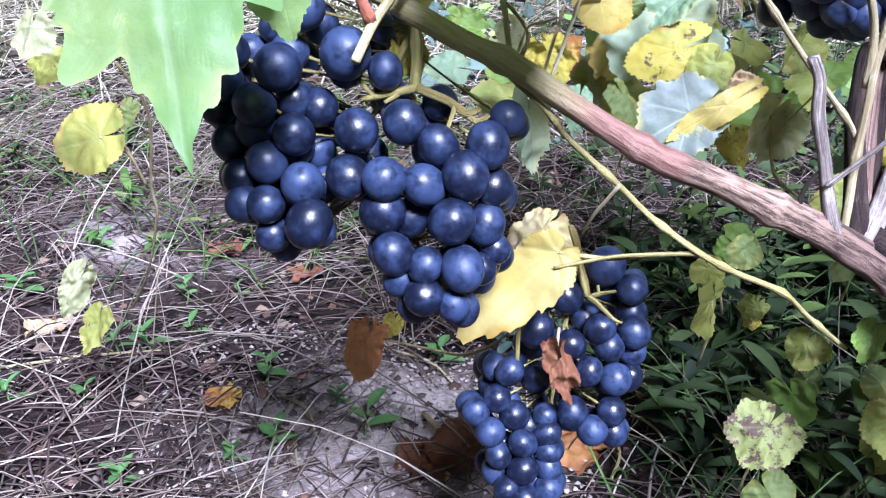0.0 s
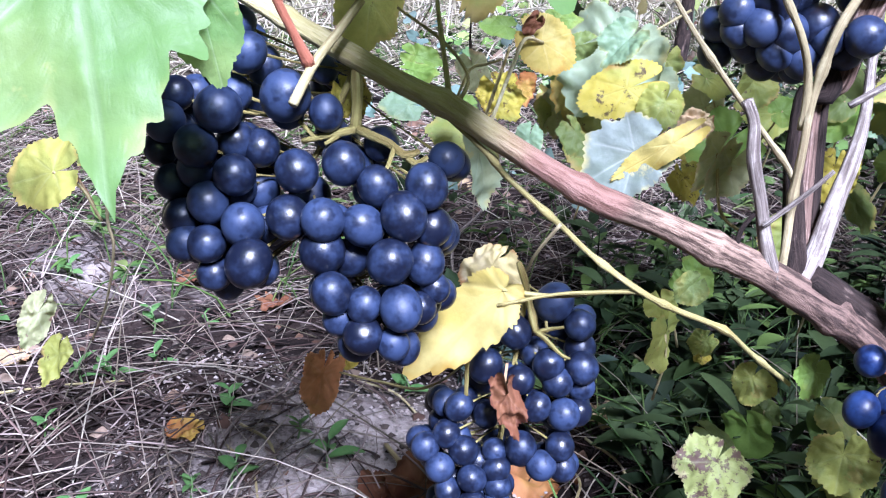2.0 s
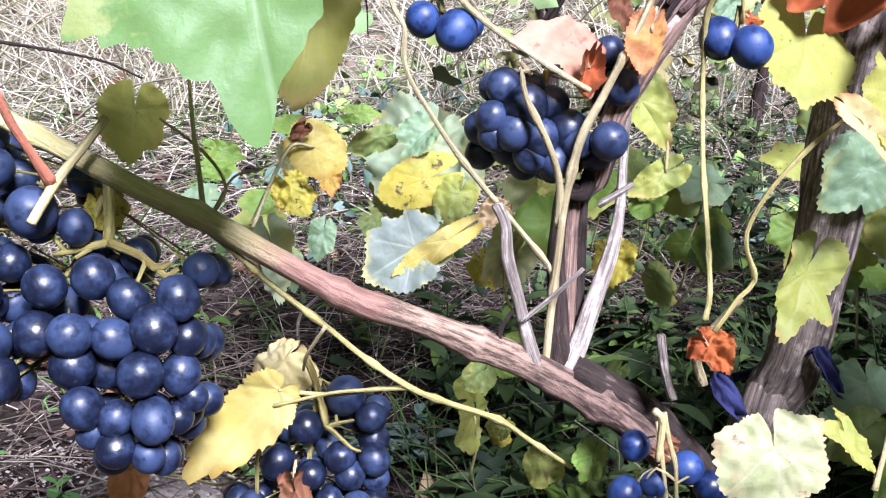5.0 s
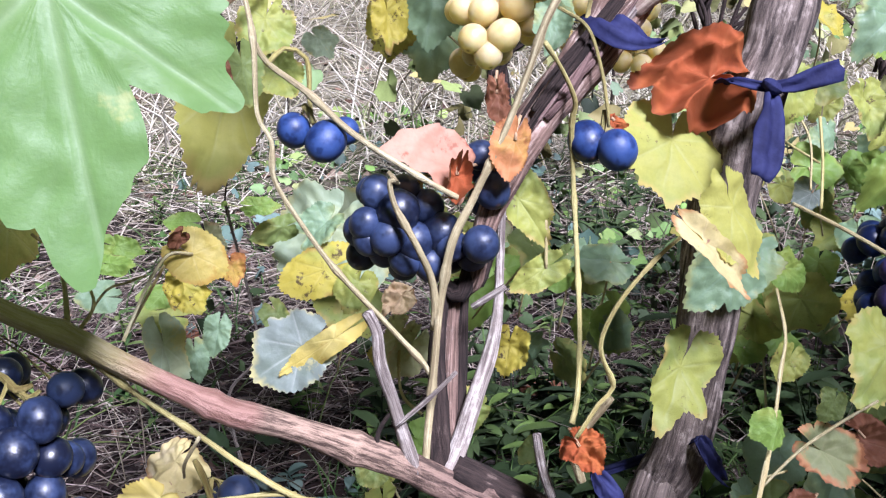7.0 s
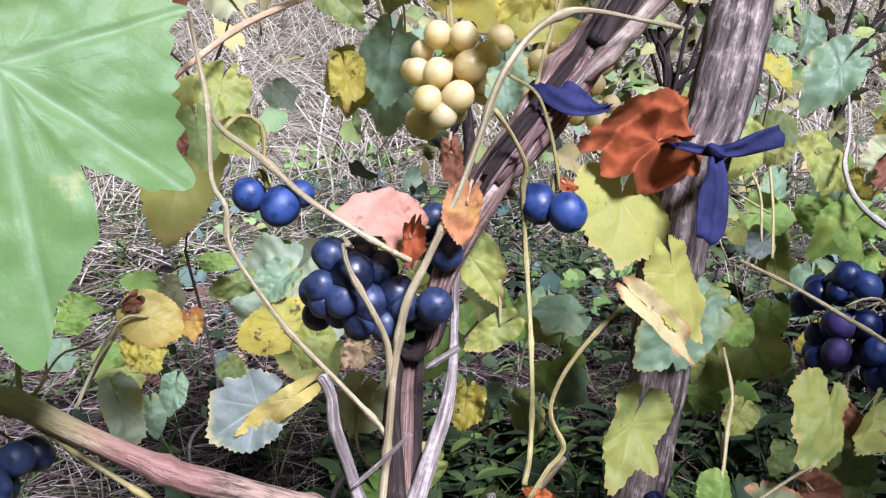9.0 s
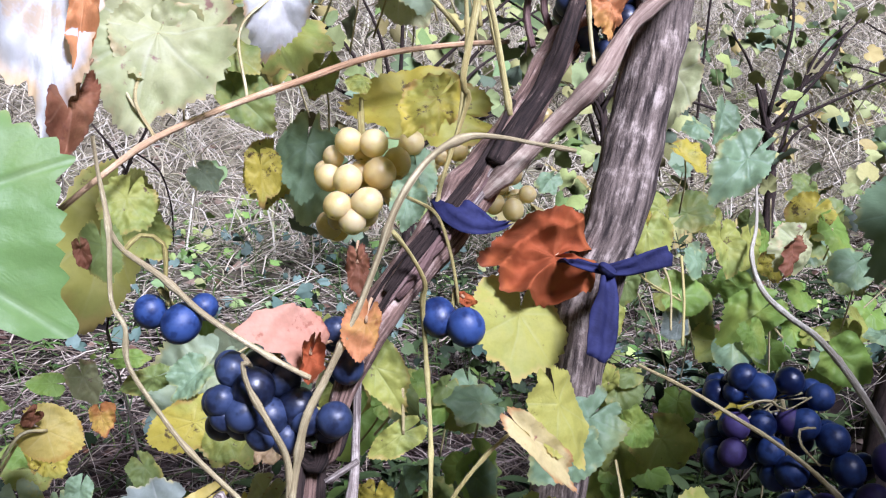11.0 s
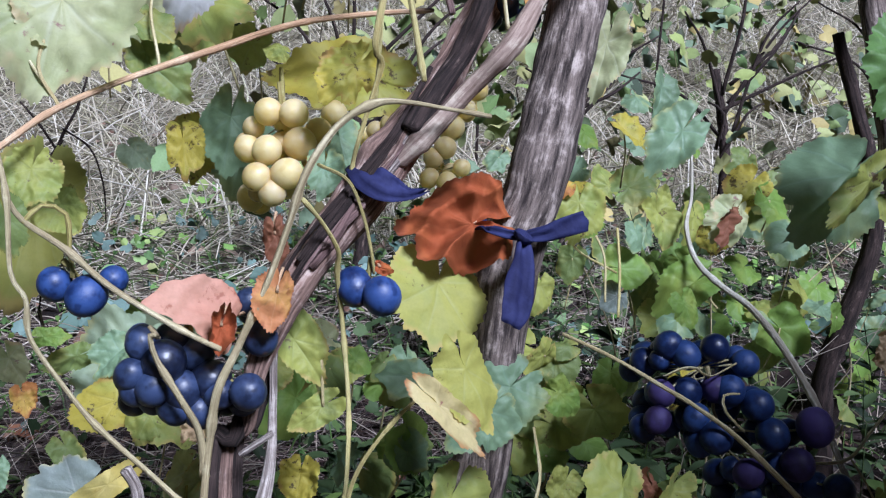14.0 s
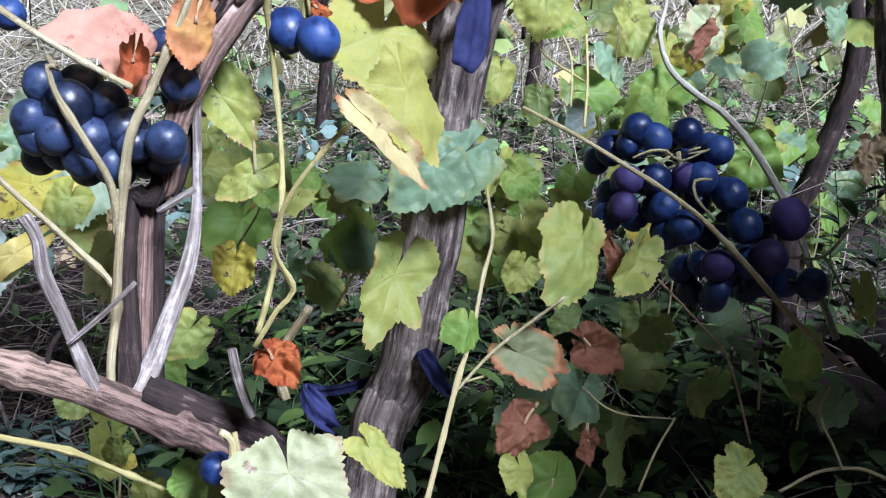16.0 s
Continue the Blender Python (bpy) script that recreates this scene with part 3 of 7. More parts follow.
def grape_bunch(label, top, rows, kind="berry", stalk=None, fill=0, seed=1, odd=None, category="grapes", stem_kind="rachis", ways=()):
    """A bunch: its branched stem and every berry. rows: (x, y, z, r) of the berries that show; fill: more of them packed behind these."""
    rnd = random.Random(seed)
    t = thing("grape_bunch", top, label, category, "grape bunches on the vines")
    if kind not in BERRY:
        BERRY[kind] = [berry_mesh("berry", tall) for tall in (1.0, 1.06, 1.14)]
        for me in BERRY[kind]:
            me.materials.append(M[kind])
    placed = [Vector(r[:3]) for r in rows]
    sizes = [r[3] for r in rows]
    mean = sum(sizes) / len(sizes)
    back = Vector((0.0, 0.92, -0.39))
    tries = 0
    while fill and tries < 5000:
        tries += 1
        i = rnd.randrange(len(rows))
        c = Vector(rows[i][:3]) + back * rnd.uniform(1.1, 3.2) * mean + Vector((rnd.uniform(-1, 1), rnd.uniform(-0.4, 0.4), rnd.uniform(-1, 1))) * mean * 0.5
        if min((c - p).length for p in placed) > mean * 1.42:
            placed.append(c)
            sizes.append(mean * rnd.uniform(0.86, 1.0))
            fill -= 1
    for i, (c, r) in enumerate(zip(placed, sizes)):
        use = odd if (odd and i < len(rows) and rnd.random() < 0.16) else kind
        if use not in BERRY:
            BERRY[use] = [berry_mesh("berry", tall) for tall in (1.0, 1.06, 1.14)]
            for me in BERRY[use]:
                me.materials.append(M[use])
        ob = new("berry", rnd.choice(BERRY[use]))
        ob.parent = t
        ob.matrix_parent_inverse = WORLD[t.name].inverted()
        ob.matrix_basis = Matrix.Translation(c) @ Euler((rnd.uniform(-0.9, 0.5), rnd.uniform(-0.7, 0.7), rnd.uniform(0, 6))).to_matrix().to_4x4() @ Matrix.Scale(r * 0.97, 4)
    # stem: an axis through the middle of the berries, with a twig to each
    low = min(placed, key=lambda p: p.z)
    mid = sum(placed, Vector()) / len(placed)
    axis = [Vector(top), Vector(top).lerp(mid, 0.55) + back * mean * 0.2, mid + back * mean * 0.4, low.lerp(mid, 0.35) + back * mean * 0.3]
    paths = [[(*a, 0.0019 - 0.0003 * i) for i, a in enumerate(axis)]]
    samples = [Vector(r[:3]) for r in spline([(*a, 0.001) for a in axis], 0.008)]
    for c, r in zip(placed, sizes):
        s = min(samples, key=lambda q: (q - c - Vector((0, 0, r * 1.2))).length)
        d = (s - c)
        if d.length < 1e-4:
            continue
        neck = c + d.normalized() * r * 0.95
        bend = neck.lerp(s, 0.45) + back * mean * 0.9
        paths.append([(*neck, 0.0009), (*bend, 0.0005), (*(s + back * mean * 0.6), 0.0006)])
    for p in ways:
        paths.append(list(p))
    joined_tubes("bunch_stem", paths, M[stem_kind], t, sides=6, step=0.006)
    if stalk:
        tube("bunch_stalk", stalk, M[stem_kind], t, sides=8, step=0.005, knots=0.35, seed=seed, spacing=0.03)
    return t


def cloth_strip(name, points, parent, across=None, ripple=0.0012, thick=0.0007, cols=9, step=0.004, pointed=0.0, seed=0):
    """A strip of cloth along points (x, y, z, half width), with its hem, thickness and small ripples."""
    rows = spline(points, step)
    verts, uvs, faces = [], [], []
    n = len(rows)
    face = Vector(across) if across else TOWARD
    run = 0.0
    for layer in (0, 1):
        run = 0.0
        for i in range(n):
            p = Vector(rows[i][:3])
            d = Vector(rows[min(i + 1, n - 1)][:3]) - Vector(rows[max(i - 1, 0)][:3])
            d.normalize()
            out = (face - d * face.dot(d)).normalized()
            side = d.cross(out)
            run = i / max(1, n - 1)
            for k in range(cols):
                u = 2 * k / (cols - 1) - 1
                w = rows[i][3] * u
                wav = ripple * (math.sin(u * 5 + run * 4 + seed) + 0.8 * noise.noise((u * 2.0, run * 5.0, seed * 3.7)) * 2)
                slip = pointed * (1 - abs(u)) * rows[i][3] * max(0.0, run - 0.8) * 5
                verts.append(p + side * w + out * (wav + (thick if layer else 0.0)) + d * slip)
                uvs.append((u * rows[i][3], run * 0.06))
    for layer in (0, 1):
        o = layer * n * cols
        for i in range(n - 1):
            for k in range(cols - 1):
                q = (o + i * cols + k, o + i * cols + k + 1, o + (i + 1) * cols + k + 1, o + (i + 1) * cols + k)
                faces.append(q if layer else q[::-1])
    o = n * cols
    edge = [k for k in range(cols)] + [i * cols + cols - 1 for i in range(1, n)] + [(n - 1) * cols + k for k in range(cols - 2, -1, -1)] + [i * cols for i in range(n - 2, 0, -1)]
    for a, b in zip(edge, edge[1:] + edge[:1]):
        faces.append((a, b, b + o, a + o))
    return part(name, mesh_of(name, verts, faces, True, uvs), M["cloth"], parent)


# ---- the ground ----
def hill(y):
    """The land rises behind the rows."""
    return 0.28 * (min(y, 45.0) - 4.0) if y > 4.0 else 0.0


def uneven(x, y):
    h = 0.020 * noise.noise((x * 2.3, y * 2.3, 0.0)) + 0.010 * noise.noise((x * 7.0, y * 7.0, 4.0)) + 0.004 * noise.noise((x * 24.0, y * 24.0, 8.0))
    return h + hill(y) + 0.028 * math.exp(-((x + 0.13) / 0.16) ** 2 - ((y - 0.88) / 0.14) ** 2)


def bare_at(x, y):
    """How much pale bare sand shows: one low mound and some smaller patches."""
    b = math.exp(-((x + 0.07) / 0.13) ** 2 - ((y - 0.79) / 0.11) ** 2) * 1.4
    b = max(b, 0.6 * math.exp(-((x + 0.46) / 0.14) ** 2 - ((y - 1.34) / 0.16) ** 2))
    b += 0.35 * noise.noise((x * 7.0, y * 7.0, 15.0)) - 0.1
    return min(1.0, max(0.0, b))


def ruler(low, high, far_low, far_high, step):
    inner = list(np.arange(low, high, step))
    up, v = [], high
    while v < far_high:
        up.append(v)
        v += max(step, (v - high) * 0.22 + step)
    down, v = [], low - step
    while v > far_low:
        down.append(v)
        v -= max(step, (low - v) * 0.22 + step)
    return down[::-1] + inner + up


def build_ground():
    xs = ruler(-1.1, 1.5, -70, 70, 0.018)
    ys = ruler(0.2, 2.4, -70, 90, 0.018)
    verts = [(x, y, uneven(x, y) if abs(x) < 6 and abs(y) < 8 else hill(y)) for y in ys for x in xs]
    w = len(xs)
    faces = [(j * w + i, j * w + i + 1, (j + 1) * w + i + 1, (j + 1) * w + i) for j in range(len(ys) - 1) for i in range(w - 1)]
    me = mesh_of("ground", verts, faces, True, None, {"bare": [bare_at(v[0], v[1]) if abs(v[0]) < 3 and v[1] < 4 else 0.0 for v in verts]})
    return tagged(part("ground", me, M["ground"]), "brown crumbly vineyard soil with pale sandy patches, coloured for shaded gaps and far haze", "ground", kind="structure")


build_ground()


def blades(name, count, region, length, thick, lift, material, label, category, seed, bend=0.5, upright=0.0, keep=None, sides=3, taper=0.4):
    """Many thin stalks lying or standing over a stretch of ground, as one mesh."""
    rnd = np.random.default_rng(seed)
    verts, faces = [], []
    x0, x1, y0, y1 = region
    made = 0
    while made < count:
        x, y = rnd.uniform(x0, x1), rnd.uniform(y0, y1)
        if keep and rnd.random() > keep(x, y):
            count -= 0.35
            continue
        made += 1
        ln, th = rnd.uniform(*length), rnd.uniform(*thick)
        a = rnd.uniform(0, 2 * math.pi)
        up = rnd.uniform(0, lift) if rnd.random() > upright else rnd.uniform(0.8, 1.45)
        turn = rnd.normal(0, bend)
        p = np.array([x, y, uneven(x, y) + th * rnd.uniform(0.3, 2.5)])
        base = len(verts)
        segs = 4
        for s in range(segs + 1):
            d = np.array([math.cos(a) * math.cos(up), math.sin(a) * math.cos(up), math.sin(up)])
            sx = np.array([-math.sin(a), math.cos(a), 0.0])
            sz = np.cross(d, sx)
            r = th * (1 - taper * s / segs) * 0.5
            for k in range(sides):
                b = 2 * math.pi * k / sides + 0.5
                verts.append(p + r * (math.cos(b) * sx + math.sin(b) * sz))
            p = p + d * ln / segs
            a += turn / segs
            up -= (0.55 if up > 0.75 else 0.25) * rnd.uniform(0.2, 1.0) * (1 if p[2] > uneven(p[0], p[1]) + 0.004 else -0.6)
            if up < 0 and p[2] < uneven(p[0], p[1]) + 0.004:
                up = 0.05
        for s in range(segs):
            for k in range(sides):
                k2 = (k + 1) % sides
                faces.append((base + s * sides + k, base + s * sides + k2, base + (s + 1) * sides + k2, base + (s + 1) * sides + k))
    me = mesh_of(name, verts, faces, True)
    return tagged(part(name, me, material), label, category, kind="stuff")


def sparse_on_sand(x, y):
    patch = noise.noise((x * 3.1, y * 3.1, 21.0)) + 0.5 * noise.noise((x * 9.0, y * 9.0, 2.0)) - 0.9 * math.exp(-((x - 0.12) / 0.3) ** 2 - ((y - 0.9) / 0.22) ** 2)
    return (1.0 - 0.72 * bare_at(x, y)) * min(1.0, max(0.25, 0.85 + 1.3 * patch))


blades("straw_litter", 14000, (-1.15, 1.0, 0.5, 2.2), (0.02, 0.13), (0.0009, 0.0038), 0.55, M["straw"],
       "dry brown grass stalks matted over the soil, many darkened for shade", "dry grass", 3, keep=sparse_on_sand)
blades("long_straw", 2000, (-1.1, 0.8, 0.55, 1.9), (0.08, 0.30), (0.0009, 0.0024), 0.8, M["pale_straw"],
       "long pale straws lying loose over the soil", "dry grass", 4, bend=0.25, keep=sparse_on_sand)
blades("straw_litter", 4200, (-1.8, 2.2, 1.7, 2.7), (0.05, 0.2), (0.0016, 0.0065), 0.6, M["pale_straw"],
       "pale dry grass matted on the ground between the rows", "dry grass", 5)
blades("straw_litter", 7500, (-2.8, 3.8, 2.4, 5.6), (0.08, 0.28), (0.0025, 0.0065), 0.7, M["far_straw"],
       "dry grass between the far rows, paled for bright haze", "dry grass", 9)
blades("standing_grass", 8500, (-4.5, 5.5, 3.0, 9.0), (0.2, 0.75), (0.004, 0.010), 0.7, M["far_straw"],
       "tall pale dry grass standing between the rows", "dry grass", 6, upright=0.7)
blades("dry_stems", 900, (0.75, 3.2, 0.95, 2.6), (0.12, 0.45), (0.0012, 0.003), 0.6, M["pale_straw"],
       "thin dry stalks standing among the green weeds", "dry grass", 15, upright=0.6)
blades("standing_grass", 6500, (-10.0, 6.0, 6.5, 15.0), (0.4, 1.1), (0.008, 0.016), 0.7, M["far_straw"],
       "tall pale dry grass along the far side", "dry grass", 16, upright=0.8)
blades("green_grass", 2300, (-1.6, 2.4, 1.1, 4.2), (0.05, 0.16), (0.0022, 0.0045), 0.4, M["grass"],
       "thin green grass coming up through the dry stalks", "grass", 7, upright=0.75)
blades("green_grass", 420, (0.15, 0.75, 0.55, 1.05), (0.06, 0.16), (0.002, 0.0035), 0.3, M["grass"],
       "green grass blades about the foot of the vine", "grass", 8, upright=0.85)


def lance_leaf(rnd, at, way, size, width, verts, faces, droop=0.5, cols=7):
    """One pointed leaf from its foot, bending over; added to a mesh."""
    way = way / np.linalg.norm(way)
    sx = np.cross(way, (0, 0, 1.0))
    sx = sx / (np.linalg.norm(sx) + 1e-9)
    base = len(verts)
    p = np.array(at, dtype=float)
    d = way.copy()
    for i in range(cols):
        t = i / (cols - 1)
        w = size * width * (math.sin(math.pi * min(1.0, 0.06 + t * 0.94)) ** 0.8) * 0.5
        up = np.cross(sx, d)
        verts.append(p - sx * w + up * w * 0.35)
        verts.append(p)
        verts.append(p + sx * w + up * w * 0.35)
        p = p + d * size / (cols - 1)
        d = d + np.array([0, 0, -droop / (cols - 1)])
        d /= np.linalg.norm(d)
    for i in range(cols - 1):
        for k in range(2):
            faces.append((base + i * 3 + k, base + i * 3 + k + 1, base + (i + 1) * 3 + k + 1, base + (i + 1) * 3 + k))


def undergrowth(name, count, region, height, size, material, label, seed, keep=None, width=(0.20, 0.42)):
    """Low plants too dense to count: stems with pointed leaves, as one mesh."""
    rnd = np.random.default_rng(seed)
    verts, faces = [], []
    for _ in range(count):
        x, y = rnd.uniform(region[0], region[1]), rnd.uniform(region[2], region[3])
        if keep and rnd.random() > keep(x, y):
            continue
        z0, h = uneven(x, y), rnd.uniform(*height)
        lean = rnd.normal(0, 0.25, 2)
        for k in range(rnd.integers(5, 11)):
            f = rnd.uniform(0.25, 1.0)
            a = rnd.uniform(0, 2 * math.pi)
            at = (x + lean[0] * h * f, y + lean[1] * h * f, z0 + h * f)
            lance_leaf(rnd, at, np.array([math.cos(a), math.sin(a), rnd.uniform(-0.1, 0.7)]), rnd.uniform(*size), rnd.uniform(*width), verts, faces, rnd.uniform(0.3, 1.1))
        base = len(verts)
        r = 0.0011
        for s in (0.0, 0.5, 1.0):
            for b in range(3):
                verts.append(np.array([x + lean[0] * h * s + r * math.cos(b * 2.1), y + lean[1] * h * s + r * math.sin(b * 2.1), z0 + h * s]))
        for s in range(2):
            for b in range(3):
                faces.append((base + s * 3 + b, base + s * 3 + (b + 1) % 3, base + s * 3 + 3 + (b + 1) % 3, base + s * 3 + 3 + b))
    return tagged(part(name, mesh_of(name, verts, faces, True), material), label, "undergrowth", kind="stuff")


undergrowth("undergrowth", 330, (0.22, 1.0, 0.58, 1.25), (0.03, 0.13), (0.022, 0.065), M["undergrowth"], "dense green weeds under the vine, shade put into their dark colour", 11)
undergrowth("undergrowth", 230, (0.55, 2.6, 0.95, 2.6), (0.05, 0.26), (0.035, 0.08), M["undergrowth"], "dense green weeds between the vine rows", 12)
undergrowth("low_weeds", 26, (0.03, 0.19, 0.93, 1.07), (0.02, 0.06), (0.015, 0.032), M["teal_weed"], "small blue-green weeds crowding by the trunk", 17, width=(0.35, 0.6))
undergrowth("low_weeds", 260, (-1.4, 0.9, 1.2, 3.4), (0.02, 0.09), (0.02, 0.045), M["grass"], "scattered low green weeds in the dry grass", 13)


def weed(at, height, spread, count, seed, width=0.36, label="small green weed growing from bare soil"):
    """A single seedling: a stem and its leaves."""
    width, height, spread = width * (0.8 + 0.9 * ((seed * 0.37) % 1.0)), height * 0.8, spread * (0.55 + 0.35 * ((seed * 0.71) % 1.0))
    rnd = np.random.default_rng(seed)
    x, y = at
    z = uneven(x, y)
    t = thing("weed", (x, y, z), label, "weed", "small weeds on the soil")
    top = np.array([x + rnd.normal(0, 0.15) * height, y + rnd.normal(0, 0.15) * height, z + height])
    foot = np.array([x, y, z - 0.004])
    tube("stem", [(*foot, 0.0013), (*(foot * 0.5 + top * 0.5 + rnd.normal(0, 0.003, 3)), 0.0011), (*top, 0.0007)], M["weed_stem"], t, sides=6, step=0.006)
    for k in range(count):
        f = (k + 0.6) / count
        a = k * 2.4 + rnd.uniform(-0.3, 0.3)
        verts, faces = [], []
        base = foot + (top - foot) * (0.35 + 0.65 * f)
        lance_leaf(rnd, base, np.array([math.cos(a), math.sin(a), 0.25 + 0.6 * f]), spread * rnd.uniform(0.7, 1.1) * (1.15 - 0.4 * f), width * rnd.uniform(0.85, 1.2), verts, faces, rnd.uniform(0.3, 0.8), 9)
        uv = [(0.3 + 0.2 * (i % 3), 0.2 + 0.06 * (i // 3)) for i in range(len(verts))]
        me = mesh_of("leaf", verts, faces, True, uv, {"rim": [0.2 if i % 3 == 1 else 0.6 for i in range(len(verts))], "vein": [1.0 if i % 3 == 1 else 0.0 for i in range(len(verts))]})
        part("leaf", me, M["weed"], t)


weed((-0.262, 1.101), 0.030, 0.030, 4, 100)
weed((-0.334, 0.946), 0.045, 0.040, 4, 101)
weed((-0.187, 0.851), 0.035, 0.034, 5, 102)
weed((-0.109, 0.814), 0.030, 0.030, 6, 103)
weed((-0.074, 0.765), 0.045, 0.040, 4, 104)
weed((-0.003, 0.903), 0.035, 0.034, 4, 105)
weed((-0.198, 0.729), 0.030, 0.030, 6, 106)
weed((-0.540, 1.093), 0.045, 0.040, 6, 107)
weed((-0.505, 1.260), 0.035, 0.034, 4, 108)
weed((-0.374, 0.840), 0.030, 0.030, 4, 109)
weed((-0.330, 1.085), 0.045, 0.040, 5, 110)
weed((-0.458, 0.856), 0.035, 0.034, 4, 111)
weed((-0.293, 0.980), 0.030, 0.030, 4, 112)
weed((-0.162, 0.738), 0.045, 0.040, 4, 113)
weed((-0.368, 0.940), 0.035, 0.034, 4, 114)
weed((-0.295, 0.708), 0.030, 0.030, 5, 115)
weed((0.241, 1.076), 0.045, 0.040, 6, 116)
weed((0.203, 1.004), 0.035, 0.034, 5, 117)

# ---- distance: vine rows, posts and a hedge ----
def foliage(name, count, boxes, size, material, label, category, seed):
    """Far leaves: many small cupped, lobed blades in loose clumps, as one mesh."""
    rnd = np.random.default_rng(seed)
    verts, faces = [], []
    rim = [(0.0, -0.08), (0.28, -0.34), (0.55, -0.22), (0.66, 0.02), (0.60, 0.22), (0.64, 0.46), (0.38, 0.66), (0.22, 0.80), (0.0, 0.98), (-0.24, 0.74), (-0.40, 0.68), (-0.63, 0.42), (-0.57, 0.18), (-0.66, -0.04), (-0.50, -0.26), (-0.25, -0.36)]
    clumps = []
    for (cx, cy, cz, rx, ry, rz, share) in boxes:
        for _ in range(max(2, int(14 * share))):
            clumps.append((cx + rnd.normal(0, rx * 0.5), cy + rnd.normal(0, ry * 0.5), cz + rnd.normal(0, rz * 0.5), rx * 0.28, ry * 0.28, rz * 0.28))
    for _ in range(count):
        c = clumps[rnd.integers(len(clumps))]
        p = np.array([rnd.normal(c[0], c[3]), rnd.normal(c[1], c[4]), abs(rnd.normal(c[2], c[5]))])
        s = rnd.uniform(*size)
        up = np.array([rnd.normal(0, 0.7), -0.55 + rnd.normal(0, 0.6), 0.6 + rnd.normal(0, 0.4)])
        up /= np.linalg.norm(up)
        ax = np.cross(up, rnd.normal(0, 1, 3))
        ax /= np.linalg.norm(ax)
        ay = np.cross(up, ax)
        wid, cr = rnd.uniform(0.55, 1.0), rnd.uniform(-0.5, 0.6)
        base = len(verts)
        verts.append(p)
        for u, v in rim:
            verts.append(p + s * (ax * u * wid + ay * v + up * (cr * abs(u) - 0.30 * (u * u + v * v * 0.5) + 0.07 * math.sin(9 * u + 7 * v + cr * 30))))
        k = len(rim)
        faces += [(base, base + 1 + i, base + 1 + (i + 1) % k) for i in range(k)]
    return tagged(part(name, mesh_of(name, verts, faces, True), material), label, category, kind="stuff")


foliage("vine_row_foliage", 520, [(x, 2.5 + 0.12 * x, 0.55, 0.5, 0.25, 0.5, 1.0) for x in (0.6, 1.2, 1.9, 2.6, 3.3)], (0.035, 0.075), M["far_leaves"],
        "green and yellowing leaves of the vine row behind", "vine foliage", 21)
foliage("vine_row_foliage", 620, [(x, 4.6 + 0.1 * x, 0.9, 0.7, 0.4, 0.75, 1.0) for x in (1.5, 2.2, 3.0, 3.9, 5.0)], (0.05, 0.10), M["far_leaves"],
        "green and yellowing leaves of a far vine row", "vine foliage", 22)
foliage("hedge", 9000, [(x, 15.0 + 0.6 * math.sin(x), 4.9, 1.6, 0.9, 1.8, 1.0) for x in range(-14, 19, 2)], (0.10, 0.22), M["hedge"],
        "dark green bushes closing the far side", "hedge", 23)
for i, x in enumerate((0.7, 1.35, 1.95, 2.7)):
    rnd_v = random.Random(40 + i)
    far_vine = thing("grapevine", (x, 2.5 + 0.12 * x, 0), "dark bare stems of a vine in the row behind", "vine", "vines of the row behind")
    foot_y = 2.5 + 0.12 * x
    tube("trunk", [(x, foot_y, -0.02, 0.022), (x + 0.02, foot_y, 0.3, 0.018), (x - 0.03, foot_y + 0.02, 0.62, 0.014)], M["bark_dark"], far_vine, rough=0.25, step=0.02)
    for k in range(10):
        dx, dz = rnd_v.uniform(-0.4, 0.4), rnd_v.uniform(0.1, 0.6)
        tube("cane", [(x + rnd_v.uniform(-0.03, 0.02), foot_y, 0.3 + 0.03 * k, 0.007), (x + dx * 0.5, foot_y - 0.05, 0.4 + dz * 0.7, 0.005), (x + dx, foot_y + rnd_v.uniform(-0.1, 0.1), 0.4 + dz, 0.003)],
             M["bark_dark"], far_vine, step=0.03, sides=6)

# unseen leaf rows added behind the walker to cut sky fill and darken reflections
foliage("vine_row_foliage", 1500, [(x, -1.6, 0.18, 0.5, 0.25, 0.2, 1.0) for x in np.arange(-3.6, 1.1, 0.6)], (0.07, 0.14), M["far_leaves"],
        "added unseen green and yellowing leaves behind the walker, blocking low sky light", "vine foliage", 24)
foliage("vine_row_foliage", 2600, [(x, -1.6, 0.7, 0.35, 0.25, 0.6, 1.0) for x in np.arange(1.3, 4.7, 0.4)], (0.07, 0.14), M["far_leaves"],
        "added unseen tall dense leaves behind the walker, blocking light from the right", "vine foliage", 25)

# unseen leaf crown added between sun and scene to shade the lower right
foliage("vine_row_foliage", 900, [(0.92, -0.28, 1.15, 0.14, 0.15, 0.09, 1.0), (1.14, -0.26, 1.17, 0.2, 0.15, 0.09, 1.0), (1.44, -0.24, 1.2, 0.28, 0.15, 0.10, 1.0)], (0.07, 0.13), M["far_leaves"],
        "added unseen leafy crown that shades the growth past the post", "vine foliage", 27)


def crumbs(name, count, region, size, material, label, category, seed):
    """Flakes of dead leaf strewn over the ground, as one mesh."""
    rnd = np.random.default_rng(seed)
    verts, faces = [], []
    for _ in range(count):
        x, y = rnd.uniform(region[0], region[1]), rnd.uniform(region[2], region[3])
        s, a = rnd.uniform(*size), rnd.uniform(0, 6.28)
        base = len(verts)
        z = uneven(x, y) + 0.003
        verts.append((x, y, z + s * rnd.uniform(0.3, 0.8)))
        for k in range(7):
            b = a + k * 0.897
            r = s * rnd.uniform(0.45, 1.0)
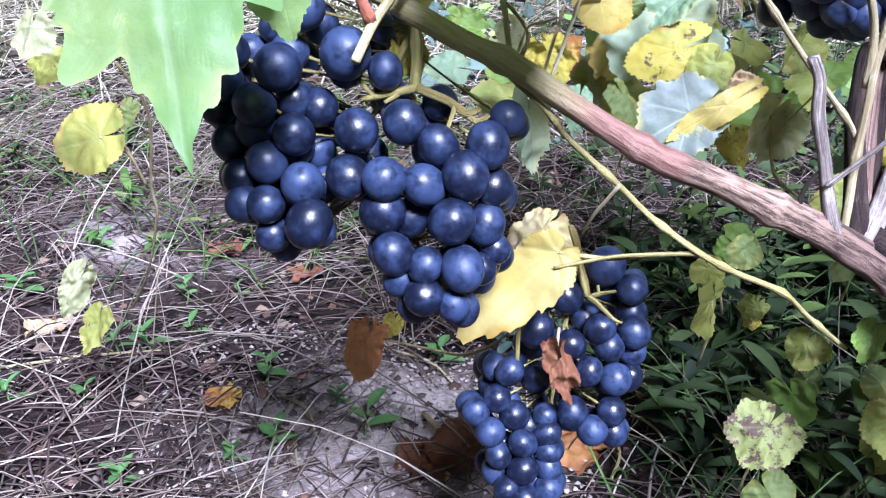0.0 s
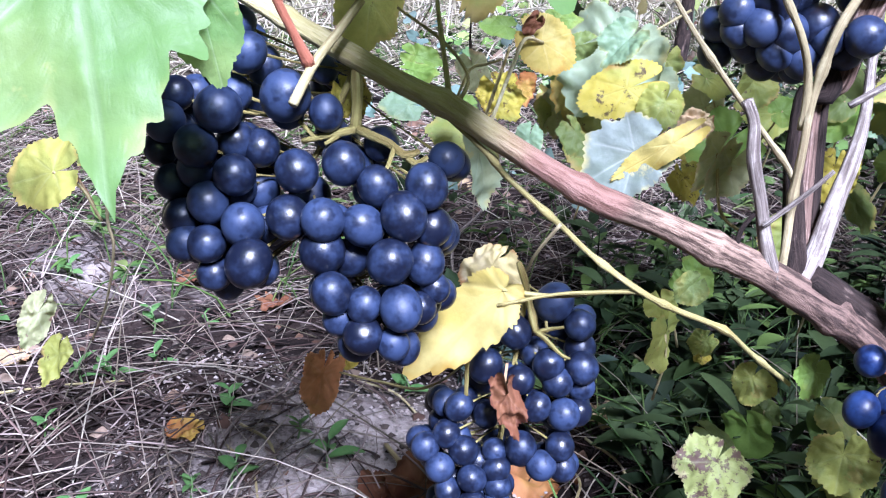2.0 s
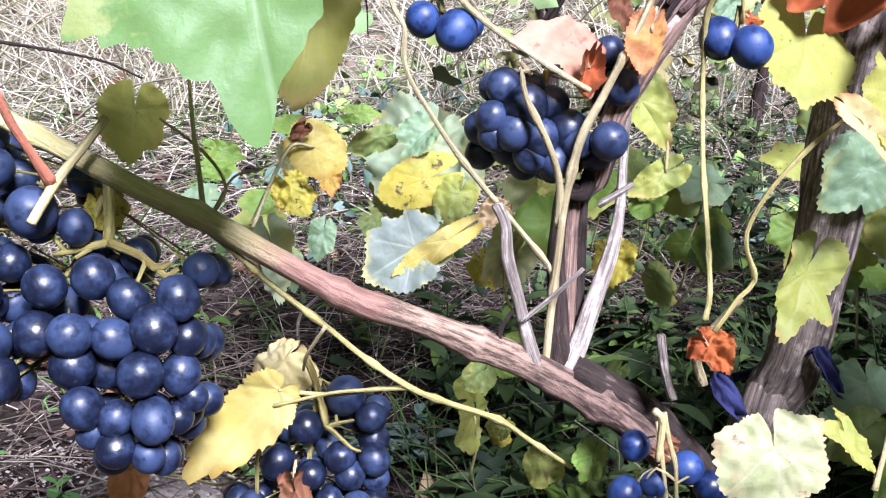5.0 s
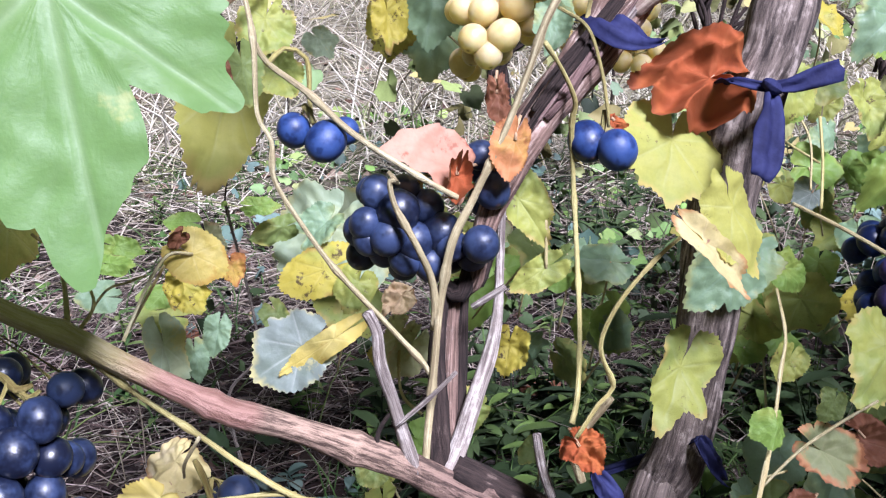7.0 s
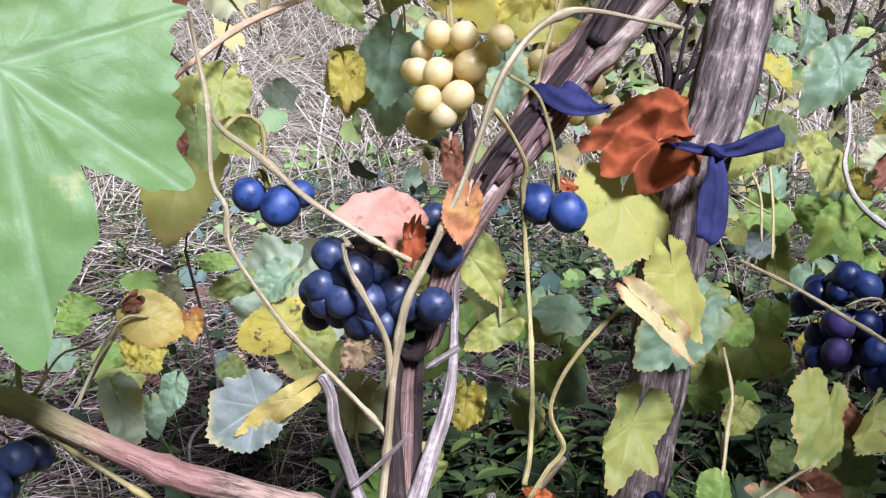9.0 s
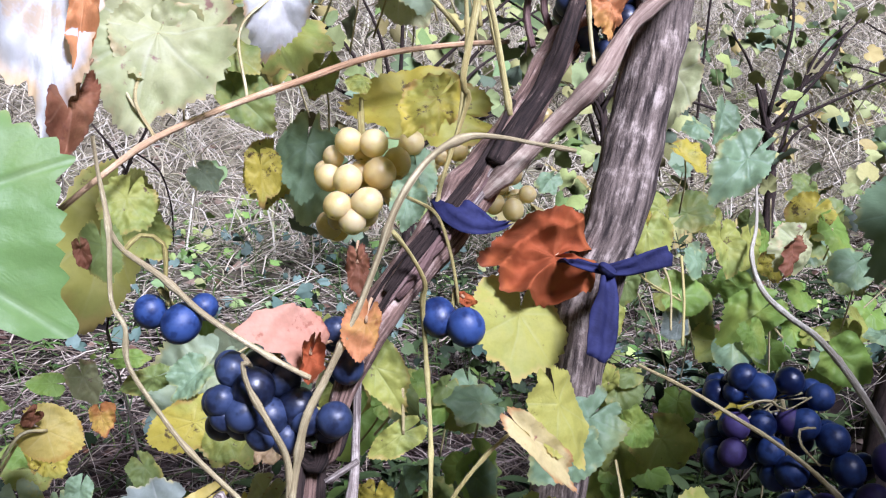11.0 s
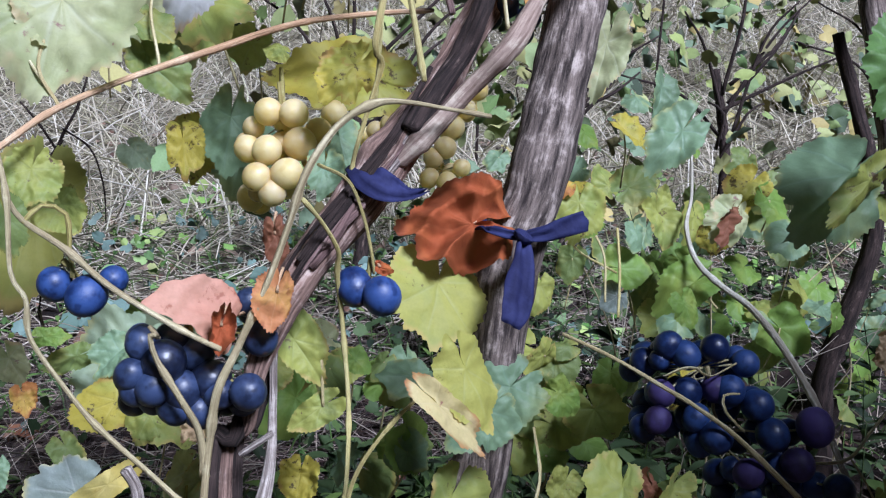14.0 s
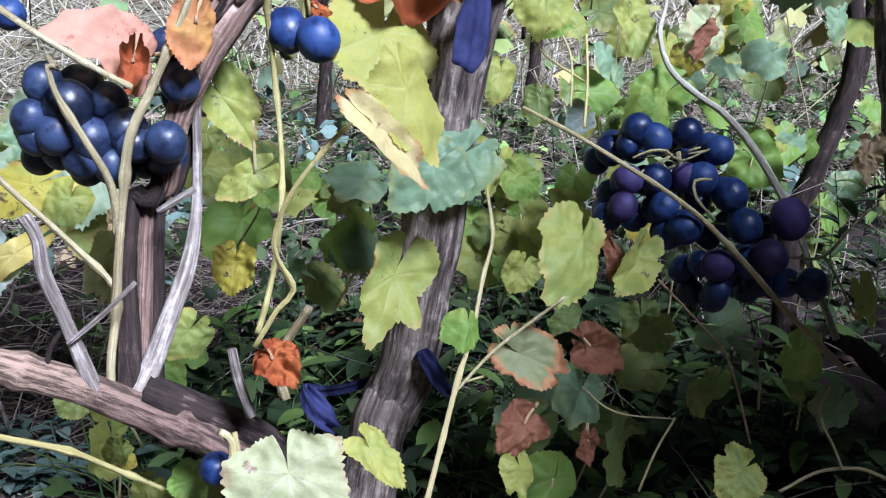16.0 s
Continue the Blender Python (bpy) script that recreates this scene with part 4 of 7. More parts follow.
            verts.append((x + r * math.cos(b), y + r * math.sin(b), z + s * rnd.uniform(-0.25, 0.15)))
        faces += [(base, base + 1 + k, base + 1 + (k + 1) % 7) for k in range(7)]
    return tagged(part(name, mesh_of(name, verts, faces, True), material), label, category, kind="stuff")


M["crumb"] = straw_material("dead_leaf_flakes", [(0.13, 0.07, 0.045), (0.07, 0.04, 0.03), (0.22, 0.13, 0.085), (0.30, 0.22, 0.16), (0.10, 0.075, 0.06)])
crumbs("dead_leaf_litter", 800, (-1.1, 1.4, 0.5, 2.2), (0.004, 0.016), M["crumb"], "crumbled dead leaves strewn over the soil", "leaf litter", 31)
crumbs("dead_leaf_litter", 900, (-2.0, 3.0, 2.0, 5.0), (0.012, 0.045), M["crumb"], "dead leaves strewn between the far rows", "leaf litter", 32)
M["sand_clod"] = straw_material("pale_sand_crumbs", [(0.42, 0.36, 0.33), (0.32, 0.27, 0.245), (0.50, 0.44, 0.405), (0.20, 0.165, 0.15)])
M["clod"] = straw_material("soil_clods", [(0.05, 0.038, 0.032), (0.09, 0.07, 0.058), (0.03, 0.022, 0.018), (0.16, 0.13, 0.11)])
crumbs("soil_clods", 2200, (-0.30, 0.14, 0.64, 1.0), (0.001, 0.004), M["sand_clod"], "pale sandy crumbs on the bare mound", "soil", 34)
crumbs("soil_clods", 3500, (-0.9, 0.8, 0.55, 1.7), (0.002, 0.007), M["clod"], "small clods and crumbs of soil", "soil", 33)

M["bright_weed"] = straw_material("bright_green_weed_leaves", [(0.10, 0.22, 0.04), (0.22, 0.36, 0.08), (0.05, 0.11, 0.03), (0.34, 0.42, 0.12), (0.14, 0.24, 0.10), (0.40, 0.40, 0.16)])


def between_rows(count, width, near, far, high):
    """Spots for clumps of weeds between the rows, thinning out towards the bare soil."""
    spots = random.Random(count)
    return [(spots.uniform(*width), spots.uniform(near, far), spots.uniform(0.02, high), 0.16, 0.16, 0.05, 0.3) for _ in range(count)]


foliage("low_weeds", 520, between_rows(70, (0.05, 2.8), 1.7, 4.2, 0.12), (0.014, 0.042), M["bright_weed"],
        "bright green weeds scattered through the dry grass", "weeds", 41)
foliage("low_weeds", 260, between_rows(48, (0.0, 1.9), 1.5, 3.6, 0.10), (0.014, 0.040), M["teal_weed"],
        "blue-green weeds scattered through the dry grass", "weeds", 42)
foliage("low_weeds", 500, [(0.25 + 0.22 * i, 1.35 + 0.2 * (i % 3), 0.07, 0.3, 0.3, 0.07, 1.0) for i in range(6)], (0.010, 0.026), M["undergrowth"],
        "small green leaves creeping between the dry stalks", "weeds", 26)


# ---- the post ----
post = thing("wooden_post", (0.3797, 0.5154, 0.2955), "weathered grey wooden stake with dark knots and flaking bark, leaning", "post")
tube("stake", [(0.313, 0.465, -0.05, 0.021), (0.365, 0.5053, 0.2588, 0.01853), (0.3802, 0.5172, 0.2945, 0.01829), (0.3956, 0.5174, 0.3437, 0.01761), (0.4232, 0.5399, 0.5195, 0.02141), (0.4447, 0.5467, 0.5815, 0.02078), (0.4648, 0.561, 0.6435, 0.02035), (0.4835, 0.5779, 0.7036, 0.01912), (0.5032, 0.5991, 0.7664, 0.01835), (0.5274, 0.6261, 0.8377, 0.01809), (0.5592, 0.6653, 0.9301, 0.01804)],
     M["post"], post, rough=0.19, sides=28, step=0.006, seed=3)

# ---- the near vine: trunk, arms, shoots ----
vine = thing("grapevine", (0.276, 0.4755, 0.3037), "old grapevine with peeling bark, bare shoots and autumn leaves", "vine")
tube("trunk", [(0.33, 0.56, -0.03, 0.018), (0.3612, 0.5067, 0.1981, 0.01292), (0.3335, 0.506, 0.2477, 0.01105), (0.2991, 0.4921, 0.2918, 0.01049), (0.2622, 0.4802, 0.3225, 0.01005), (0.2322, 0.4762, 0.3438, 0.00915)], M["bark_dark"], vine, "dark fissured trunk", rough=0.28, sides=20, step=0.004, seed=1)
tube("cane", [(-0.1712, 0.498, 0.5615, 0.0041), (-0.1318, 0.4871, 0.5358, 0.00439), (-0.088, 0.4759, 0.5094, 0.00468), (-0.0599, 0.4684, 0.4917, 0.00497), (-0.0186, 0.4612, 0.4698, 0.00529), (0.0097, 0.4572, 0.4552, 0.00533), (0.0316, 0.4549, 0.4447, 0.00621), (0.0563, 0.4556, 0.4284, 0.00603), (0.0819, 0.4584, 0.4118, 0.00616), (0.1071, 0.4595, 0.3967, 0.00775), (0.1224, 0.462, 0.3897, 0.00814), (0.1428, 0.4648, 0.3809, 0.00734), (0.1754, 0.4687, 0.3644, 0.00845), (0.209, 0.4712, 0.3475, 0.00894), (0.237, 0.4725, 0.33, 0.00975), (0.2685, 0.4749, 0.3076, 0.00964), (0.2966, 0.481, 0.2784, 0.00823)],
     M["cane"], vine, "cane ripening from straw yellow to rose brown and peeling bark", rough=0.15, knots=0.24, sides=22, step=0.003, seed=2, spacing=0.085)
tube("dark_stem", [(0.2277, 0.4758, 0.3351, 0.00754), (0.2276, 0.493, 0.3707, 0.00595), (0.2289, 0.5079, 0.4006, 0.00527), (0.235, 0.5217, 0.4381, 0.00481), (0.2447, 0.513, 0.4383, 0.00534), (0.2558, 0.5249, 0.4662, 0.00416), (0.2683, 0.5286, 0.4929, 0.00245)], M["bark_dark"], vine, "dark fissured upright stem", rough=0.34, sides=18, step=0.004, seed=4)
tube("dark_stem", [(0.2391, 0.4891, 0.3358, 0.00484), (0.242, 0.5022, 0.3667, 0.00439), (0.2446, 0.5154, 0.3978, 0.00414), (0.2484, 0.5265, 0.4367, 0.00388), (0.2575, 0.5231, 0.4416, 0.00322), (0.2686, 0.5288, 0.4753, 0.00198)], M["bark_dark"], vine, "dark fissured upright stem", rough=0.34, sides=14, step=0.004, seed=14)
tube("leaning_stem", [(0.2318, 0.4824, 0.3355, 0.00465), (0.235, 0.4985, 0.3683, 0.00435), (0.2382, 0.5116, 0.3992, 0.00437), (0.2424, 0.5236, 0.4375, 0.00436), (0.2519, 0.5156, 0.4442, 0.00509), (0.2593, 0.5171, 0.4786, 0.0067), (0.2744, 0.5196, 0.5151, 0.00996), (0.2937, 0.5253, 0.5439, 0.01196), (0.3165, 0.5313, 0.5682, 0.01358), (0.3469, 0.546, 0.603, 0.01495), (0.3771, 0.5674, 0.6354, 0.01324), (0.4045, 0.5883, 0.6718, 0.01135), (0.4306, 0.6123, 0.7029, 0.01018), (0.4357, 0.612, 0.7021, 0.0094), (0.4614, 0.6356, 0.745, 0.00796)], M["bark"], vine, "leaning brown stem with shaggy bark, tied to the post", rough=0.36, sides=22, step=0.003, seed=4)
tube("stem", [(0.3579, 0.5336, 0.6199, 0.00751), (0.379, 0.5476, 0.6477, 0.00693), (0.3984, 0.5601, 0.6693, 0.00669), (0.4188, 0.5801, 0.7037, 0.0065), (0.4372, 0.6047, 0.7361, 0.0059)], M["bark_dark"], vine, "shaggy dark stem", rough=0.32, sides=12, step=0.004, seed=8)
tube("stem", [(0.349, 0.5363, 0.6007, 0.00603), (0.3682, 0.5284, 0.6204, 0.00628), (0.3917, 0.5234, 0.6469, 0.00597), (0.4084, 0.5153, 0.6662, 0.00592), (0.4177, 0.5146, 0.6773, 0.00681), (0.4395, 0.5268, 0.7062, 0.00455), (0.4675, 0.5365, 0.7289, 0.00527), (0.5032, 0.5516, 0.7647, 0.00448), (0.5503, 0.568, 0.8031, 0.00464), (0.6109, 0.5857, 0.845, 0.00449), (0.6767, 0.6051, 0.8905, 0.00432)], M["tan_bark"], vine, "brown-to-straw cane crossing the post", rough=0.12, knots=0.2, sides=12, step=0.004, seed=6)
tube("stem", [(0.448, 0.5793, 0.7403, 0.00571), (0.4685, 0.5827, 0.761, 0.00577), (0.4947, 0.5936, 0.7868, 0.00631), (0.5261, 0.6033, 0.8096, 0.00602), (0.5647, 0.6154, 0.8381, 0.00618), (0.6043, 0.6262, 0.8635, 0.00588)], M["plum"], vine, "reddish brown cane", rough=0.08, knots=0.2, sides=10, step=0.004, seed=7)
tube("stem", [(0.4037, 0.6085, 0.6939, 0.0026), (0.402, 0.6191, 0.7188, 0.0026), (0.412, 0.6317, 0.7486, 0.0026)], M["plum"], vine, rough=0.2, sides=9, step=0.004)
tube("stem", [(0.4234, 0.6226, 0.7016, 0.0026), (0.4195, 0.6335, 0.7271, 0.0026), (0.4369, 0.6466, 0.758, 0.0026)], M["plum"], vine, rough=0.2, sides=9, step=0.004)
tube("spur", [(0.2107, 0.4679, 0.3473, 0.00490), (0.2033, 0.4697, 0.372, 0.00403), (0.1984, 0.469, 0.3909, 0.00344), (0.1915, 0.4681, 0.4143, 0.00364), (0.1897, 0.4695, 0.433, 0.00309), (0.1847, 0.4701, 0.4445, 0.00332)], M["bark_grey"], vine, "grey cut-back spur", rough=0.14, sides=14, step=0.003, seed=5)
tube("grey_stem", [(0.2303, 0.4743, 0.3393, 0.00611), (0.2405, 0.4852, 0.3574, 0.00570), (0.2508, 0.4967, 0.3792, 0.00526), (0.2604, 0.5057, 0.4005, 0.00481), (0.2662, 0.5113, 0.4265, 0.00335), (0.2688, 0.5194, 0.4584, 0.00262), (0.2703, 0.5223, 0.4908, 0.00282), (0.2736, 0.5179, 0.506, 0.00264)], M["bark_grey"], vine, "silvery grey dry stem with a cut end", rough=0.16, sides=14, step=0.004, seed=9)
tube("shoot", [(0.2168, 0.4744, 0.337, 0.00294), (0.2185, 0.4763, 0.3619, 0.00291), (0.2222, 0.4857, 0.3841, 0.00318), (0.2253, 0.4894, 0.4133, 0.00289), (0.2294, 0.4958, 0.4412, 0.00287), (0.2349, 0.492, 0.4758, 0.0034), (0.247, 0.4921, 0.5016, 0.00285), (0.265, 0.4939, 0.539, 0.00256), (0.2756, 0.4947, 0.5666, 0.00254), (0.2883, 0.4937, 0.6026, 0.00288), (0.3071, 0.4988, 0.6275, 0.00263), (0.3276, 0.5016, 0.6391, 0.00292), (0.3476, 0.5063, 0.6399, 0.00189), (0.3751, 0.5098, 0.6355, 0.00164), (0.4019, 0.5123, 0.631, 0.00195)], M["straw_shoot"], vine, "straw-coloured shoot with a bent, cut end", knots=0.45, sides=12, step=0.004, seed=2)
tube("shoot", [(0.2266, 0.4967, 0.4229, 0.00291), (0.2243, 0.4947, 0.4513, 0.00285), (0.2148, 0.4884, 0.4749, 0.00277), (0.2026, 0.491, 0.4989, 0.00223), (0.2, 0.4904, 0.5129, 0.00203), (0.204, 0.4898, 0.5115, 0.00209), (0.1996, 0.4943, 0.517, 0.00157)], M["straw_shoot"], vine, "straw-coloured shoot", knots=0.45, sides=10, step=0.004, seed=4)
tube("shoot", [(0.2239, 0.4895, 0.393, 0.00213), (0.219, 0.4905, 0.4031, 0.00212), (0.1966, 0.4911, 0.4301, 0.00207), (0.1696, 0.4888, 0.463, 0.00201), (0.1528, 0.4935, 0.4869, 0.00174), (0.1377, 0.4971, 0.5134, 0.00172), (0.1369, 0.4975, 0.5348, 0.00175), (0.13, 0.5006, 0.5497, 0.00174), (0.1293, 0.5095, 0.5887, 0.00204), (0.1236, 0.5223, 0.6187, 0.00155), (0.1208, 0.53, 0.6369, 0.00156)], M["straw_shoot"], vine, "thin straw-coloured shoot", knots=0.5, sides=9, step=0.004, seed=6)
tube("shoot", [(0.2392, 0.4899, 0.5014, 0.00212), (0.2155, 0.4934, 0.5149, 0.00211), (0.1815, 0.5028, 0.5371, 0.00236), (0.1571, 0.51, 0.5592, 0.00235), (0.1361, 0.5126, 0.5754, 0.00207), (0.1291, 0.5116, 0.5884, 0.0018)], M["straw_shoot"], vine, "straw-coloured shoot under the dry leaf", knots=0.5, sides=9, step=0.004, seed=3)
tube("shoot", [(0.1002, 0.5304, 0.5943, 0.0021), (0.1257, 0.5499, 0.6147, 0.00244), (0.1514, 0.5704, 0.6323, 0.00282), (0.1933, 0.5953, 0.65, 0.00266), (0.248, 0.6303, 0.6684, 0.00316), (0.3039, 0.6574, 0.6863, 0.00299), (0.364, 0.6797, 0.6953, 0.00278), (0.4124, 0.6923, 0.6993, 0.00214)], M["tan_shoot"], vine, "tan shoot, cut off at one end", knots=0.2, sides=10, step=0.004, seed=5, spacing=0.1)
tube("shoot", [(0.2892, 0.4261, 0.3922, 0.00197), (0.2948, 0.4364, 0.4035, 0.002), (0.3057, 0.4714, 0.422, 0.00185), (0.3134, 0.507, 0.4548, 0.00194), (0.3116, 0.5159, 0.5013, 0.00192), (0.3074, 0.5102, 0.5391, 0.00187), (0.3075, 0.505, 0.5525, 0.00192), (0.2977, 0.4997, 0.5706, 0.00161), (0.285, 0.4924, 0.5867, 0.00157)], M["yellow_shoot"], vine, "thin yellow shoot", knots=0.4, sides=9, step=0.004, seed=7, spacing=0.05)
tube("shoot", [(0.2855, 0.4054, 0.3946, 0.00165), (0.2966, 0.4055, 0.4127, 0.00164), (0.304, 0.4068, 0.4209, 0.00164), (0.2958, 0.4029, 0.4398, 0.0016), (0.296, 0.4025, 0.4518, 0.00159), (0.3031, 0.3994, 0.47, 0.00157), (0.318, 0.397, 0.49, 0.00133), (0.3305, 0.3922, 0.5042, 0.00109)], M["yellow_shoot"], vine, "thin yellow-green shoot carrying a curled leaf", knots=0.45, sides=9, step=0.004, seed=8)
tube("shoot", [(0.3191, 0.5287, 0.5826, 0.0017), (0.3212, 0.5319, 0.603, 0.0017), (0.329, 0.5365, 0.6266, 0.00198), (0.3398, 0.54, 0.6605, 0.00226), (0.3351, 0.5345, 0.6731, 0.00272), (0.3474, 0.5485, 0.7316, 0.00307), (0.3436, 0.5582, 0.7801, 0.00277), (0.3391, 0.5648, 0.8212, 0.00247), (0.3386, 0.5816, 0.8607, 0.0022)], M["yellow_shoot"], vine, "upright yellow shoot", knots=0.5, sides=9, step=0.004, seed=9)
tube("shoot", [(0.3633, 0.5252, 0.6512, 0.00212), (0.3578, 0.5398, 0.6984, 0.00214), (0.3516, 0.5501, 0.7354, 0.00216), (0.3521, 0.5613, 0.7618, 0.00187), (0.3623, 0.5814, 0.8091, 0.0016)], M["yellow_shoot"], vine, "upright yellow shoot", knots=0.5, sides=9, step=0.004, seed=1)
tube("shoot", [(0.2958, 0.5053, 0.6044, 0.00134), (0.3145, 0.5116, 0.5935, 0.00137), (0.324, 0.5129, 0.5711, 0.00139), (0.3288, 0.5114, 0.5471, 0.0014), (0.3298, 0.5113, 0.5366, 0.00112)], M["yellow_shoot"], vine, "thin curved bunch stalk", sides=7, step=0.004)
tube("shoot", [(0.1215, 0.5614, 0.7365, 0.00254), (0.137, 0.5748, 0.7682, 0.0026), (0.1568, 0.5804, 0.7813, 0.00264), (0.1907, 0.5883, 0.787, 0.00271), (0.2262, 0.5921, 0.7833, 0.00277), (0.2591, 0.5913, 0.7685, 0.00282), (0.2928, 0.5881, 0.7481, 0.00254), (0.3232, 0.5838, 0.7253, 0.00224), (0.3461, 0.5785, 0.7, 0.00194)], M["yellow_shoot"], vine, "arched yellow-green shoot", knots=0.5, sides=9, step=0.004, seed=3)
tube("shoot", [(0.4125, 0.5169, 0.6827, 0.00182), (0.4128, 0.5284, 0.71, 0.00185), (0.4161, 0.5395, 0.7361, 0.00187), (0.4256, 0.5493, 0.7591, 0.00158), (0.4336, 0.5593, 0.7828, 0.0016), (0.4238, 0.5807, 0.8076, 0.00164), (0.4156, 0.5954, 0.8167, 0.00133)], M["stalk"], vine, "pale bunch stalk", knots=0.4, sides=7, step=0.004)
tube("shoot", [(0.4161, 0.5395, 0.7361, 0.00156), (0.4062, 0.5489, 0.7455, 0.00141), (0.3853, 0.56, 0.7587, 0.00126), (0.3587, 0.5649, 0.7704, 0.00126)], M["stalk"], vine, sides=7, step=0.004)
tube("shoot", [(0.3469, 0.6000, 0.8080, 0.00220), (0.3492, 0.5950, 0.7533, 0.00200), (0.3500, 0.5850, 0.6984, 0.00180), (0.3412, 0.5650, 0.6377, 0.00160)], M["yellow_shoot"], vine, "upright yellow shoot", knots=0.4, sides=8, step=0.005, seed=11)
tube("shoot", [(0.3614, 0.6000, 0.7735, 0.00220), (0.3655, 0.5900, 0.7221, 0.00200), (0.3709, 0.5800, 0.6869, 0.00180), (0.3754, 0.5700, 0.6521, 0.00160)], M["yellow_shoot"], vine, "upright yellow shoot", knots=0.4, sides=8, step=0.005, seed=12)
tube("shoot", [(0.3315, 0.6100, 0.8180, 0.00220), (0.3460, 0.6050, 0.7890, 0.00200), (0.3584, 0.6000, 0.7497, 0.00180), (0.3608, 0.5900, 0.7062, 0.00160)], M["yellow_shoot"], vine, "thin yellow shoot", knots=0.4, sides=8, step=0.005, seed=13)
# the side shoot that runs below the cane
tube("shoot", [(0.0311, 0.4568, 0.4389, 0.0014), (0.0531, 0.4571, 0.419, 0.0019), (0.0627, 0.4644, 0.4056, 0.00195), (0.0925, 0.4688, 0.3775, 0.00201), (0.1128, 0.4712, 0.3575, 0.00205), (0.1397, 0.4684, 0.3382, 0.00234), (0.1627, 0.4781, 0.3228, 0.00214), (0.1927, 0.4828, 0.3083, 0.00219), (0.2159, 0.495, 0.2857, 0.00198), (0.2459, 0.5055, 0.2594, 0.00176)], M["yellow_shoot"], vine, "thin yellow side shoot below the cane", knots=0.6, sides=10, step=0.004, seed=2, spacing=0.045)
tube("tendril", [(0.1381, 0.4684, 0.3383, 0.0013), (0.1195, 0.4729, 0.3361, 0.00131), (0.0941, 0.477, 0.3329, 0.00131), (0.062, 0.4792, 0.3252, 0.00132)], M["yellow_shoot"], vine, sides=7, step=0.004)
tube("tendril", [(0.062, 0.4794, 0.3258, 0.00106), (0.0455, 0.5328, 0.2597, 0.0012), (0.019, 0.5788, 0.2144, 0.00131), (-0.0132, 0.6155, 0.1986, 0.00138), (-0.0453, 0.6359, 0.1954, 0.00106)], M["yellow_shoot"], vine, sides=6, step=0.004)
tube("tendril", [(0.0922, 0.4641, 0.3793, 0.00149), (0.0817, 0.4767, 0.3578, 0.00129), (0.0786, 0.4913, 0.3411, 0.00107)], M["straw_shoot"], vine, sides=6, step=0.004)
tube("tendril", [(0.033, 0.4551, 0.4452, 0.00208), (0.0303, 0.468, 0.4654, 0.00164), (0.0272, 0.4791, 0.4863, 0.00141), (0.0251, 0.4913, 0.5074, 0.00119)], M["yellow_shoot"], vine, sides=8, step=0.004, knots=0.3)
tube("tendril", [(0.0357, 0.4546, 0.4439, 0.00185), (0.0423, 0.4745, 0.455, 0.0012), (0.0303, 0.4915, 0.4695, 0.00122), (0.0059, 0.5089, 0.4848, 0.00099)], M["yellow_shoot"], vine, sides=7, step=0.004)
tube("tendril", [(0.0524, 0.4956, 0.428, 0.00127), (0.0602, 0.5227, 0.4404, 0.00132), (0.0705, 0.5616, 0.4555, 0.00112)], M["stalk"], vine, sides=7, step=0.004)
tube("tendril", [(0.0363, 0.47, 0.4443, 0.00095), (0.0443, 0.4961, 0.4547, 0.001), (0.0531, 0.5072, 0.4553, 0.00102), (0.0623, 0.5184, 0.456, 0.00078)], M["yellow_shoot"], vine, sides=6, step=0.004)
# the reddish stalk and the pale broken one over the bunch
tube("leaf_stalk", [(-0.0484, 0.4231, 0.5129, 0.0022), (-0.045, 0.4276, 0.4981, 0.00225), (-0.0389, 0.4319, 0.4827, 0.00231), (-0.0329, 0.4365, 0.4678, 0.00341)], M["red_petiole"], vine, "reddish leaf stalk", sides=9, step=0.003)
tube("leaf_stalk", [(-0.0093, 0.4536, 0.4953, 0.00213), (-0.0196, 0.4447, 0.4821, 0.00211), (-0.0311, 0.4365, 0.4678, 0.00236), (-0.0392, 0.4194, 0.453, 0.0023)], M["stalk"], vine, "pale broken leaf stalk", sides=9, step=0.003)
# thin dead wood at the head of the trunk
tube("dead_shoot", [(0.1995, 0.4638, 0.3786, 0.00141), (0.2192, 0.4652, 0.3946, 0.00142), (0.2336, 0.4656, 0.4085, 0.00113)], M["bark_grey"], vine, rough=0.12, sides=7, step=0.004)
tube("dead_shoot", [(0.1881, 0.4644, 0.3545, 0.00143), (0.1902, 0.4694, 0.3739, 0.00142), (0.2028, 0.4692, 0.3913, 0.00113)], M["bark_dark"], vine, rough=0.12, sides=7, step=0.004)
tube("dead_shoot", [(0.2464, 0.4889, 0.4378, 0.00191), (0.2656, 0.4886, 0.4497, 0.00191)], M["bark_grey"], vine, rough=0.12, sides=7, step=0.004)
# small dead shoots at the foot
tube("dead_shoot", [(0.2877, 0.4549, 0.332, 0.00288), (0.2819, 0.4579, 0.3519, 0.00286), (0.2792, 0.4601, 0.3699, 0.00252)], M["bark_grey"], vine, rough=0.1, sides=8, step=0.004)
tube("dead_shoot", [(0.2739, 0.4328, 0.3055, 0.00187), (0.2757, 0.4368, 0.3277, 0.00217), (0.27, 0.4348, 0.3359, 0.00215)], M["stalk"], vine, rough=0.1, sides=8, step=0.004)
tube("dead_shoot", [(0.3064, 0.4577, 0.3387, 0.00289), (0.3027, 0.4613, 0.36, 0.00255), (0.3183, 0.4489, 0.3947, 0.00214)], M["straw_shoot"], vine, sides=8, step=0.004)

